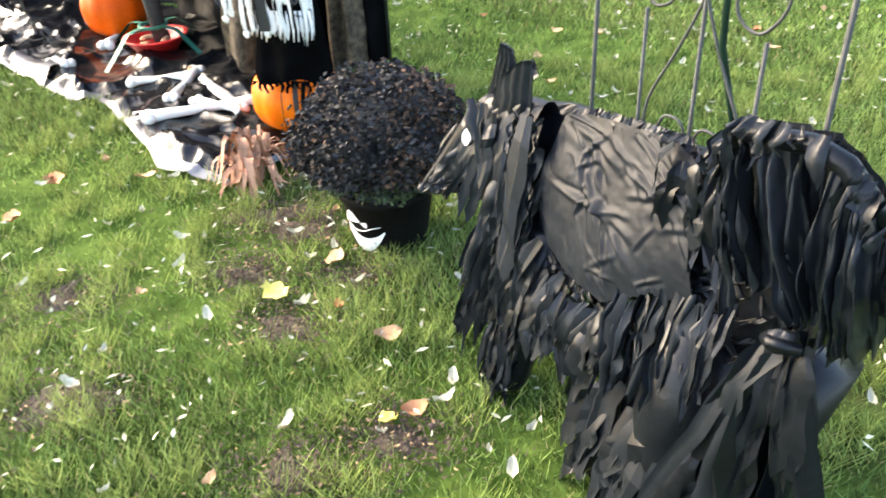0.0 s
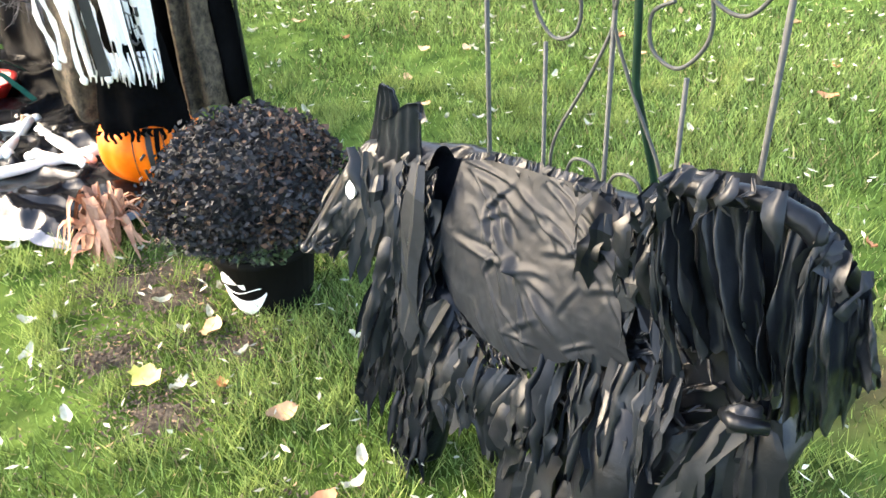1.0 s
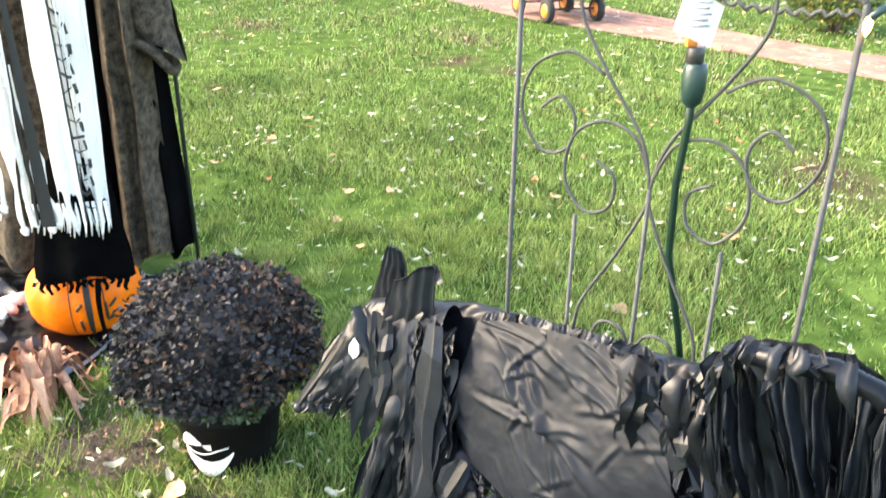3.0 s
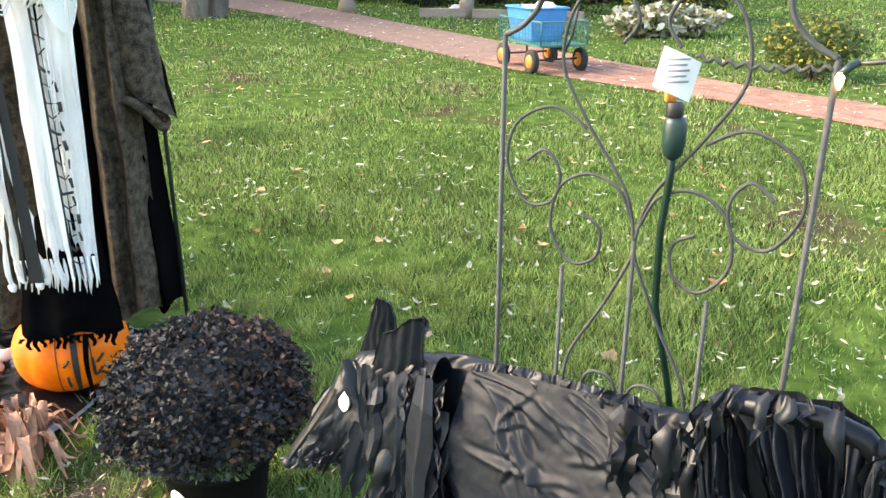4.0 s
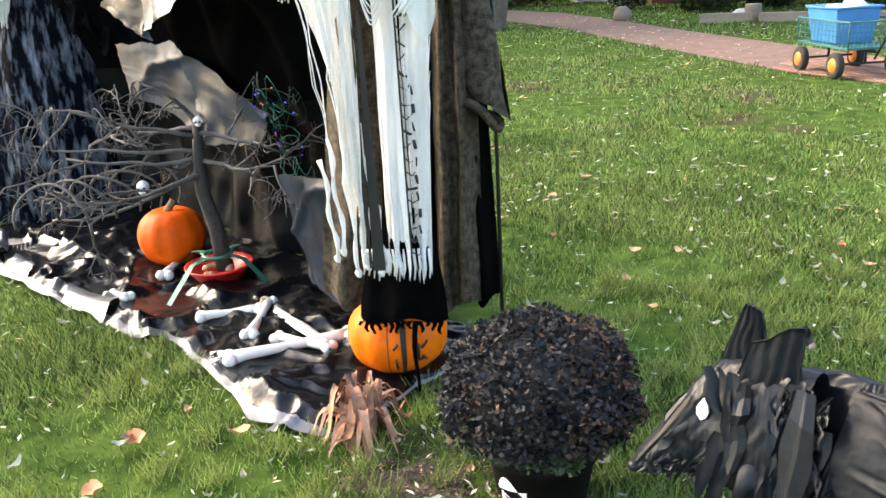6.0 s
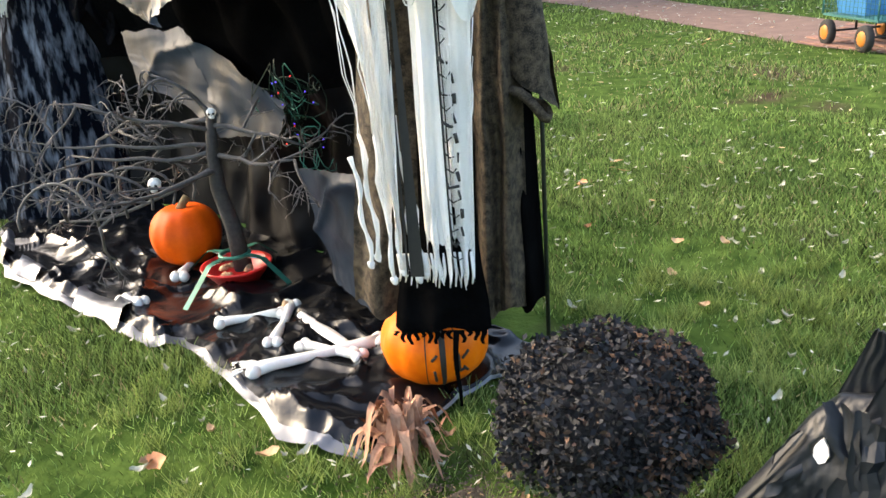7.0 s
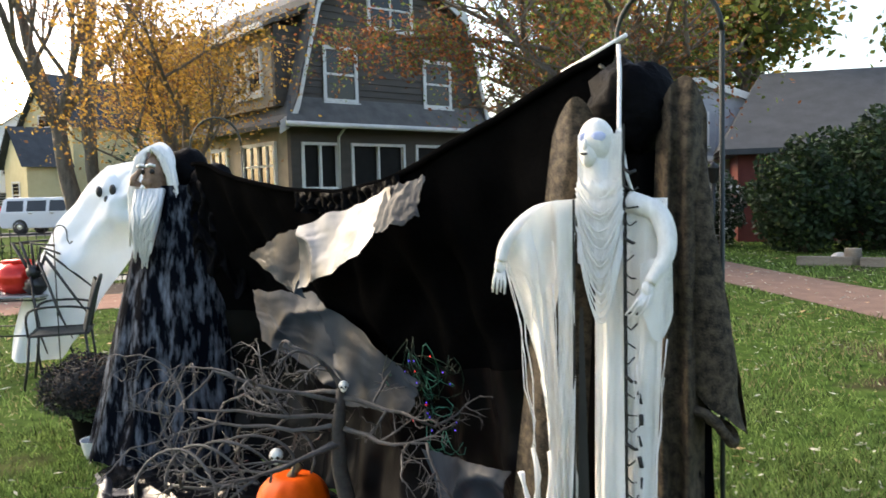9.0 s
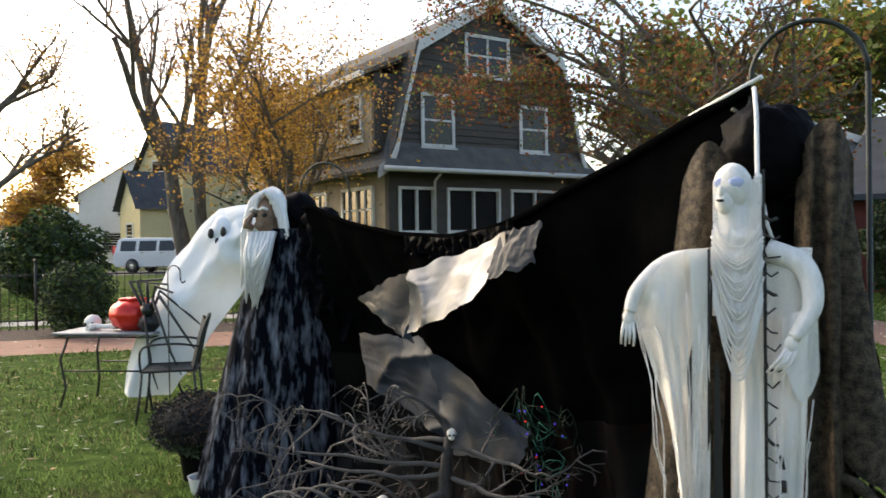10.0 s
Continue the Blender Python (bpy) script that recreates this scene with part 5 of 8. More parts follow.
# ---- corn husk bundle ----
def husks():
    rnd, pcs = random.Random(21), []
    for k in range(58):
        a = rnd.uniform(0, 2 * math.pi)
        ln, w = rnd.uniform(0.05, 0.17), rnd.uniform(0.004, 0.017)
        up = rnd.uniform(-0.02, 0.1)
        def fn(u, v, a=a, ln=ln, w=w, up=up, ph=rnd.uniform(0, 6)):
            r = 0.012 + ln * v
            ww = w * math.sin(math.pi * (0.12 + 0.86 * v)) * 2
            x, y = r * math.cos(a), r * math.sin(a)
            z = 0.115 * (1 - v) ** 1.5 + up * math.sin(v * 3) + 0.026 * math.sin(v * 9 + ph) + 0.012
            s = (u - 0.5) * ww
            x, y = x - math.sin(a) * 0.03 * math.sin(v * 3 + ph), y + math.cos(a) * 0.03 * math.sin(v * 3 + ph)
            return (x - math.sin(a) * s, y + math.cos(a) * s, max(0.006, z + 0.5 * abs(s) + 0.3 * s * math.sin(ph + v * 4)))
        pcs.append(grid(3, 8, fn))
    return pcs


hk = thing("corn_husk_bundle", "dry tan corn husk bundle tied at the top", "corn husks", (-0.655, 2.52, 0.0))
for piece in husks():
    part("husk", [piece], M["husk"], hk)
for x, y, l in ((-0.02, 0.0, 0.15), (0.03, 0.02, 0.16)):
    part("ear_of_corn", [tube([(x, y, 0.05), (x * 1.4, y * 1.2, 0.12), (x * 1.7, y * 1.5, l)], [0.014, 0.017, 0.011], 9)], M["husk"], hk, "small husk-wrapped ear")
part("tie", [tube([(0.026 * math.cos(a), 0.026 * math.sin(a), 0.11) for a in [k * math.pi / 6 for k in range(13)]], 0.006, 6)], M["orange_leaf"], hk, "reddish tie round the neck")


# ---- scattered plastic bones ----
def bone(x0, y0, x1, y1, r=0.014, label="white plastic thigh bone lying on the tarp", z=0.055):
    L = math.hypot(x1 - x0, y1 - y0)
    pcs = [tube([(0.0, 0, 0), (L * 0.12, 0, 0.004), (L * 0.5, 0.004, 0.0), (L * 0.88, 0, 0.004), (L, 0, 0)], [r * 1.25, r * 1.05, r * 0.8, r * 1.05, r * 1.25], 10)]
    for x, s in ((0.0, -1), (L, 1)):
        pcs += [ball((x + s * r * 0.4, r * 0.95, 0.0), (r * 1.25, r * 1.15, r * 1.2), 10, 7), ball((x + s * r * 0.4, -r * 0.95, 0.002), (r * 1.25, r * 1.1, r * 1.2), 10, 7)]
    return solid("bone", pcs, M["bone"], label, "bone", (x0, y0, z), math.degrees(math.atan2(y1 - y0, x1 - x0)), "scattered bones")


bone(-1.20, 2.89, -0.83, 3.075, 0.021)
bone(-1.226, 3.38, -1.20, 3.08, 0.018, "white plastic shin bone lying on the tarp")
bone(-1.08, 3.05, -0.875, 2.975, 0.017, "white plastic forearm bone lying on the tarp")
bone(-1.845, 3.93, -1.815, 3.70, 0.02, "white plastic bone beside the tree stand")
bone(-1.95, 3.47, -1.87, 3.44, 0.018, "short white plastic bone at the tarp's edge")
bone(-1.45, 3.24, -1.25, 3.31, 0.017, "white plastic arm bone lying on the tarp")
foot = thing("foot_bones", "white plastic skeleton foot lying on the tarp", "bone", (-1.22, 2.93, 0.045), 200)
for k in range(5):
    part("toe", [tube([(0, 0.012 * (k - 2), 0), (0.035, 0.016 * (k - 2), 0.006), (0.07, 0.02 * (k - 2), 0)], [0.006, 0.0045, 0.006], 7)], M["bone"], foot)
rib = thing("rib_bones", "flat curved white plastic bone lying on the tarp", "bone", (-1.02, 3.14, 0.045), -47)
part("plate", [grid(18, 5, lambda u, v: ((u - 0.5) * 0.42, (v - 0.5) * 0.055 * (1 - 0.35 * abs(2 * u - 1)), 0.012 + 0.012 * math.sin(v * math.pi)))], M["bone"], rib)
solid("brown_cone", [ball((0, 0, 0.04), (0.02, 0.02, 0.034), 10, 8, 0.3)], M["tan_leaf"], "small tan dry seed head on the tarp", "seed head", (-1.24, 3.36, 0.01))
# ---- bare branch tree in a red stand ----
def branch_tree():
    rnd, pcs, out = random.Random(12), [], []

    def grow(p, d, length, r, depth):
        pts, q, dd = [p.copy()], p.copy(), d.copy()
        n = 6
        for k in range(n):
            dd = (dd + Vector((rnd.uniform(-1, 1), rnd.uniform(-1, 1), rnd.uniform(-1, 0.9))) * 0.28 - Vector((0, 0, max(0, q.z - 0.72) * 1.6))).normalized()
            q = q + dd * length / n
            if q.z < 0.12:
                q.z = 0.12 + rnd.uniform(0, 0.03)
            pts.append(q.copy())
        pcs.append(tube(pts, [r * (1 - 0.6 * k / n) for k in range(n + 1)], 6 if depth < 2 else 4))
        if depth >= 3:
            return
        for k in range((4, 5, 3)[depth]):
            i = rnd.randint(2, n)
            side = Vector((rnd.uniform(-1, 1), rnd.uniform(-1, 1), rnd.uniform(-0.7, 0.8)))
            grow(pts[i], (dd * 0.8 + side).normalized(), length * rnd.uniform(0.35, 0.62), r * 0.55, depth + 1)
    for d, ln, z in (((-0.9, -0.15, 0.0), 0.62, 0.6), ((-0.8, -0.35, -0.35), 0.66, 0.52), ((-0.7, -0.3, 0.35), 0.5, 0.66), ((0.75, 0.1, 0.1), 0.4, 0.68),
                     ((0.8, -0.2, -0.15), 0.42, 0.56), ((-0.05, -0.3, 0.9), 0.3, 0.7), ((-0.75, 0.1, 0.1), 0.55, 0.7), ((-0.6, -0.6, -0.2), 0.6, 0.5), ((-0.85, 0.1, -0.3), 0.6, 0.58)):
        grow(Vector((0.0, 0.0, z)), Vector(d).normalized(), ln, 0.0115, 0)
        out.append(list(pcs))
        pcs.clear()
    # hanging loops of bent twig
    for k in range(5):
        c = Vector((-0.28 - 0.06 * k, -0.08 * k, 0.42))
        pcs.append(tube([tuple(c + Vector((0.16 * math.cos(a), 0.03 * math.sin(2 * a + k), 0.13 * math.sin(a)))) for a in [math.pi * (0.1 * j - 0.1) for j in range(13)]], 0.006, 5))
    out[0] += pcs
    return out


tree = thing("branch_tree", "grey bare twisted branch tree in a red stand on the tarp", "bare tree", (-1.55, 3.69, 0.02))
part("trunk", [tube([(0.02, 0.02, 0.06), (0.01, 0.01, 0.25), (-0.02, 0, 0.42), (-0.015, 0, 0.58), (0.0, 0, 0.72)], [0.04, 0.034, 0.031, 0.026, 0.016], 12)], M["dark_trunk"], tree, "dark grey trunk")
for bough in branch_tree():
    part("branch", bough, M["twig"], tree)
stand = part("stand", [lathe([(0.07, 0.01), (0.085, 0.012), (0.135, 0.075), (0.148, 0.085), (0.150, 0.092), (0.142, 0.094), (0.125, 0.078), (0.07, 0.03)], 36)], M["red"], tree, "round red plastic bowl")
part("ring", [tube([(0.06 * math.cos(a), 0.06 * math.sin(a), 0.135) for a in [k * math.pi / 10 for k in range(21)]], 0.009, 6)], M["strap"], tree, "green metal collar")
for a in (-2.0, -0.35, 1.2, 2.8):
    c, s = math.cos(a), math.sin(a)
    part("stand_leg", [grid(1, 8, lambda u, v, c=c, s=s: ((0.05 + 0.26 * v) * c - (u - 0.5) * 0.028 * s, (0.05 + 0.26 * v) * s + (u - 0.5) * 0.028 * c, 0.14 - 0.01 * v - 0.13 * max(0, v - 0.35) / 0.65))], M["strap"], tree, "green metal strap leg")
    part("screw", [tube([(0.05 * c, 0.05 * s, 0.125), (0.12 * c, 0.12 * s, 0.128)], 0.004, 6)], M["chrome"], tree, "screw")
for k in range(8):
    part("nut", [ball((0.06 * math.cos(k * 2.2), 0.06 * math.sin(k * 2.2) - 0.03, 0.075), (0.018, 0.016, 0.012), 7, 5, 0.4)], M["tan_leaf"], tree, "dry brown nut in the bowl")


def skull(x, y, z, r, rz, label):
    pcs = [(*ball((0, 0, 0), (r, r * 1.12, r * 0.98), 14, 10, 0.06), 0), (*ball((0, -r * 0.75, -r * 0.75), (r * 0.6, r * 0.5, r * 0.5), 10, 7), 0)]
    for s in (-1, 1):
        pcs.append((*ball((s * r * 0.42, -r * 0.98, -r * 0.15), (r * 0.27, r * 0.2, r * 0.26), 8, 6), 1))
    pcs.append((*ball((0, -r * 1.12, -r * 0.5), (r * 0.12, r * 0.12, r * 0.17), 6, 5), 1))
    return solid("skull", pcs, [M["bone"], M["black_paint"]], label, "skull", (x, y, z), rz)


skull(-1.53, 3.66, 0.755, 0.019, 20, "tiny white plastic skull hung in the branches")
skull(-1.78, 3.58, 0.5, 0.026, 10, "small white plastic skull hung in the branches")
lights = thing("string_lights", "tangled green string of tiny blue and red lights", "string lights", (0, 0, 0))
gl = random.Random(44)
for k in range(26):
    u0, w0 = gl.uniform(0.92, 1.2), gl.uniform(0.44, 0.68)
    ru, rw, tilt = gl.uniform(0.03, 0.1), gl.uniform(0.02, 0.07), gl.uniform(0, 6.3)
    part("wire", [tube([curtain_at(u0 + ru * math.cos(0.5 * j + tilt), w0 + rw * math.sin(0.75 * j), 0.15 + 0.02 * math.sin(j + k)) for j in range(13)], 0.0022, 4)], M["cable"] if k % 3 else M["strap"], lights)
for k in range(18):
    m = "led_red" if k % 5 == 0 else "led_blue"
    p = curtain_at(0.93 + 0.07 * (k % 4) + 0.03 * math.sin(k * 3), 0.44 + 0.04 * (k // 3) + 0.012 * math.sin(k * 7), 0.175)
    part("bulb", [ball(p, 0.0036, 6, 4)], M[m], lights, "tiny glowing %s bulb" % m[4:])


# ---- hanging cloaked figure behind the pale one ----
def cloak():
    pcs = []

    def panel(x_top, x_bot, z_top, z_bot, y0, ph, mi, n=16, folds=3.0, deep=0.03, hem=0.02):
        def fn(u, v):
            x = (x_top[0] + (x_top[1] - x_top[0]) * u) * (1 - v) + (x_bot[0] + (x_bot[1] - x_bot[0]) * u) * v
            z = z_top - (z_top - z_bot) * v + hem * math.sin(u * 9 + ph) * v - 0.09 * (2 * u - 1) ** 2 * (1 - v) ** 2
            y = y0 + deep * math.sin(u * math.pi * 2 * folds + ph + 1.5 * fbm((u * 2, v * 2.5, ph))) * (0.4 + 0.6 * v) + 0.02 * fbm((x * 9, z * 7, ph)) - 0.05 * math.sin(math.pi * u)
            return (x, y, z)
        g = grid(n, 34, fn)
        return (g[0], g[1], mi)
    # brown sack cloth panels, black lining, black hood
    pcs.append(panel((-0.17, -0.05), (-0.33, -0.12), 1.70, 0.30, 0.0, 0.3, 0, folds=1.6, deep=0.02))
    pcs.append(panel((0.085, 0.205), (0.045, 0.195), 1.74, 0.29, 0.01, 1.7, 0, n=30, folds=2.2))
    pcs.append(panel((-0.05, 0.11), (-0.17, 0.12), 1.72, 0.27, 0.09, 2.2, 1, folds=2.0))
    pcs.append(panel((0.15, 0.20), (0.14, 0.245), 1.60, 0.27, 0.085, 0.9, 1, folds=1.2))
    # right sleeve hanging with its turned hem
    def sleeve(u, v):
        a = 2 * math.pi * u
        r = 0.028 + 0.042 * v
        return (0.165 + 0.065 * v + r * 0.95 * math.cos(a) + 0.012 * fbm((u * 3, v * 4, 4)), 0.0 + r * 0.7 * math.sin(a), 1.58 - 0.66 * v - 0.06 * v * math.cos(a) + 0.02 * fbm((u * 4, v * 3, 8)) * v)
    pcs.append((*grid(22, 26, sleeve), 0))
    cuff = [(0.205 + 0.06 * math.cos(a), 0.0 + 0.045 * math.sin(a), 0.90 - 0.05 * math.cos(a) + 0.012 * math.sin(3 * a)) for a in [k * math.pi / 9 for k in range(19)]]
    pcs.append((*tube(cuff, 0.014, 7), 0))
    pcs.append((*ball((0.03, 0.06, 1.68), (0.11, 0.09, 0.12), 18, 12, 0.25), 2))
    # black sheer cloth hanging in front over the pumpkin, with a ragged fringe
    pcs.append(panel((-0.13, 0.06), (-0.19, 0.09), 0.66, 0.272, -0.09, 3.1, 1, n=24, folds=2.5, deep=0.012, hem=0.012))
    for k in range(14):
        x, ln = -0.18 + 0.019 * k, 0.015 + 0.03 * abs(math.sin(k * 2.3)) + 0.19 * (k == 9)
        pcs.append((*grid(2, 9, lambda u, v, x=x, k=k, ln=ln: (x + (u - 0.5) * 0.018 * (1 - 0.5 * v) + 0.004 * math.sin(v * 6 + k), -0.135 - 0.03 * math.sin(v * 2.2) * (k == 9), 0.28 - ln * v)), 1))
    return pcs


solid("cloaked_figure", cloak(), [M["sack"], M["curtain"], M["crinkle"]], "tall hanging figure in a brown sack cloak with a black hood", "figure", (-0.5, 2.84, 0))


# ---- white hanging gauze figure ----
def pale_figure():
    pcs, rnd = [], random.Random(31)

    def drape(xt, xb, zt, zb, y0, mi, n=12, m=34, folds=2.0, deep=0.014, ph=0.0, rag=0.03, bow=0.0):
        def fn(u, v):
            x = (xt[0] + (xt[1] - xt[0]) * u) * (1 - v) + (xb[0] + (xb[1] - xb[0]) * u) * v
            z = zt + (0 if not hasattr(bow, "__call__") else bow(u) * (1 - v)) - (zt - zb) * v + rag * math.sin(u * 21 + ph * 5) * max(0, v - 0.8) * 5
            y = y0 + deep * math.sin(u * math.pi * 2 * folds + ph + 2 * fbm((u * 2, v * 2, ph))) * (0.5 + 0.5 * v) + 0.012 * fbm((x * 12, z * 6, ph))
            return (x, y, z)
        g = grid(n, m, fn)
        return (g[0], g[1], mi)
    # head and neck
    pcs.append((*ball((-0.01, 0.0, 1.585), (0.042, 0.05, 0.056), 18, 14, 0.03), 1))
    pcs.append((*ball((-0.028, -0.03, 1.552), (0.02, 0.022, 0.028), 12, 8), 1))
    pcs.append((*ball((-0.036, -0.042, 1.575), (0.008, 0.01, 0.015), 8, 6), 1))
    for x, y in ((-0.034, -0.034), (-0.004, -0.0465)):
        pcs.append((*ball((x, y, 1.594), (0.0165, 0.0035, 0.0115), 12, 8, 0.1), 2))
    pcs.append((*tube([(-0.044, -0.044, 1.556), (-0.038, -0.05, 1.5545), (-0.03, -0.052, 1.555)], 0.003, 6), 3))
    pcs.append((*tube([(-0.005, 0.0, 1.54), (-0.008, 0.0, 1.46), (-0.01, 0.0, 1.4)], [0.036, 0.036, 0.05], 14), 1))
    pcs.append(drape((-0.052, 0.046), (-0.056, 0.05), 1.60, 1.30, -0.03, 0, folds=1.0, ph=2.5, rag=0.0, deep=0.008))
    # cowl of gathered gauze with sagging folds
    def cowl(u, v):
        sag = math.sin(math.pi * u)
        z = 1.49 - 0.13 * v - 0.14 * v * sag + 0.004 * math.sin(u * 23)
        y = -0.036 - 0.02 * sag - 0.003 * math.sin(v * 30 + 2 * fbm((u * 3, v * 3, 7))) * (0.3 + 0.7 * sag) + 0.006 * fbm((u * 6, v * 9, 3))
        return (-0.056 + 0.108 * u, y, z)
    pcs.append((*grid(22, 48, cowl), 1))
    # centre panel and sides
    pcs.append(drape((-0.012, 0.045), (-0.02, 0.05), 1.40, 0.45, -0.035, 0, folds=1.5, ph=1.1))
    pcs.append(drape((-0.015, 0.05), (-0.025, 0.055), 1.42, 0.47, -0.018, 1, folds=1.0, ph=2.1))
    pcs.append(drape((0.058, 0.15), (0.055, 0.105), 1.45, 0.43, -0.02, 0, folds=1.5, ph=0.2))
    pcs.append(drape((0.065, 0.15), (0.06, 0.1), 1.44, 0.47, -0.005, 1, folds=1.0, ph=1.2))
    # left sleeve sheet, arm to drape
    def wing(dy, fl, ph, mi, zb, ua=0.0, ub=1.0):
        def fn(a, v):
            u = ua + (ub - ua) * a
            xt = -0.235 + 0.185 * u
            zt = 1.30 + 0.15 * math.sin(min(1, u * 1.35) * math.pi / 2)
            xb = -0.13 + 0.055 * u
            x = xt + (xb - xt) * min(1, v * 1.1) ** 0.6 + 0.008 * math.sin(v * 7 + ph) * (a - 0.5)
            z = zt + (zb - zt) * v + 0.04 * math.sin(a * 9 + ph) * max(0, v - 0.82) * 5
            y = dy + 0.022 * math.sin(a * 6.3 * fl + ph + 2 * v) * (0.3 + 0.7 * v) + 0.016 * fbm((x * 14, z * 6, ph)) - 0.03 * math.sin(math.pi * u) * (1 - v)
            return (x, y, z)
        g = grid(14, 36, fn)
        return (g[0], g[1], mi)
    pcs.append(wing(-0.05, 1.0, 0.4, 0, 0.88, 0.0, 0.36))
    pcs.append(wing(-0.04, 0.8, 2.4, 0, 0.62, 0.30, 0.62))
    pcs.append(wing(-0.048, 0.9, 4.1, 0, 0.55, 0.68, 1.0))
    pcs.append(wing(-0.022, 0.9, 1.9, 1, 1.22))
    # arms and hands
    pcs.append((*tube(smooth([(-0.06, -0.01, 1.43), (-0.15, -0.03, 1.42), (-0.215, -0.06, 1.36), (-0.232, -0.07, 1.31)], 6), [0.022 - 0.009 * k / 18 for k in range(19)], 12), 1))
    pcs.append((*tube(smooth([(0.06, -0.01, 1.445), (0.13, -0.03, 1.41), (0.145, -0.06, 1.33), (0.105, -0.085, 1.26)], 6), [0.026 - 0.013 * (k / 18) ** 2 for k in range(19)], 12), 1))
    for hx, hy, hz, dx in ((-0.235, -0.07, 1.31, -0.1), (0.1, -0.087, 1.26, -0.75)):
        pcs.append((*ball((hx, hy, hz - 0.012), (0.014, 0.009, 0.018), 9, 7), 1))
        for f in range(4):
            pcs.append((*tube([(hx - 0.009 + 0.006 * f, hy, hz - 0.022), (hx - 0.012 + 0.009 * f + dx * 0.02, hy - 0.008, hz - 0.046 - 0.004 * (f % 2)), (hx - 0.012 + 0.009 * f + dx * 0.05, hy - 0.004, hz - 0.072 - 0.005 * (f % 2))], [0.0042, 0.0038, 0.0022], 6), 1))
    # right cuff drape
    pcs.append((*grid(12, 16, lambda u, v: (0.085 + 0.075 * u + 0.0 * v, -0.07 + 0.05 * u + 0.012 * math.sin(u * 8 + v * 3), 1.30 + 0.03 * u - 0.2 * v * (0.45 + 0.55 * math.sin(2.6 * u)))), 0))
    # ragged streamers
    for x, z0, z1, y in ((-0.19, 0.80, 0.50, -0.05), (-0.165, 0.86, 0.52, -0.05), (-0.13, 0.85, 0.45, -0.045), (-0.105, 0.85, 0.47, -0.04), (-0.07, 0.9, 0.45, -0.04), (-0.05, 0.72, 0.46, -0.035)):
        pts = [(x + 0.006 * math.sin(k * 1.1 + x * 40) + 0.002 * k, y, z0 + (z1 - z0) * k / 10) for k in range(11)]
        pcs.append((*tube(pts, [0.007 * (1 + 0.35 * math.sin(k * 2.3 + x * 90)) for k in range(11)], 6), 1))
        pcs.append((*ball(pts[-1], (0.012, 0.008, 0.013), 8, 6, 0.4), 1))
    for k in range(14):
        x = -0.10 + 0.2 * k / 13
        pcs.append((*tube([(x, -0.03, 0.52), (x + 0.003, -0.032, 0.46), (x - 0.002, -0.03, 0.44 - 0.03 * rnd.random())], [0.005, 0.004, 0.002], 5), 1))
    # sagging thread loops over the chest, loose threads down the sleeves
    for k in range(20):
        z, sg, w = 1.5 - 0.009 * k + 0.006 * rnd.random(), 0.03 + 0.007 * k + 0.02 * rnd.random(), 0.046 + 0.008 * rnd.random()
        pcs.append((*tube([(-0.004 - w + 2 * w * j / 12, -0.06 - 0.014 * math.sin(math.pi * j / 12), z - sg * math.sin(math.pi * j / 12) + 0.002 * math.sin(j * 2.3 + k)) for j in range(13)], 0.0013 + 0.0012 * rnd.random(), 5), 1))
    for k in range(12):
        x, z, ln = rnd.uniform(-0.225, -0.06), rnd.uniform(1.2, 1.36), rnd.uniform(0.25, 0.6)
        pcs.append((*tube([(x + (0.5 + rnd.uniform(0, 0.2)) * (-0.1 - x) * (j / 8) ** 0.7 + 0.004 * math.sin(j * 1.7 + k), -0.075 - 0.012 * math.sin(j + k), z - ln * j / 8) for j in range(9)], 0.0012 + 0.0008 * rnd.random(), 4), 1))
    for k in range(9):
        x, z, ln = rnd.uniform(0.06, 0.15), rnd.uniform(1.0, 1.3), rnd.uniform(0.2, 0.6)
        pcs.append((*tube([(x - 0.04 * (x - 0.05) * j + 0.003 * math.sin(j * 1.9 + k), -0.052 - 0.008 * math.sin(j + k), z - ln * j / 8) for j in range(9)], 0.0012 + 0.0006 * rnd.random(), 4), 1))
    # black ribbon and laced strip
    pcs.append((*grid(2, 24, lambda u, v: (-0.062 + 0.006 * (u - 0.5) - 0.01 * v, -0.058, 1.45 - 0.98 * v)), 3))
    pcs.append((*grid(2, 24, lambda u, v: (0.051 + 0.006 * (u - 0.5) + 0.0 * v, -0.05, 1.62 - 1.15 * v)), 3))
    pcs.append((*grid(3, 24, lambda u, v: (-0.048 + (0.008 + 0.03 * v) * (u - 0.5), -0.05, 1.2 - 0.74 * v)), 3))
    for k in range(26):
        z = 1.52 - 0.04 * k
        pcs.append((*tube([(0.052, -0.053, z), (0.064 + 0.008 * math.sin(k * 2.1), -0.056, z - 0.012), (0.078 + 0.006 * math.sin(k), -0.05, z - 0.006 + 0.01 * math.sin(k * 3))], 0.0022 + 0.002 * (k % 4 == 0), 5), 3))
    for k in range(9):
        pcs.append((*tube([(0.082 + 0.004 * math.sin(k * 2), -0.052, 1.0 - 0.05 * k), (0.086, -0.054, 0.975 - 0.05 * k)], 0.0035 + 0.002 * (k % 2), 6), 3))
    return pcs


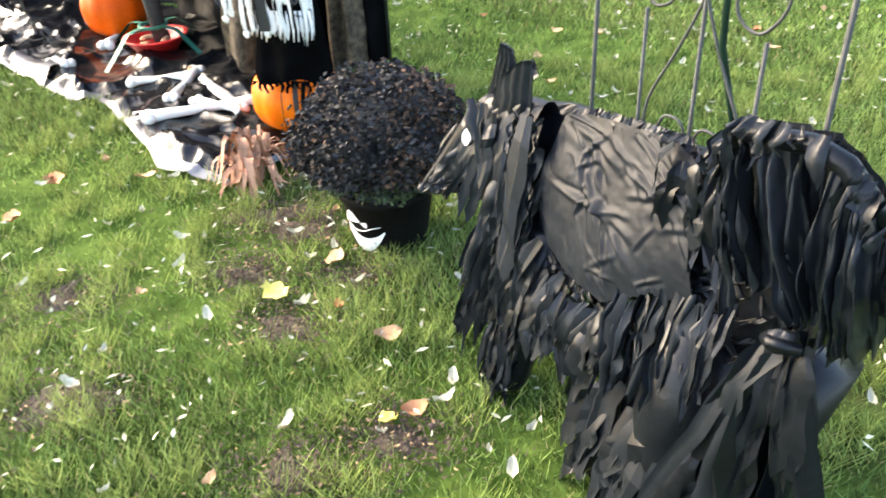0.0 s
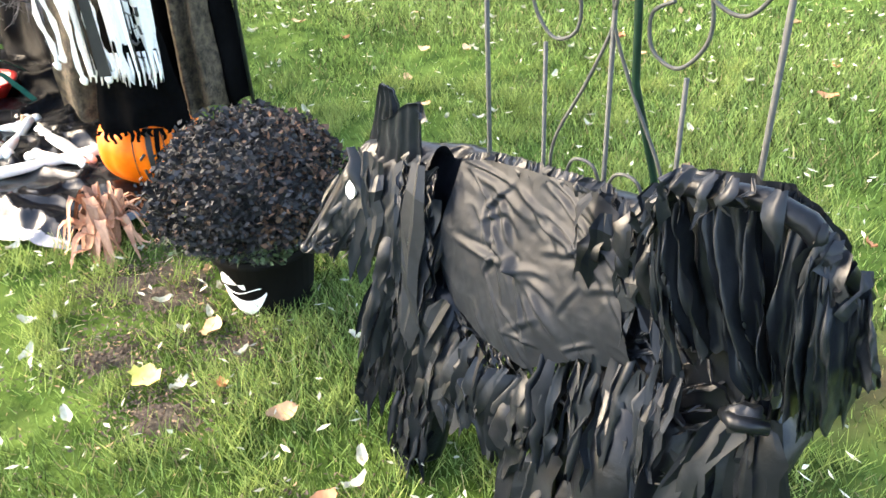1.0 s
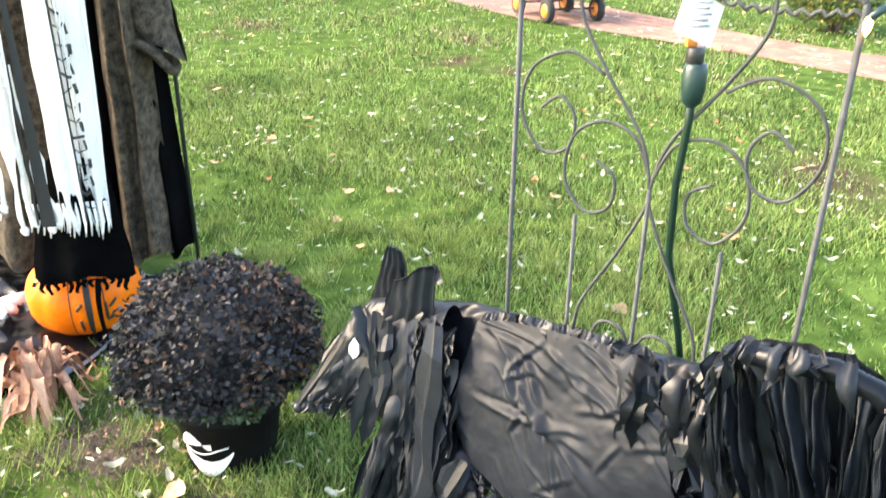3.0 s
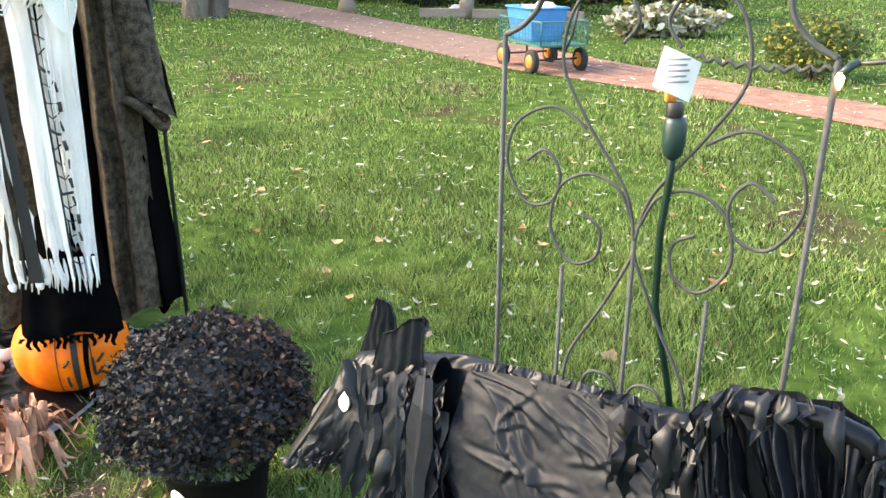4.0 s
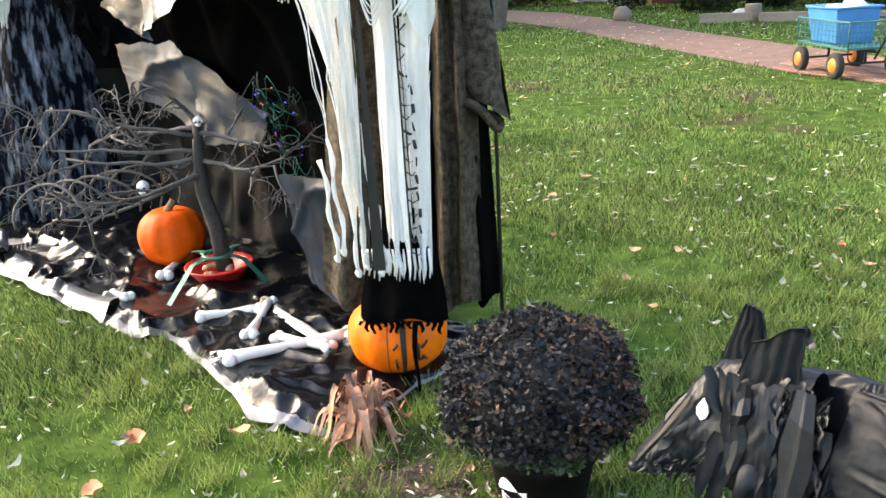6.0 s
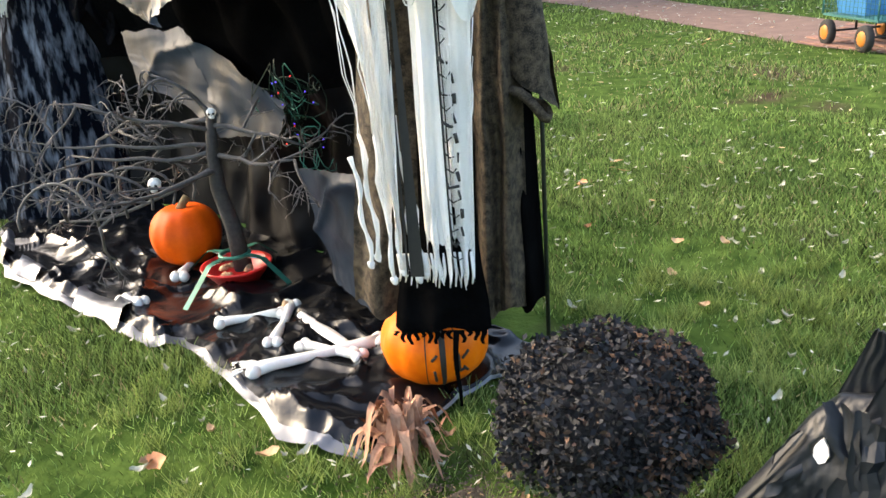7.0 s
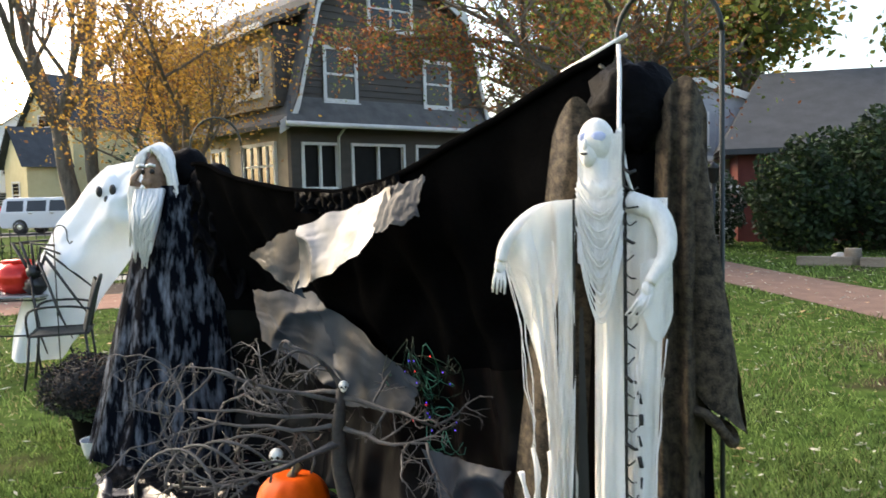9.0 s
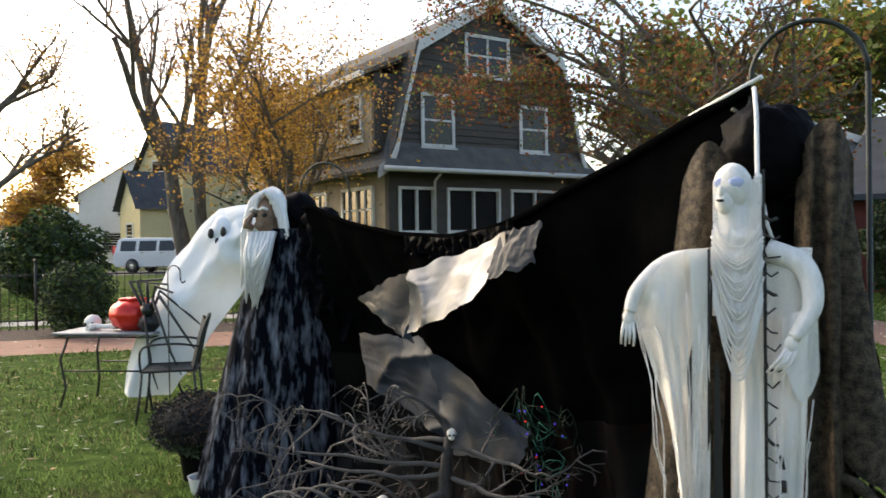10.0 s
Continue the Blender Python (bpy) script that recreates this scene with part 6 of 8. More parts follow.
solid("pale_figure", pale_figure(), [M["gauze"], M["ghost_white"], M["blue_eye"], M["black_paint"]], "white hanging gauze figure with blue painted eyes and tattered drapes", "figure", (-0.55, 2.72, 0))
solid("white_rope", [tube([(-0.505, 2.86, 1.83), (-0.503, 2.82, 1.76), (-0.507, 2.74, 1.62), (-0.506, 2.715, 1.6)], 0.0055, 7), tube([(-0.505, 2.715, 1.6), (-0.49, 2.7, 1.5), (-0.47, 2.7, 1.44)], 0.004, 6), ball((-0.506, 2.715, 1.603), 0.011, 8, 6)],
      M["rope"], "twisted white rope holding the pale hanging figure", "rope")


# ---- bearded robed figure ----
def bearded():
    pcs = []

    def robe(u, v):
        a = math.pi * (1.08 * u - 0.04) - math.pi
        w = 0.25 + 0.24 * v
        x = 0.25 - 0.22 * v + w * math.cos(a) * (1 + 0.012 * math.sin(a * 9 + 4 * fbm((u * 3, v, 0))))
        y = (0.16 + 0.16 * v) * math.sin(a) * (1 + 0.07 * math.sin(a * 10 + 3 * fbm((u * 4, v * 2, 2))) * (0.3 + 0.7 * v))
        return (x, y, 1.56 - 1.55 * v + 0.02 * math.sin(u * 25) * v)
    pcs.append((*grid(60, 50, robe), 0))
    # black cape over the far shoulder
    pcs.append((*ball((0.38, 0.0, 1.53), (0.12, 0.13, 0.15), 18, 12, 0.2), 2))
    pcs.append((*grid(24, 26, lambda u, v: (0.27 + 0.34 * u + 0.03 * v, -0.13 - 0.06 * math.sin(math.pi * u) + 0.022 * math.sin(u * 26 + 5 * fbm((u * 3, v * 3, 1))), 1.60 - 0.05 * abs(2 * u - 1) - (0.36 + 0.25 * u + 0.06 * math.sin(u * 17)) * v)), 2))
    # hood
    pcs.append((*ball((0.2, 0.06, 1.63), (0.115, 0.12, 0.15), 18, 12, 0.12), 2))
    body_count = len(pcs)
    # mask face turned aside
    pcs.append((*ball((0.105, -0.06, 1.61), (0.058, 0.075, 0.105), 18, 14, 0.05), 1))
    pcs.append((*tube([(0.062, -0.125, 1.64), (0.04, -0.152, 1.6), (0.038, -0.155, 1.585), (0.06, -0.13, 1.575)], [0.009, 0.015, 0.018, 0.011], 8), 1))
    pcs.append((*ball((0.09, -0.13, 1.585), (0.026, 0.014, 0.02), 9, 7), 1))
    for x, y in ((0.066, -0.122), (0.118, -0.133)):
        pcs.append((*ball((x, y, 1.63), (0.014, 0.01, 0.011), 8, 6), 3))
        pcs.append((*tube([(x - 0.02, y - 0.004, 1.652), (x, y - 0.012, 1.66), (x + 0.02, y - 0.004, 1.652)], 0.007, 6), 4))
    # hair and beard strands
    rnd = random.Random(2)
    for k in range(110):
        a = rnd.uniform(-0.3, 3.45)
        x0, z0 = 0.11 + 0.07 * math.cos(a), 1.655 + 0.085 * max(0, math.sin(a))
        ln = rnd.uniform(0.16, 0.34) * abs(math.cos(a)) ** 1.5 + 0.02
        pcs.append((*tube([(x0 * 0.9 + 0.012, -0.05, z0 + 0.012), (x0 + 0.02 * math.cos(a), -0.105, z0 - 0.01), (x0 + 0.045 * math.cos(a), -0.115, z0 - ln * 0.6), (x0 + 0.05 * math.cos(a) + 0.01 * rnd.uniform(-1, 1), -0.11, z0 - ln)], [0.009, 0.011, 0.009, 0.003], 5), 4))
    for k in range(110):
        x0 = rnd.uniform(0.045, 0.165)
        ln = rnd.uniform(0.14, 0.34) * (1 - 3.0 * abs(x0 - 0.1))
        pcs.append((*tube([(x0, -0.118 - rnd.uniform(0, 0.02), 1.555), (x0 - 0.008, -0.165, 1.53 - ln * 0.4), (0.1 + (x0 - 0.1) * 0.5 + rnd.uniform(-0.02, 0.02), -0.205, 1.55 - ln)], [0.01, 0.011, 0.003], 5), 4))
    # the head is larger than life
    for i in range(body_count, len(pcs)):
        pcs[i] = ([(0.11 + (x - 0.11) * 1.28, -0.07 + (y + 0.05) * 1.28, 1.6 + (z - 1.6) * 1.28) for x, y, z in pcs[i][0]], *pcs[i][1:])
    return pcs


solid("bearded_figure", bearded(), [M["robe"], M["mask"], M["crinkle"], M["black_paint"], M["hair"]], "tall bearded figure in a streaked dark hooded robe", "figure", (-3.09, 4.94, 0))


# ---- white sheet figure leaning behind ----
def sheet_figure():
    pcs = []
    UP = [(0.56, 1.79), (0.2, 1.75), (-0.14, 1.44), (-0.5, 1.0), (-0.74, 0.3)]
    LO = [(0.66, 1.5), (0.5, 1.25), (0.3, 1.02), (-0.02, 0.62), (-0.3, 0.29)]

    def fn(u, v):
        p = along(UP, u).lerp(along(LO, u), v)
        bulge = -0.2 * math.sin(math.pi * (0.1 + 0.85 * v)) - 0.018 * math.sin(v * 11 + u * 4 + 2 * fbm((u * 3, v * 2, 0))) - 0.014 * math.sin(u * 23 + 3 * fbm((u * 4, v * 3, 7)))
        return (p.x + 0.02 * fbm((u * 5, v * 5, 3)), bulge, p.y + 0.03 * math.sin(v * 9) * max(0, u - 0.8))
    pcs.append((*grid(44, 30, fn), 0))
    pcs.append((*ball((0.27, -0.08, 1.56), (0.12, 0.11, 0.15), 16, 12, 0.08), 0))
    for x, z in ((0.20, 1.56), (0.31, 1.57)):
        pcs.append((*ball((x, -0.185, z), (0.026, 0.02, 0.04), 8, 6), 1))
    pcs.append((*ball((0.26, -0.19, 1.5), (0.02, 0.015, 0.03), 8, 6), 1))
    return pcs


solid("white_sheet_figure", sheet_figure(), [M["sheet"], M["black_paint"]], "white sheet figure with dark eye holes leaning over a stand", "figure", (-5.0, 7.09, -0.25)).scale = (1.17, 1.17, 1.17)
ss = thing("leafy_shrub_stem", "small dark leafy shrub behind the white sheet figure", "shrub", (-4.75, 7.3, 0))
part("stem", [tube([(0, 0, 0), (0.03, 0, 0.8), (0.08, 0, 1.6)], [0.015, 0.01, 0.004], 6)], M["bark"], ss)
lc = rng.normal(0, 1, (700, 3)) * np.array([0.11, 0.1, 0.2]) + np.array([0.08, 0, 1.55])
lv = new("crown", quads("leaves", leaf_quads(lc, 0.03), M["evergreen"]))
lv.parent = ss

# ---- garden table and chair ----
tb = thing("garden_table", "black iron garden table with a grey top on the grass", "table", (-5.83, 6.99, 0), 12)
part("tabletop", [box(-0.48, -0.36, 0.68, 0.48, 0.36, 0.70)], M["tabletop"], tb, smooth=False, bevel=0.006)
for x, y in ((-0.43, -0.31), (0.43, -0.31), (-0.43, 0.31), (0.43, 0.31)):
    part("leg", [tube([(x * 0.85, y * 0.85, 0.68), (x, y, 0.45), (x * 0.92, y * 0.92, 0.2), (x * 1.02, y * 1.02, 0)], 0.011, 7)], M["black_iron"], tb)
part("stretcher", [tube([(-0.41, -0.3, 0.35), (0.41, -0.3, 0.35)], 0.008, 6)], M["black_iron"], tb)
part("stretcher", [tube([(-0.41, 0.3, 0.35), (0.41, 0.3, 0.35)], 0.008, 6)], M["black_iron"], tb)
part("apron", [tube([(-0.46, -0.34, 0.66), (0.46, -0.34, 0.66), (0.46, 0.34, 0.66), (-0.46, 0.34, 0.66), (-0.46, -0.34, 0.66)], 0.007, 6)], M["black_iron"], tb)
ch = thing("garden_chair", "black iron mesh garden chair facing the table", "chair", (-4.98, 6.59, 0), -60)
part("seat", [grid(12, 12, lambda u, v: ((u - 0.5) * 0.46, (v - 0.5) * 0.44, 0.43 - 0.02 * math.sin(math.pi * u) * math.sin(math.pi * v)))], M["iron"], ch, "grey woven metal seat")
part("backrest", [grid(12, 12, lambda u, v: ((u - 0.5) * 0.4 * (1 - 0.25 * v * v), 0.2 + 0.1 * v - 0.04 * math.sin(math.pi * u), 0.45 + 0.42 * v * (1 - 0.12 * (2 * u - 1) ** 2)))], M["iron"], ch, "grey woven metal backrest")
part("seat_frame", [tube([(-0.23, -0.22, 0.43), (0.23, -0.22, 0.43), (0.23, 0.22, 0.43), (-0.23, 0.22, 0.43), (-0.23, -0.22, 0.43)], 0.011, 7)], M["black_iron"], ch)
part("back_frame", [tube(smooth([(-0.22, 0.2, 0.43), (-0.2, 0.26, 0.7), (-0.12, 0.31, 0.86), (0.12, 0.31, 0.86), (0.2, 0.26, 0.7), (0.22, 0.2, 0.43)], 5), 0.011, 7)], M["black_iron"], ch)
for x in (-0.23, 0.23):
    part("armrest", [tube(smooth([(x, 0.24, 0.63), (x * 1.12, 0.05, 0.66), (x * 1.12, -0.2, 0.63), (x, -0.22, 0.43)], 5), 0.01, 7)], M["black_iron"], ch)
    for y in (-0.21, 0.2):
        part("leg", [tube([(x, y, 0.43), (x * 1.05, y * 1.1, 0.2), (x * 1.12, y * 1.25, 0)], 0.011, 7)], M["black_iron"], ch)
ap = thing("foil_pumpkin", "shiny red foil-covered pumpkin on the garden table", "pumpkin", (-5.66, 6.94, 0.70))
part("body", [lathe([(0.09, 0.0), (0.17, 0.05), (0.2, 0.14), (0.18, 0.22), (0.12, 0.27), (0.04, 0.27)], 40, lambda a, z: 1 + 0.07 * abs(math.cos(4 * a)))], M["foil_red"], ap)
part("rim", [lathe([(0.09, 0.262), (0.12, 0.29), (0.09, 0.3)], 20, lambda a, z: 1 + 0.15 * math.sin(5 * a))], M["foil_red"], ap, "crumpled top edge")
skull(-6.08, 6.89, 0.765, 0.075, 15, "white plastic skull on the garden table")
bone(-6.0, 6.82, -5.81, 6.86, 0.025, "white plastic bone on the garden table", 0.735)
sp = thing("spider_figure", "black plastic spider with long bent legs beside the red pumpkin", "decoration", (-5.4, 6.84, 0.78))
part("body", [ball((0, 0, 0), (0.1, 0.09, 0.1), 12, 9, 0.3), ball((0.02, -0.05, 0.12), (0.06, 0.06, 0.06), 10, 8, 0.2)], M["black_plastic"], sp)
for k in range(8):
    a = -1.2 + 0.45 * k
    part("leg", [tube([(0, 0, 0.03), (0.18 * math.cos(a * 1.3), -0.08, 0.28 + 0.1 * math.sin(a)), (0.42 * math.cos(a * 1.1), -0.14 + 0.06 * k, 0.38 * math.sin(a)), (0.55 * math.cos(a), -0.16 + 0.06 * k, 0.5 * math.sin(a) - 0.1)], [0.016, 0.014, 0.011, 0.005], 6)], M["black_plastic"], sp)
hk2 = hook("garden_hook", -4.75, 6.25, 1.25, 0.12, "short black iron hook beside the white sheet figure", 0, 0.005)

# ---- garden wagon with blue tub ----
wg = thing("garden_wagon", "green mesh-sided garden wagon on the brick path", "wagon", (3.1, 9.55, 0), -80)
L2, W2 = 0.52, 0.29
part("bed", [box(-L2, -W2, 0.29, L2, W2, 0.315)], M["wagon_green"], wg, smooth=False, bevel=0.006)
part("chassis", [tube([(-L2, 0, 0.27), (L2, 0, 0.27)], 0.018, 7), tube([(-0.36, -W2, 0.14), (-0.36, W2, 0.14)], 0.012, 7), tube([(0.36, -W2, 0.14), (0.36, W2, 0.14)], 0.012, 7),
                 tube([(-0.36, 0, 0.14), (-0.36, 0, 0.28)], 0.014, 6), tube([(0.36, 0, 0.14), (0.36, 0, 0.28)], 0.014, 6)], M["black_iron"], wg)
for nm, a, b in (("side_panel", (-L2, -W2), (L2, -W2)), ("side_panel", (-L2, W2), (L2, W2)), ("end_panel", (-L2, -W2), (-L2, W2)), ("end_panel", (L2, -W2), (L2, W2))):
    a, b = Vector(a), Vector(b)
    pcs = [tube([(*a, 0.31), (*a, 0.56), (*b, 0.56), (*b, 0.31)], 0.011, 6)]
    for k in range(1, 14):
        p = a.lerp(b, k / 14)
        pcs.append(tube([(*p, 0.31), (*p, 0.56)], 0.0028, 4))
    for k in range(1, 5):
        pcs.append(tube([(*a, 0.31 + 0.05 * k), (*b, 0.31 + 0.05 * k)], 0.0028, 4))
    part(nm, pcs, M["wagon_green"], wg, "green wire mesh panel")
for x in (-0.36, 0.36):
    for y in (-0.31, 0.31):
        w = part("wheel", [lathe([(0.07, -0.03), (0.1, -0.04), (0.127, -0.03), (0.132, 0.0), (0.127, 0.03), (0.1, 0.04), (0.07, 0.03)], 24)], M["rubber"], wg, "black rubber tyre", at=(x, y, 0.13))
        w.rotation_euler = (radians(90), 0, 0)
        part("rim", [lathe([(0.02, -0.046), (0.07, -0.042), (0.078, -0.03), (0.078, 0.03), (0.07, 0.042), (0.02, 0.046)], 20)], M["hub_orange"], w, "orange wheel hub")
part("handle", [tube([(L2, 0, 0.2), (L2 + 0.18, 0, 0.45), (L2 + 0.3, 0, 0.85)], 0.012, 7), tube([(L2 + 0.3, -0.08, 0.86), (L2 + 0.3, 0.08, 0.86)], 0.014, 7)], M["black_iron"], wg, "black pull handle")
tub = thing("storage_tub", "blue plastic storage tub riding in the garden wagon", "tub", (3.08, 9.71, 0.316), -80)
part("body", [([(-0.26, -0.19, 0), (0.26, -0.19, 0), (0.26, 0.19, 0), (-0.26, 0.19, 0), (-0.31, -0.24, 0.36), (0.31, -0.24, 0.36), (0.31, 0.24, 0.36), (-0.31, 0.24, 0.36), (-0.29, -0.22, 0.355), (0.29, -0.22, 0.355), (0.29, 0.22, 0.355), (-0.29, 0.22, 0.355),
                (-0.24, -0.17, 0.02), (0.24, -0.17, 0.02), (0.24, 0.17, 0.02), (-0.24, 0.17, 0.02)],
               [(3, 2, 1, 0), (0, 1, 5, 4), (1, 2, 6, 5), (2, 3, 7, 6), (3, 0, 4, 7), (4, 5, 9, 8), (5, 6, 10, 9), (6, 7, 11, 10), (7, 4, 8, 11), (8, 9, 13, 12), (9, 10, 14, 13), (10, 11, 15, 14), (11, 8, 12, 15), (12, 13, 14, 15)])], M["tub_blue"], tub, smooth=False, bevel=0.008)
part("rim", [tube([(-0.315, -0.245, 0.355), (0.315, -0.245, 0.355), (0.315, 0.245, 0.355), (-0.315, 0.245, 0.355), (-0.315, -0.245, 0.355)], 0.014, 7)], M["tub_blue"], tub)
part("cloth_heap", [ball((0.12, 0.05, 0.35), (0.15, 0.13, 0.07), 12, 8, 0.4), ball((-0.08, -0.02, 0.33), (0.14, 0.12, 0.05), 12, 8, 0.4)], M["ghost_white"], tub, "crumpled white cloth")
# ---- houses ----
def house_frame(ox, oy, ux, uy):
    return math.degrees(math.atan2(uy, ux)), (ox, oy, 0)


def ring_frame(u0, u1, z0, z1, w, ya, yb):
    """A mitred rectangular frame round an opening."""
    vs = [(u, y, z) for y in (ya, yb) for u, z in ((u0 - w, z0 - w), (u1 + w, z0 - w), (u1 + w, z1 + w), (u0 - w, z1 + w), (u0, z0), (u1, z0), (u1, z1), (u0, z1))]
    fs = []
    for k in range(4):
        n = (k + 1) % 4
        fs += [(k, n, 4 + n, 4 + k), (8 + n, 8 + k, 12 + k, 12 + n), (n, k, 8 + k, 8 + n), (4 + k, 4 + n, 12 + n, 12 + k)]
    return vs, fs


def window(parent, u0, u1, z0, z1, y, name="window", sash=True, mull=0, depth=0.05, frame_w=0.1, glass="pane"):
    """A framed window on a wall in the plane y, facing -y."""
    w = part(name, [ring_frame(u0, u1, z0, z1, frame_w, y - depth, y - 0.005)], M["trim"], parent, "white window frame", smooth=False)
    if sash:
        part("sash_rail", [box(u0, y - depth * 0.8, (z0 + z1) / 2 - 0.03, u1, y - 0.008, (z0 + z1) / 2 + 0.03)], M["trim"], w, smooth=False)
    for k in range(1, mull + 1):
        um = u0 + (u1 - u0) * k / (mull + 1)
        part("mullion", [box(um - 0.03, y - depth * 0.84, z0, um + 0.03, y - 0.01, z1)], M["trim"], w, smooth=False)
    part("pane", [box(u0, y - 0.012, z0, u1, y - 0.004, z1)], M[glass], w, smooth=False)
    part("sill", [box(u0 - frame_w - 0.04, y - depth - 0.05, z0 - frame_w - 0.04, u1 + frame_w + 0.04, y - 0.005, z0 - frame_w)], M["trim"], w, smooth=False)
    return w


rz, at = house_frame(-8.84, 21.22, 0.63, 0.777)
hs = thing("gambrel_house", "grey clapboard house with gambrel roof, white trim and screened porch", "house", at, rz)
MID, DEP = 3.4, 11.0
PROF = [(3.9, 3.5), (3.5, 3.75), (3.3, 4.2), (2.95, 5.6), (2.55, 7.05), (0.0, 8.65)]


def half_at(z):
    return float(np.interp(z, [p[1] for p in PROF], [p[0] for p in PROF]))


# gable wall and its clapboards
gw = part("wall", [([(MID - half_at(z) * s, 0.06, z) for z in (3.5, 3.75, 4.2, 5.6, 7.05, 8.6) for s in (1, -1)], [(2 * k, 2 * k + 1, 2 * k + 3, 2 * k + 2) for k in range(5)])], M["siding"], hs, "grey clapboard gable", smooth=False)
z = 3.6
while z < 8.45:
    h = half_at(z + 0.09) - 0.12
    if h > 0.15:
        part("clapboard", [([(MID - h, -0.012, z), (MID + h, -0.012, z), (MID + h, 0.05, z), (MID - h, 0.05, z), (MID - h, 0.02, z + 0.2), (MID + h, 0.02, z + 0.2), (MID + h, 0.05, z + 0.2), (MID - h, 0.05, z + 0.2)],
                           [(0, 1, 5, 4), (3, 2, 1, 0), (4, 5, 6, 7), (1, 2, 6, 5), (0, 4, 7, 3)])], M["siding"], gw, smooth=False)
    z += 0.19
# roof: both sides as thick slabs along the depth
for s in (-1, 1):
    pcs = []
    for (a, za), (b, zb) in zip(PROF, PROF[1:]):
        xa, xb = MID + s * (a + 0.12), MID + s * (b + 0.12 * (b > 0))
        pcs.append(([(xa, -0.35, za), (xb, -0.35, zb), (xb, DEP, zb), (xa, DEP, za), (xa, -0.35, za - 0.12), (xb, -0.35, zb - 0.14), (xb, DEP, zb - 0.14), (xa, DEP, za - 0.12)], [(0, 1, 2, 3), (4, 7, 6, 5), (0, 4, 5, 1), (3, 2, 6, 7), (0, 3, 7, 4)]))
    part("roof", pcs, M["roof_grey"], hs, "grey asphalt shingle roof", smooth=False)
    for (a, za), (b, zb) in zip(PROF, PROF[1:]):
        xa, xb = MID + s * (a + 0.05), MID + s * (b + 0.05 * (b > 0))
        part("rake_board", [([(xa, -0.4, za - 0.3), (xb, -0.4, zb - 0.3), (xb, -0.4, zb + 0.03), (xa, -0.4, za + 0.03), (xa, -0.34, za - 0.3), (xb, -0.34, zb - 0.3), (xb, -0.34, zb + 0.03), (xa, -0.34, za + 0.03)], [(0, 1, 2, 3), (4, 7, 6, 5), (3, 2, 6, 7), (0, 4, 5, 1)])], M["trim"], hs, "white rake board", smooth=False)
window(hs, 1.1, 2.03, 4.25, 5.6, -0.02)
window(hs, 4.6, 5.5, 4.25, 5.5, -0.02)
window(hs, 2.62, 4.05, 6.4, 7.45, -0.02, mull=1)
part("gable_vent", [box(3.1, -0.05, 7.85, 3.7, -0.01, 8.15)] + [box(3.14, -0.08, 7.88 + 0.06 * k, 3.66, -0.05, 7.91 + 0.06 * k) for k in range(4)], M["black_iron"], hs, "dark louvred vent", smooth=False)
# side: shed dormer with windows
# tan here is painted sunlight on the house's left side
part("dormer_wall", [box(-0.35, 0.35, 4.0, -0.15, 9.2, 6.15)], M["siding_sunlit"], hs, "shingled dormer wall with warm sunlight painted in as tan", smooth=False)
part("dormer_end", [box(-0.35, 0.2, 4.0, 0.8, 0.35, 6.15)], M["siding"], hs, "grey dormer end wall", smooth=False)
part("dormer_roof", [([(-0.8, 0.0, 6.1), (2.4, 0.0, 7.65), (2.4, 9.5, 7.65), (-0.8, 9.5, 6.1), (-0.8, 0.0, 5.98), (2.4, 0.0, 7.5), (2.4, 9.5, 7.5), (-0.8, 9.5, 5.98)], [(0, 1, 2, 3), (4, 7, 6, 5), (0, 4, 5, 1), (3, 2, 6, 7), (0, 3, 7, 4)])], M["roof_grey"], hs, "grey dormer roof", smooth=False)
part("dormer_eave", [box(-0.86, -0.02, 5.94, -0.76, 9.5, 6.12)], M["trim"], hs, "white eave board", smooth=False)
side = part("sill_board", [box(-0.42, 0.85, 4.3, -0.35, 2.55, 4.4)], M["trim"], hs, "white sill board", smooth=False)
for v0, v1 in ((0.95, 1.65), (1.75, 2.45), (3.7, 4.6), (6.1, 6.9), (7.0, 7.8)):
    w = part("side_window", [([(y, x, z) for x, y, z in vs], fs) for vs, fs in [ring_frame(v0, v1, 4.5, 5.56, 0.09, -0.43, -0.35)]], M["trim"], hs, "white window frame", smooth=False)
    part("sash_rail", [box(-0.41, v0, 5.0, -0.352, v1, 5.06)], M["trim"], w, smooth=False)
    part("pane", [box(-0.375, v0, 4.5, -0.355, v1, 5.56)], M["pane"], w, smooth=False)
# ground floor: shingled walls, porch windows
part("porch_wall", [box(-0.05, 0.0, -0.1, 6.85, 0.2, 1.72), box(-0.05, 0.0, 3.02, 6.85, 0.2, 3.5), box(-0.05, 0.0, 1.72, 0.25, 0.2, 3.02), box(1.45, 0.0, 1.72, 1.85, 0.2, 3.02), box(3.75, 0.0, 1.72, 4.15, 0.2, 3.02), box(6.05, 0.0, 1.72, 6.85, 0.2, 3.02)], M["siding"], hs, "grey shingled porch wall", smooth=False)
for u0, u1, mu in ((0.33, 1.37, 1), (1.93, 3.67, 1), (4.23, 5.97, 1)):
    window(hs, u0, u1, 1.8, 2.95, 0.08, "porch_window", sash=False, mull=mu, depth=0.14, frame_w=0.08, glass="screen")
# same painted sunlight as on the dormer wall
part("side_wall", [box(-0.05, 0.2, -0.1, 0.15, 10.8, 3.5)], M["siding_sunlit"], hs, "shingled side wall with warm sunlight painted in as tan", smooth=False)
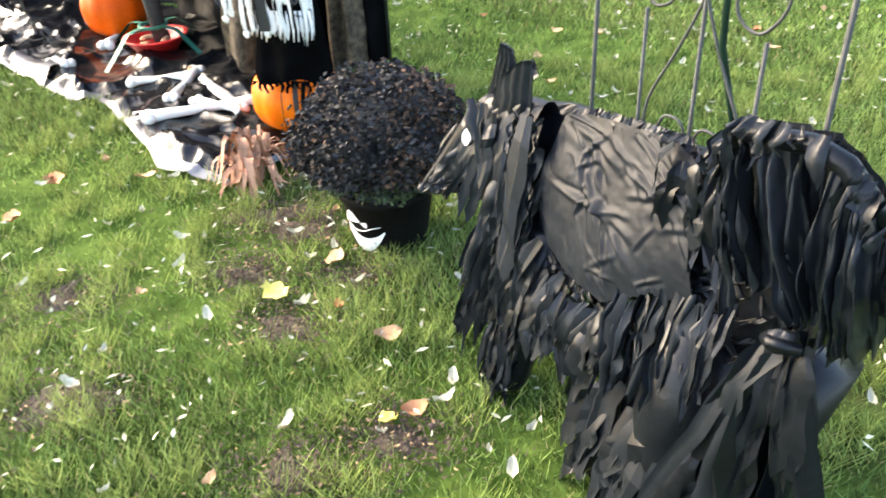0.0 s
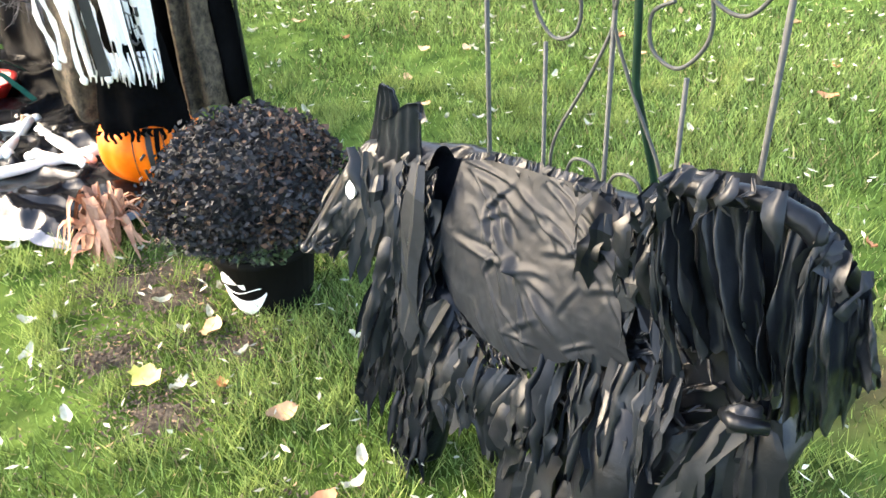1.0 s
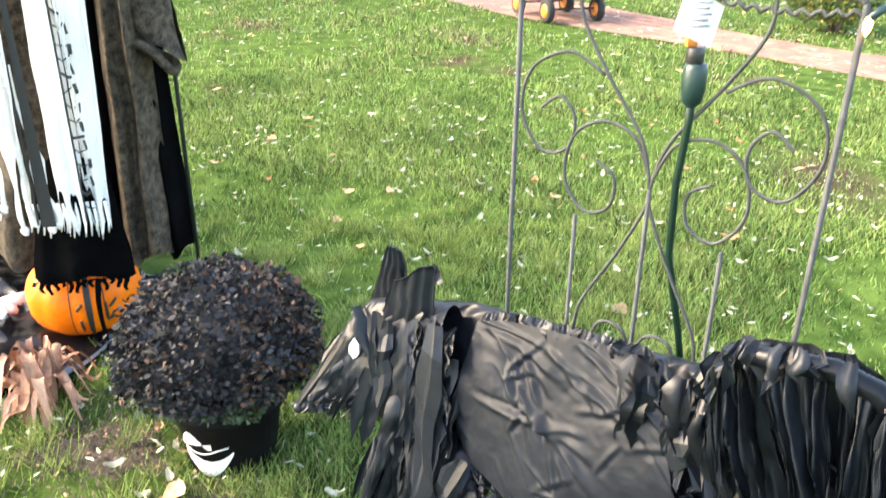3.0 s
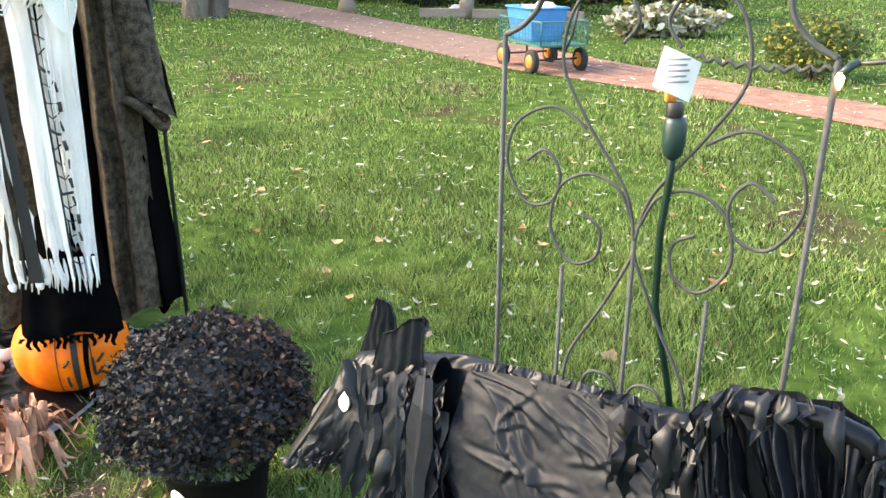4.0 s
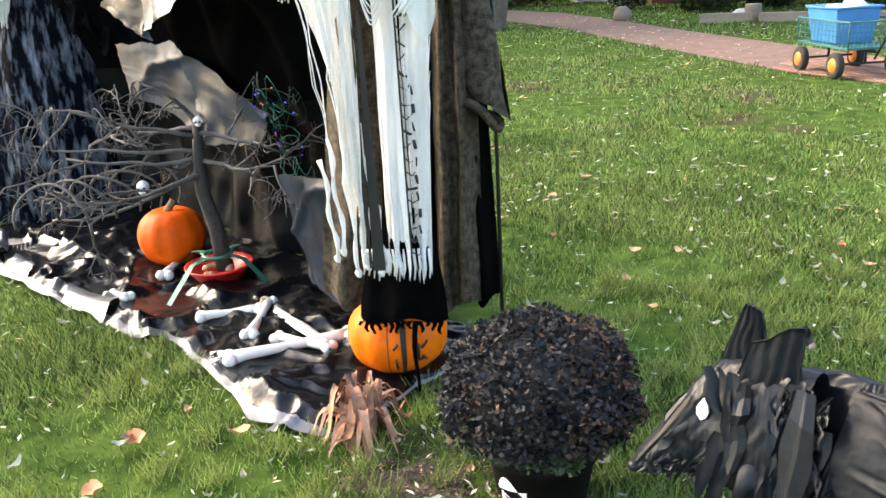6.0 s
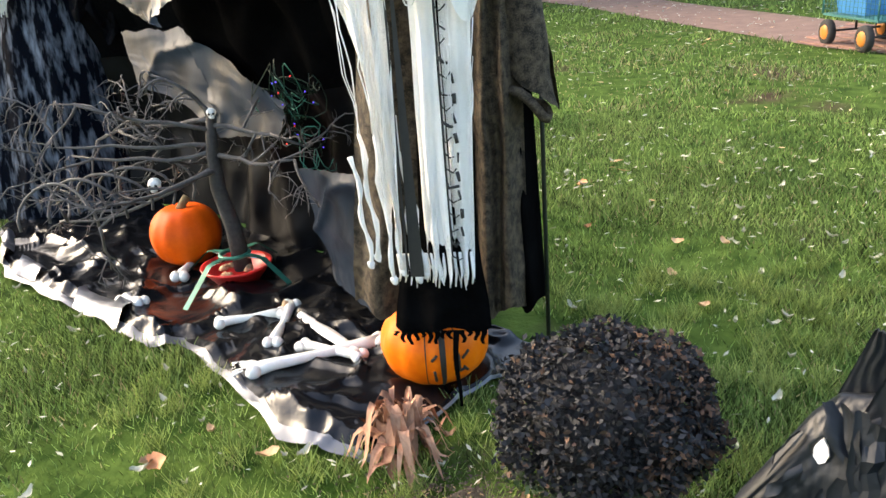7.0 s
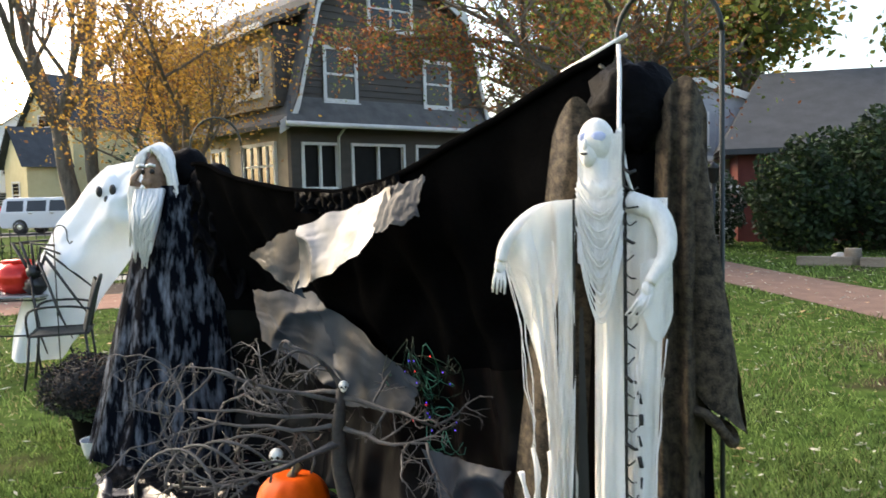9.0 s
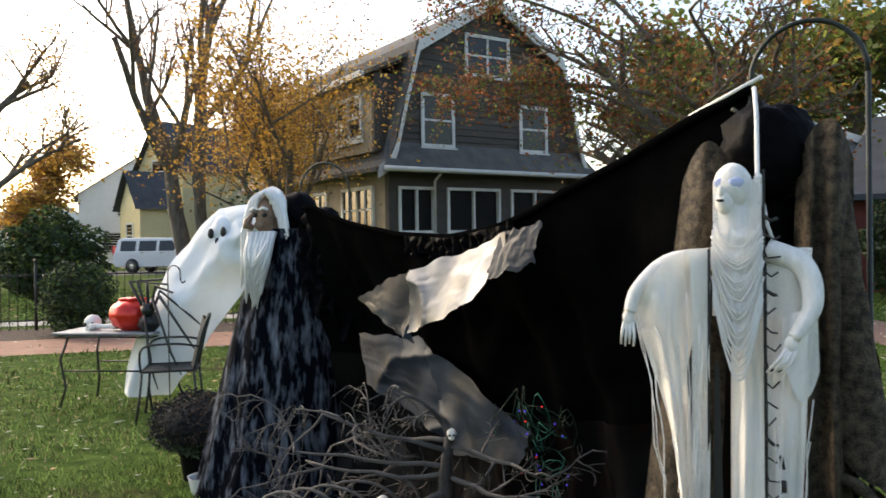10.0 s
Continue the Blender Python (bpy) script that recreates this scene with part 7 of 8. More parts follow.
for v0, v1 in ((0.9, 1.75), (1.85, 2.75), (4.0, 5.0), (6.5, 7.5)):
    w = part("sunroom_window", [([(y, x, z) for x, y, z in vs], fs) for vs, fs in [ring_frame(v0, v1, 1.9, 3.0, 0.1, -0.13, -0.05)]], M["trim"], hs, "white window frame", smooth=False)
    part("sash_rail", [box(-0.11, v0, 2.4, -0.052, v1, 2.46)], M["trim"], w, smooth=False)
    part("mullion", [box(-0.115, (v0 + v1) / 2 - 0.03, 1.9, -0.054, (v0 + v1) / 2 + 0.03, 3.0)], M["trim"], w, smooth=False)
    part("pane", [box(-0.075, v0, 1.9, -0.06, v1, 3.0)], M["pane"], w, smooth=False)
part("porch_gutter", [tube([(-0.5, -0.66, 3.45), (7.3, -0.66, 3.45)], 0.07, 8)], M["trim"], hs, "white gutter")
part("porch_roof", [([(-0.5, -0.62, 3.46), (7.3, -0.62, 3.46), (6.95, 0.0, 4.25), (-0.1, 0.0, 4.25), (-0.5, -0.62, 3.36), (7.3, -0.62, 3.36)], [(0, 1, 2, 3), (4, 5, 1, 0)])], M["roof_grey"], hs, smooth=False)
part("downspout", [tube([(1.3, -0.66, 3.42), (1.4, -0.1, 3.2), (1.4, -0.06, 0.0)], 0.04, 7)], M["trim"], hs, "white downspout")
part("back_wall", [box(0.15, 10.6, -0.1, 6.85, 10.8, 3.5), box(6.65, 0.2, -0.1, 6.85, 10.6, 3.5)], M["siding"], hs, smooth=False)

# dark red house with a slate roof at the end of the path
rh = thing("red_house", "dark red house with a slate-grey roof behind evergreen shrubs", "house", (3.0, 24.2, 0), -4)
part("wall", [box(0.0, 0.0, -0.1, 14.0, 0.2, 2.55), box(0.0, 0.2, -0.1, 0.2, 8, 2.55), box(13.8, 0.2, -0.1, 14.0, 8, 2.55)], M["red_wall"], rh, "dark red board wall", smooth=False)
for k in range(34):
    part("board", [box(0.05 + 0.41 * k, -0.03, 0.0, 0.09 + 0.41 * k, -0.002, 2.5)], M["red_wall"], rh, smooth=False)
part("roof", [([(-0.5, -0.5, 2.55), (14.5, -0.5, 2.55), (14.5, 4.0, 5.1), (1.0, 4.0, 5.1), (-0.5, -0.5, 2.4), (14.5, -0.5, 2.4), (14.5, 8.5, 2.4), (-0.5, 8.5, 2.4), (14.5, 8.5, 2.55), (-0.5, 8.5, 2.55)],
               [(0, 1, 2, 3), (0, 4, 5, 1), (3, 2, 8, 9), (0, 3, 9), (4, 7, 6, 5)])], M["roof_slate"], rh, "slate-grey shingle roof", smooth=False)
for u in (0.9, 2.4):
    window(rh, u, u + 0.8, 0.9, 1.9, -0.035)
gr = thing("grey_gable_house", "pale grey board-sided gable with white trim beyond the red house", "house", (1.1, 27.0, 0), 8)
part("wall", [([(0, 0, 0), (3.0, 0, 0), (3.0, 0, 4.0), (2.4, 0, 4.35), (1.1, 0, 4.9), (0, 0, 4.2)], [(0, 1, 2, 3, 4, 5)]), box(0, 0.01, 0, 0.2, 6, 4), box(2.8, 0.01, 0, 3, 6, 3.9)], M["grey_board"], gr, "grey vertical boards", smooth=False)
for k in range(15):
    part("batten", [box(0.1 + 0.2 * k, -0.03, 2.5, 0.13 + 0.2 * k, -0.002, 4.0)], M["grey_board"], gr, smooth=False)
part("rake", [([(-0.25, -0.2, 4.1), (1.1, -0.2, 5.0), (3.05, -0.2, 4.3), (3.3, -0.2, 3.9), (3.2, -0.2, 3.75), (2.95, -0.2, 4.1), (1.1, -0.2, 4.78), (-0.25, -0.2, 3.88)], [(0, 1, 6, 7), (1, 2, 5, 6), (2, 3, 4, 5)])], M["trim"], gr, "white rake board", smooth=False)
part("roof", [([(-0.3, -0.2, 4.1), (1.1, -0.2, 5.02), (1.1, 6, 5.02), (-0.3, 6, 4.1), (3.3, -0.2, 4.0), (3.3, 6, 4.0)], [(0, 1, 2, 3), (1, 4, 5, 2)])], M["roof_slate"], gr, smooth=False)
window(gr, 0.7, 1.4, 2.9, 3.8, -0.03)
part("band", [box(-0.02, -0.06, 2.35, 3.0, -0.002, 2.52)], M["trim"], gr, "white band board", smooth=False)

# distant white and yellow houses
def far_house(name, x, y, rz, w, d, h, ridge, mat, label, wins, dormer=False):
    t = thing(name, label, "house", (x, y, 0), rz)
    part("wall", [([(0, 0, 0), (w, 0, 0), (w, 0, h), (w / 2, 0, ridge), (0, 0, h), (0, d, 0), (w, d, 0), (w, d, h), (w / 2, d, ridge), (0, d, h)], [(0, 1, 2, 3, 4), (5, 9, 8, 7, 6), (0, 4, 9, 5), (1, 6, 7, 2)])], mat, t, smooth=False)
    for k in range(int(h / 0.22)):
        part("clapboard", [box(-0.02, -0.025, 0.22 * k, w + 0.02, 0.0, 0.22 * k + 0.03)], mat, t, smooth=False)
    part("roof", [([(-0.4, -0.4, h - 0.2), (w / 2, -0.4, ridge + 0.1), (w / 2, d + 0.4, ridge + 0.1), (-0.4, d + 0.4, h - 0.2), (w + 0.4, -0.4, h - 0.2), (w + 0.4, d + 0.4, h - 0.2)], [(0, 1, 2, 3), (1, 4, 5, 2)])], M["roof_slate"], t, "grey shingle roof", smooth=False)
    for u0, u1, z0, z1 in wins:
        window(t, u0, u1, z0, z1, -0.01)
    return t


far_house("white_house", -52, 56.5, 42, 9.5, 12, 6.0, 9.2, M["house_white"], "white clapboard house across the street", [(3.2, 4.5, 4.2, 6.0), (5.6, 6.8, 4.2, 6.0), (2, 3.4, 1.0, 2.6)])
far_house("yellow_house", -38.0, 45.1, -33, 4, 2.3, 4.0, 6.3, M["house_yellow"], "pale yellow cottage with a grey roof across the street", [(1.4, 2.6, 1.4, 2.9)])
far_house("yellow_house", -42.2, 52.0, -20, 6, 8, 7.0, 10.7, M["house_yellow"], "tall pale yellow house with a dark steep roof", [(2.2, 3.8, 6.2, 7.8)])
far_house("yellow_house", -29, 50, 38, 10, 10, 4.6, 8.5, M["house_yellow"], "pale yellow house behind the golden trees", [(1.5, 2.8, 1.2, 3.0), (4.0, 5.2, 1.2, 3.0), (7, 8.4, 1.2, 3.0)])
far_house("white_house", -76, 70, 45, 9, 10, 5, 8, M["house_white"], "small white house far down the street", [(2, 3.2, 1.2, 2.8)])

# ---- parked white car ----
car = thing("parked_suv", "white parked sport utility vehicle on the street", "car", (-31.2, 37.2, 0), 8)
LN = 5.7
side_prof = [(0.0, 0.55), (0.0, 1.0), (0.1, 1.15), (0.25, 1.82), (0.5, 1.92), (3.4, 1.9), (4.15, 1.2), (5.45, 1.08), (5.65, 0.9), (5.7, 0.5), (5.5, 0.35), (0.15, 0.35)]
n = len(side_prof)
part("body", [([(x, y * (1 - 0.14 * max(0, (z - 1.15) / 0.75)), z) for y in (-0.98, 0.98) for x, z in side_prof], [tuple(range(n)), tuple(range(2 * n - 1, n - 1, -1)), *[(k, n + k, n + (k + 1) % n, (k + 1) % n) for k in range(n)]])], M["car_white"], car, smooth=False, bevel=0.05)
for x0, x1 in ((0.42, 1.35), (1.5, 2.55), (2.68, 3.55)):
    part("side_window", [([(x0 + 0.02, -0.99, 1.2), (x1 + (0.3 if x1 > 3 else 0), -0.99, 1.2), (x1 - (0.1 if x1 > 3 else 0), -0.875, 1.75), (x0 + 0.05, -0.875, 1.75)], [(0, 1, 2, 3)])], M["car_dark"], car, "tinted side window", smooth=False)
for x in (1.15, 4.55):
    for y in (-0.93, 0.93):
        w = part("wheel", [lathe([(0.24, -0.12), (0.36, -0.12), (0.4, -0.06), (0.4, 0.06), (0.36, 0.12), (0.24, 0.12)], 24)], M["rubber"], car, "black tyre", at=(x, y, 0.4))
        w.rotation_euler = (radians(90), 0, 0)
        part("rim", [lathe([(0.05, -0.14), (0.2, -0.11), (0.25, -0.125), (0.25, 0.125), (0.2, 0.11), (0.05, 0.14)], 20, lambda a, z: 1 - 0.12 * (math.cos(6 * a) > 0.5))], M["chrome"], w, "alloy rim")
part("handle", [box(1.62, -1.0, 1.08, 1.85, -0.975, 1.13), box(2.75, -1.0, 1.08, 2.98, -0.975, 1.13)], M["chrome"], car, "door handle", smooth=False)
part("mirror", [ball((3.75, -1.08, 1.2), (0.09, 0.12, 0.1), 10, 8)], M["car_white"], car)
part("tail_light", [box(-0.02, -0.97, 1.0, 0.06, -0.8, 1.5)], M["red"], car, "red tail light", smooth=False)

# ---- iron fence ----
fence = thing("iron_fence", "low black iron picket fence along the mulch bed", "fence", (-11.9, 12.0, 0), math.degrees(math.atan2(FD.y, FD.x)))
for z in (0.18, 0.98):
    part("rail", [tube([(-9, 0, z), (6, 0, z)], 0.014, 6)], M["black_iron"], fence)
pk = mesh("picket", [tube([(0, 0, 0), (0, 0, 1.05), (0, 0, 1.12)], [0.008, 0.008, 0.002], 6)], M["black_iron"])
for k in range(110):
    o = new("picket", pk)
    o.parent, o.location = fence, (-9 + 0.136 * k, 0, 0)
for k in range(6):
    part("post", [tube([(-9 + 3 * k, 0, 0), (-9 + 3 * k, 0, 1.2)], 0.025, 7), ball((-9 + 3 * k, 0, 1.23), 0.035, 8, 6)], M["black_iron"], fence)


# ---- shrubs and hedges ----
def shrub(name, x, y, rx, ry, rz_, n, size, mats, shares, label, seed, lift=0.0, category="shrub"):
    g = np.random.default_rng(seed)
    d = g.normal(size=(n, 3))
    d /= np.linalg.norm(d, axis=1)[:, None]
    lump = 1 + 0.14 * np.sin(d[:, 0] * 5 + seed) * np.cos(d[:, 1] * 4 + seed) + 0.10 * np.sin(d[:, 2] * 9 + d[:, 0] * 6)
    r = g.uniform(0.15, 1, n) ** 0.4 * lump
    c = np.stack([d[:, 0] * rx * r, d[:, 1] * ry * r, rz_ * (1 + d[:, 2] * r) + lift], 1)
    c = c[c[:, 2] > 0.02]
    mi = g.choice(len(mats), len(c), p=shares)
    t = thing(name, label, category, (x, y, 0))
    cr = new("crown", quads("crown", leaf_quads(c, size), [M[m] for m in mats], mi))
    cr.parent = t
    for k in range(9):
        part("stem", [tube([(0.1 * rx * math.cos(k), 0.1 * ry * math.sin(k), 0), (0.5 * rx * math.cos(k * 2.4), 0.5 * ry * math.sin(k * 2.4), rz_ * 1.3 + lift)], [0.03 * rx + 0.008, 0.004], 5)], M["bark"], t)
    return t


shrub("evergreen_shrub", 3.75, 20.2, 1.15, 1.0, 1.25, 9000, 0.07, ["evergreen", "shrub_green"], [0.9, 0.1], "dark rounded evergreen shrub in front of the red house", 1)
shrub("evergreen_shrub", 5.6, 20.8, 1.5, 1.2, 1.55, 11000, 0.08, ["evergreen", "shrub_green"], [0.93, 0.07], "tall dark evergreen shrub beside the path bed", 2)
shrub("evergreen_shrub", 8.2, 20.5, 1.7, 1.3, 1.5, 9000, 0.09, ["evergreen"], [1.0], "wide dark evergreen shrub beside the red house", 3)
shrub("yellowing_shrub", 6.0, 17.6, 1.1, 0.9, 0.75, 6000, 0.06, ["shrub_green", "shrub_yellow"], [0.8, 0.2], "green shrub turning yellow behind the timber edging", 4)
shrub("yellowing_shrub", 8.0, 15.5, 1.3, 1.0, 0.8, 6000, 0.06, ["shrub_green", "evergreen", "shrub_yellow"], [0.6, 0.3, 0.1], "loose green shrub behind the garden wagon", 5)
shrub("low_shrub", 5.75, 8.3, 0.55, 0.5, 0.3, 3600, 0.03, ["shrub_green", "shrub_yellow"], [0.85, 0.15], "low olive-green shrub at the path's edge", 6, 0.06)
shrub("blue_spruce", 2.2, 22.5, 0.8, 0.8, 1.0, 4500, 0.06, ["evergreen", "stone"], [0.8, 0.2], "small grey-green spruce beside the far path", 7)
shrub("pale_perennials", 6.2, 12.6, 1.0, 0.5, 0.24, 2500, 0.07, ["pale_leaf", "dry_grass", "shrub_green"], [0.45, 0.35, 0.2], "faded pale perennial clump along the path", 8)
shrub("clipped_shrub", -10.6, 11.6, 0.62, 0.6, 0.62, 6500, 0.035, ["evergreen", "shrub_green"], [0.7, 0.3], "clipped round green shrub in the mulch bed", 9)
shrub("weeping_shrub", -16.2, 16.8, 1.25, 1.2, 1.2, 8000, 0.07, ["evergreen", "shrub_green"], [0.55, 0.45], "weeping dark green shrub behind the fence", 10)
shrub("clipped_shrub", -20.5, 20.5, 1.2, 1.0, 0.7, 3500, 0.08, ["shrub_green", "evergreen"], [0.5, 0.5], "round green shrub farther along the fence", 12)
shrub("red_shrub", -38, 53, 1.6, 1.2, 1.0, 1600, 0.14, ["leaf_red"], [1.0], "dark red shrub by the distant houses", 13)
shrub("leafless_hedge", -2.2, 26.5, 3.5, 1.0, 0.7, 7000, 0.1, ["evergreen", "mum_brown", "shrub_green"], [0.5, 0.3, 0.2], "dark low hedge at the end of the lawn", 14)
shrub("leafless_hedge", 4.5, 30.0, 9.0, 1.5, 1.6, 9000, 0.16, ["evergreen", "leaf_green"], [0.7, 0.3], "dark hedge behind the houses", 15)

for x, y, l, a in ((2.95, 16.9, 0.95, -14), (3.95, 16.5, 0.9, -20), (5.0, 15.9, 1.0, -28)):
    solid("edging_timber", [box(0, -0.08, 0, l, 0.08, 0.17)], M["timber"], "weathered timber edging beside the path", "timber", (x, y, 0), a, group="edging timbers", smooth=False, bevel=0.012)
solid("cut_log", [lathe([(0.13, 0), (0.15, 0.02), (0.15, 0.3), (0.14, 0.32)], 16, lambda a, z: 1 + 0.05 * math.sin(3 * a))], M["timber"], "short cut log stump beside the timber edging", "log", (3.9, 16.75, 0))
solid("pale_stone", [ball((0, 0, 0.1), (0.2, 0.16, 0.13), 14, 10, 0.25)], M["stone"], "pale rounded stone on the bed edge", "stone", (3.75, 16.95, 0.0))
lp = thing("garden_lamp_post", "dark short lamp post on a stone foot beside the path", "lamp post", (1.66, 18.6, 0))
part("foot", [lathe([(0.2, 0), (0.18, 0.2), (0.1, 0.28), (0.06, 0.3)], 14)], M["timber"], lp, "weathered stone foot")
part("post", [tube([(0, 0, 0.28), (0, 0, 1.6)], 0.045, 8)], M["black_iron"], lp)
part("lantern", [lathe([(0.05, 1.6), (0.11, 1.65), (0.13, 1.9), (0.15, 1.92), (0.03, 2.05)], 8)], M["black_iron"], lp)


# ---- trees ----
def tree_thing(name, x, y, height, trunk_r, seed, leaf_mats, shares, n_leaf, leaf_size, label, lean=(0, 0), spread=0.6, depth_max=4, first=0.3, kids=4, leaf_pull=1.0, stems=1, up=0.35):
    rnd = random.Random(seed)
    wood, tips = [], []

    def grow(p, d, length, r, depth):
        n = 5
        pts, q, dd = [p.copy()], p.copy(), d.copy()
        for k in range(n):
            dd = (dd + Vector((rnd.uniform(-1, 1), rnd.uniform(-1, 1), rnd.uniform(-0.6, 0.8))) * 0.16).normalized()
            q = q + dd * length / n
            pts.append(q.copy())
        wood.append(tube(pts, [r * (1 - 0.45 * k / n) for k in range(n + 1)], 9 if depth == 0 else (6 if depth < 3 else 4), caps=False))
        if depth >= 2:
            tips.extend(pts[1:])
        if depth >= depth_max:
            return
        for k in range(kids + (depth == 0)):
            i = rnd.randint(2 if depth else max(1, int(first * 5)), n)
            side = Vector((rnd.uniform(-1, 1), rnd.uniform(-1, 1), rnd.uniform(-0.3, 0.5)))
            grow(pts[i], (dd * (1 - spread) + side * spread + Vector((0, 0, up * 0.5))).normalized(), length * rnd.uniform(0.5, 0.72), r * 0.5, depth + 1)
    for s in range(stems):
        grow(Vector((0.5 * s * trunk_r * 3, 0.3 * s, -0.1)), Vector((lean[0] + 0.12 * s, lean[1], 1)).normalized(), height * 0.42, trunk_r * (1 - 0.2 * s), 0)
    t = thing(name, label, "tree", (x, y, 0))
    part("trunk", wood, M["bark"], t, "dark bark trunk and limbs")
    if n_leaf and tips:
        g = np.random.default_rng(seed)
        tp = np.array([tuple(v) for v in tips])
        c = tp[g.integers(0, len(tp), n_leaf)] + g.normal(0, 0.32 * leaf_pull, (n_leaf, 3))
        mi = g.choice(len(leaf_mats), n_leaf, p=shares)
        cr = new("crown", quads("crown", leaf_quads(c, leaf_size, droop=0.2), [M[m] for m in leaf_mats], mi))
        cr.parent = t
        tagged(cr, "loose crown of autumn leaves")
    return t


maple = tree_thing("maple_tree", -1.45, 17.6, 8.6, 0.27, 6, ["leaf_red", "leaf_green", "leaf_orange"], [0.4, 0.45, 0.15], 8000, 0.05, "big maple tree with russet and green leaves beside the path", (-0.03, 0), 0.68, 4, 0.7, 4, 1.7, 2, 0.2)
for k, (z0, dx, dy, dz) in enumerate(((3.9, -5.2, 0.6, 1.2), (4.4, -4.4, -0.4, 0.4), (4.9, -5.4, 0.3, 1.9), (3.6, -3.4, -0.5, 0.9), (5.4, -3.6, 0.5, 1.9))):
    gb = np.random.default_rng(60 + k)
    line = smooth([(-0.1, 0, z0), (dx * 0.3, dy * 0.2, z0 + dz * 0.6), (dx * 0.65, dy * 0.7, z0 + dz), (dx, dy, z0 + dz * 0.75)], 6)
    twigs, lc = [tube(line, [0.055 * (1 - 0.85 * i / 18) for i in range(19)], 6)], []
    for i in range(26):
        j = int(gb.integers(5, 19))
        d = gb.normal(0, 1, 3) * np.array([0.45, 0.45, 0.3]) + np.array([np.sign(dx) * 0.35, 0, -0.1])
        q = np.array(line[j]) + d
        twigs.append(tube([line[j], tuple((np.array(line[j]) + q) / 2 + gb.normal(0, 0.05, 3)), tuple(q)], [0.012, 0.008, 0.003], 4))
        lc.append(np.array(line[j]) + np.linspace(0.25, 1.1, 50)[:, None] * d + gb.normal(0, 0.13, (50, 3)))
    bough = part("bough", twigs, M["bark"], maple)
    lf = new("foliage", quads("foliage", leaf_quads(np.concatenate(lc), 0.044, droop=0.3, slim=0.6), [M["leaf_red"], M["leaf_green"], M["leaf_orange"]], gb.choice(3, 26 * 50, p=[0.55, 0.35, 0.1])))
    lf.parent = bough
tree_thing("golden_tree", -8.6, 15.2, 8.5, 0.11, 9, ["leaf_gold", "leaf_orange"], [0.75, 0.25], 12000, 0.036, "slender tree with golden autumn leaves before the grey house", (0, 0), 0.55, 4, 0.2, 4, 1.2)
tree_thing("golden_tree", -12.2, 20.5, 8.0, 0.14, 14, ["leaf_gold", "leaf_orange", "leaf_green"], [0.7, 0.2, 0.1], 11000, 0.048, "golden-leaved tree beside the grey house", (0, 0), 0.55, 4, 0.2, 4, 1.3)
tree_thing("bare_tree", -18.2, 25.2, 17, 0.33, 21, ["leaf_orange", "leaf_red", "leaf_gold"], [0.5, 0.3, 0.2], 5000, 0.06, "large nearly bare tree with a few orange leaves", (-0.12, 0.0), 0.55, 4, 0.5, 3, 1.2, 2, 0.6)
tree_thing("bare_tree", -27, 22, 13, 0.35, 24, ["leaf_gold", "leaf_orange"], [0.6, 0.4], 6500, 0.065, "thinning autumn tree with yellow leaves", (0.05, 0), 0.55, 4, 0.4, 4, 1.3)
tree_thing("green_tree", 4.5, 33, 13, 0.4, 31, ["leaf_green", "leaf_gold"], [0.8, 0.2], 9000, 0.17, "broad green tree behind the red house", (0, 0), 0.6, 4, 0.4, 4, 1.8)
tree_thing("green_tree", 12, 30, 12, 0.4, 33, ["leaf_green"], [1.0], 7000, 0.17, "broad green tree at the side of the red house", (0, 0), 0.6, 4, 0.4, 4, 1.8)
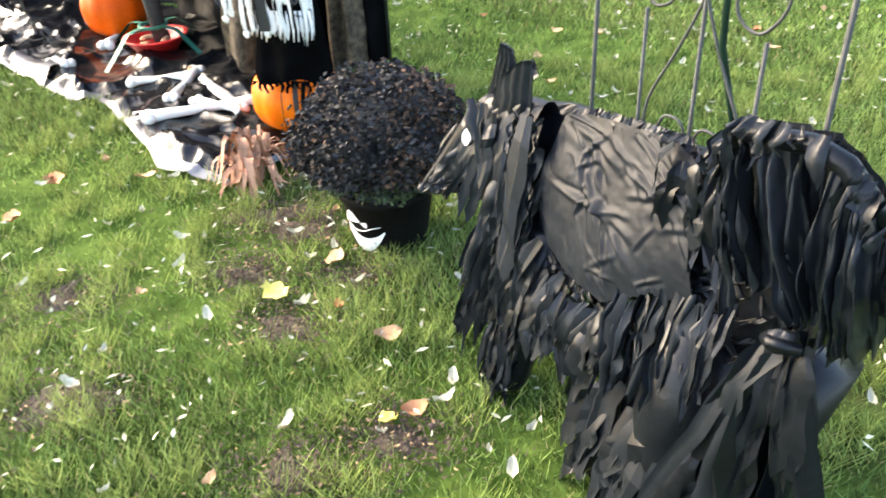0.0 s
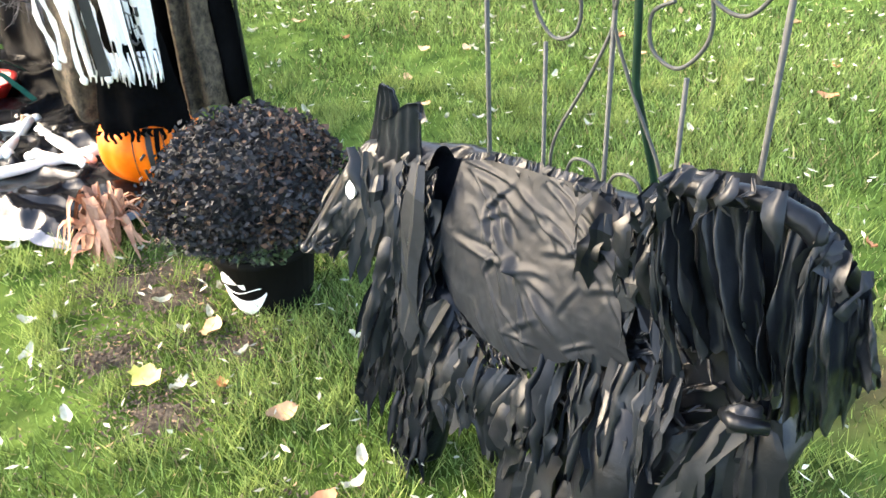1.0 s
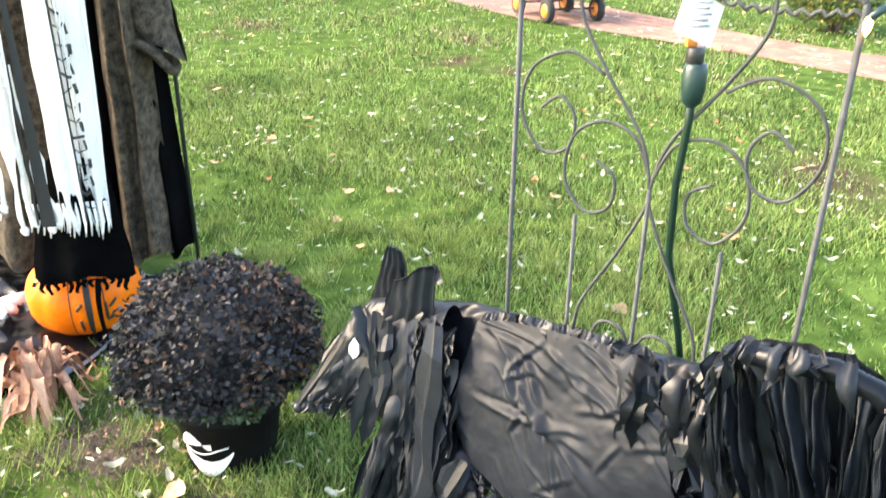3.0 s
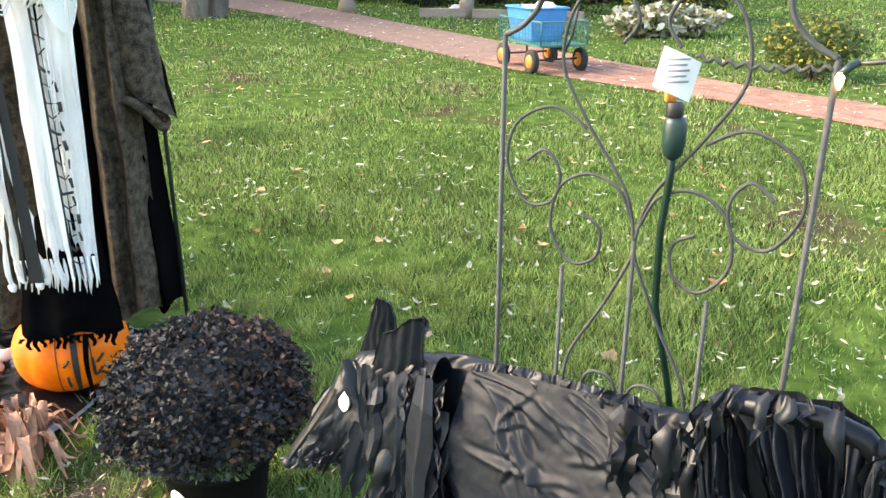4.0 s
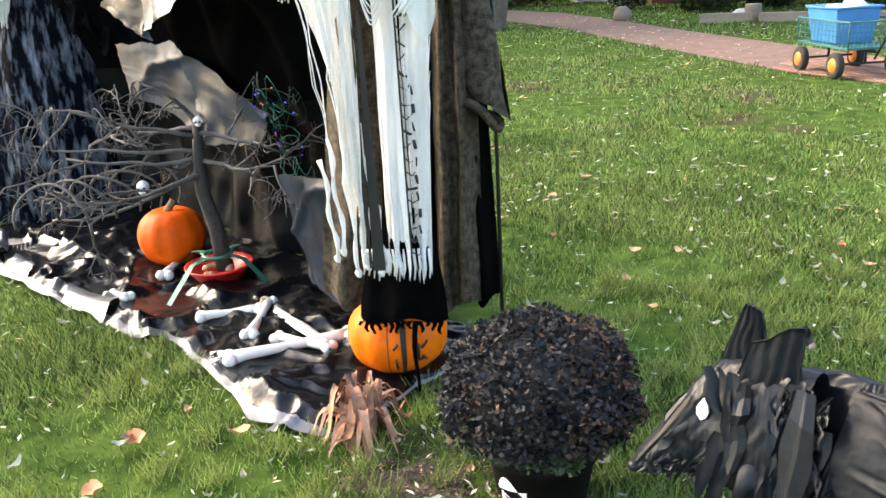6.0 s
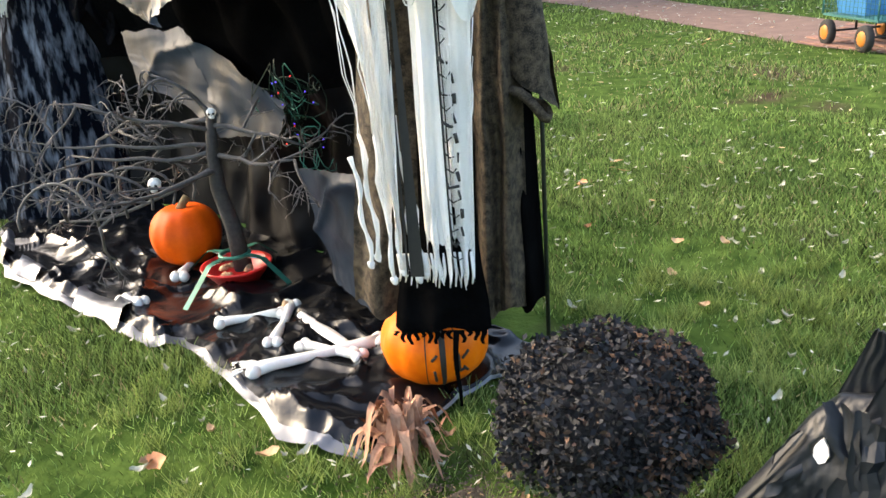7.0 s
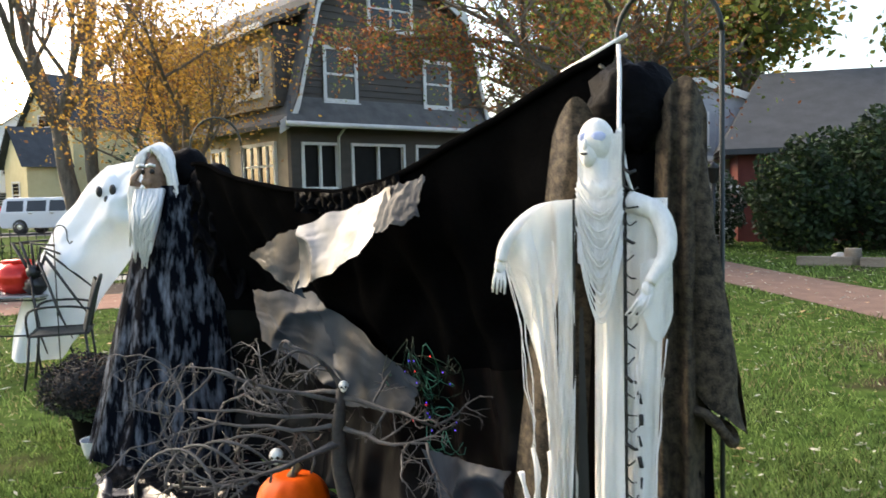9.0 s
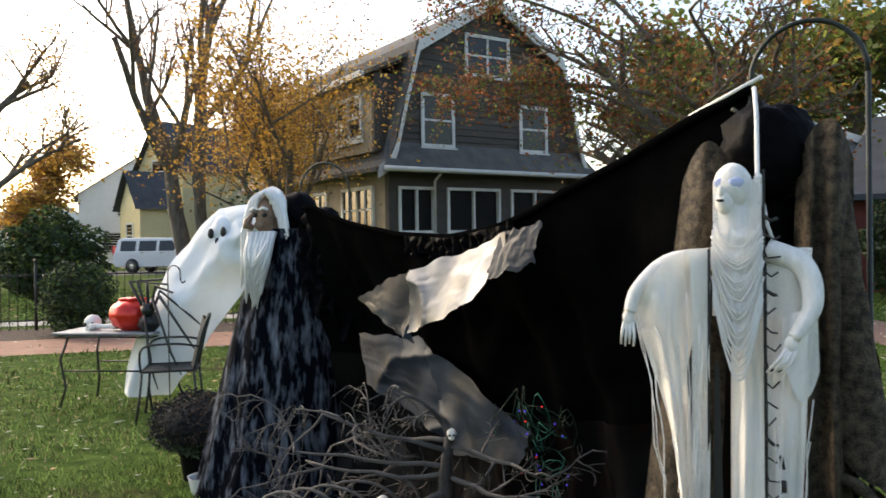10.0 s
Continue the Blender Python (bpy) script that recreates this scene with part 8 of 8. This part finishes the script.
tree_thing("green_tree", -1.0, 40, 13, 0.4, 36, ["leaf_green", "leaf_orange"], [0.7, 0.3], 9000, 0.19, "tree turning orange beyond the houses", (0, 0), 0.6, 4, 0.4, 4, 1.9)
tree_thing("autumn_tree", -22, 44, 14, 0.4, 38, ["leaf_orange", "leaf_gold", "leaf_green"], [0.4, 0.35, 0.25], 9000, 0.2, "orange and green tree behind the grey house", (0, 0), 0.6, 4, 0.3, 4, 1.9)
tree_thing("autumn_tree", -48, 48, 11, 0.35, 41, ["leaf_gold", "leaf_orange"], [0.7, 0.3], 5000, 0.2, "golden street tree near the white house", (0, 0), 0.6, 4, 0.3, 4, 1.6)
tree_thing("autumn_tree", -70, 58, 13, 0.4, 43, ["leaf_orange", "leaf_gold"], [0.6, 0.4], 5000, 0.24, "orange street tree far down the road", (0, 0), 0.6, 4, 0.3, 4, 1.9)
tree_thing("autumn_tree", -60, 85, 16, 0.5, 45, ["leaf_green", "leaf_gold"], [0.6, 0.4], 7000, 0.3, "large tree behind the distant houses", (0, 0), 0.6, 4, 0.3, 4, 2.2)

# ---- bricks of the garden path, laid last ----
brick = mesh("brick", [([(-0.095, -0.045, 0), (0.095, -0.045, 0), (0.095, 0.045, 0), (-0.095, 0.045, 0), (-0.09, -0.04, 0.012), (0.09, -0.04, 0.012), (0.09, 0.04, 0.012), (-0.09, 0.04, 0.012)],
                         [(0, 1, 5, 4), (1, 2, 6, 5), (2, 3, 7, 6), (3, 0, 4, 7), (4, 5, 6, 7)])], M["brick_path"], smooth=False)
rb = random.Random(77)
for i in range(48):
    for j in range(6):
        u, v = 0.10 + 0.30 * (i + 0.5 * (j % 2)) / 48, (j + 0.5) / 6
        p = along(PATH_NEAR, u).lerp(along(PATH_FAR, u), v)
        q = along(PATH_NEAR, u + 0.01).lerp(along(PATH_FAR, u + 0.01), v)
        o = new("brick", brick)
        o.parent = path
        o.matrix_local = pose(p.x, p.y, 0.002 + rb.uniform(-0.003, 0.003), rb.uniform(-1.5, 1.5), rb.uniform(-1.5, 1.5), math.degrees(math.atan2(q.y - p.y, q.x - p.x)) + rb.uniform(-3, 3)) @ Matrix.Diagonal((1.1, 1.5, 1, 1))
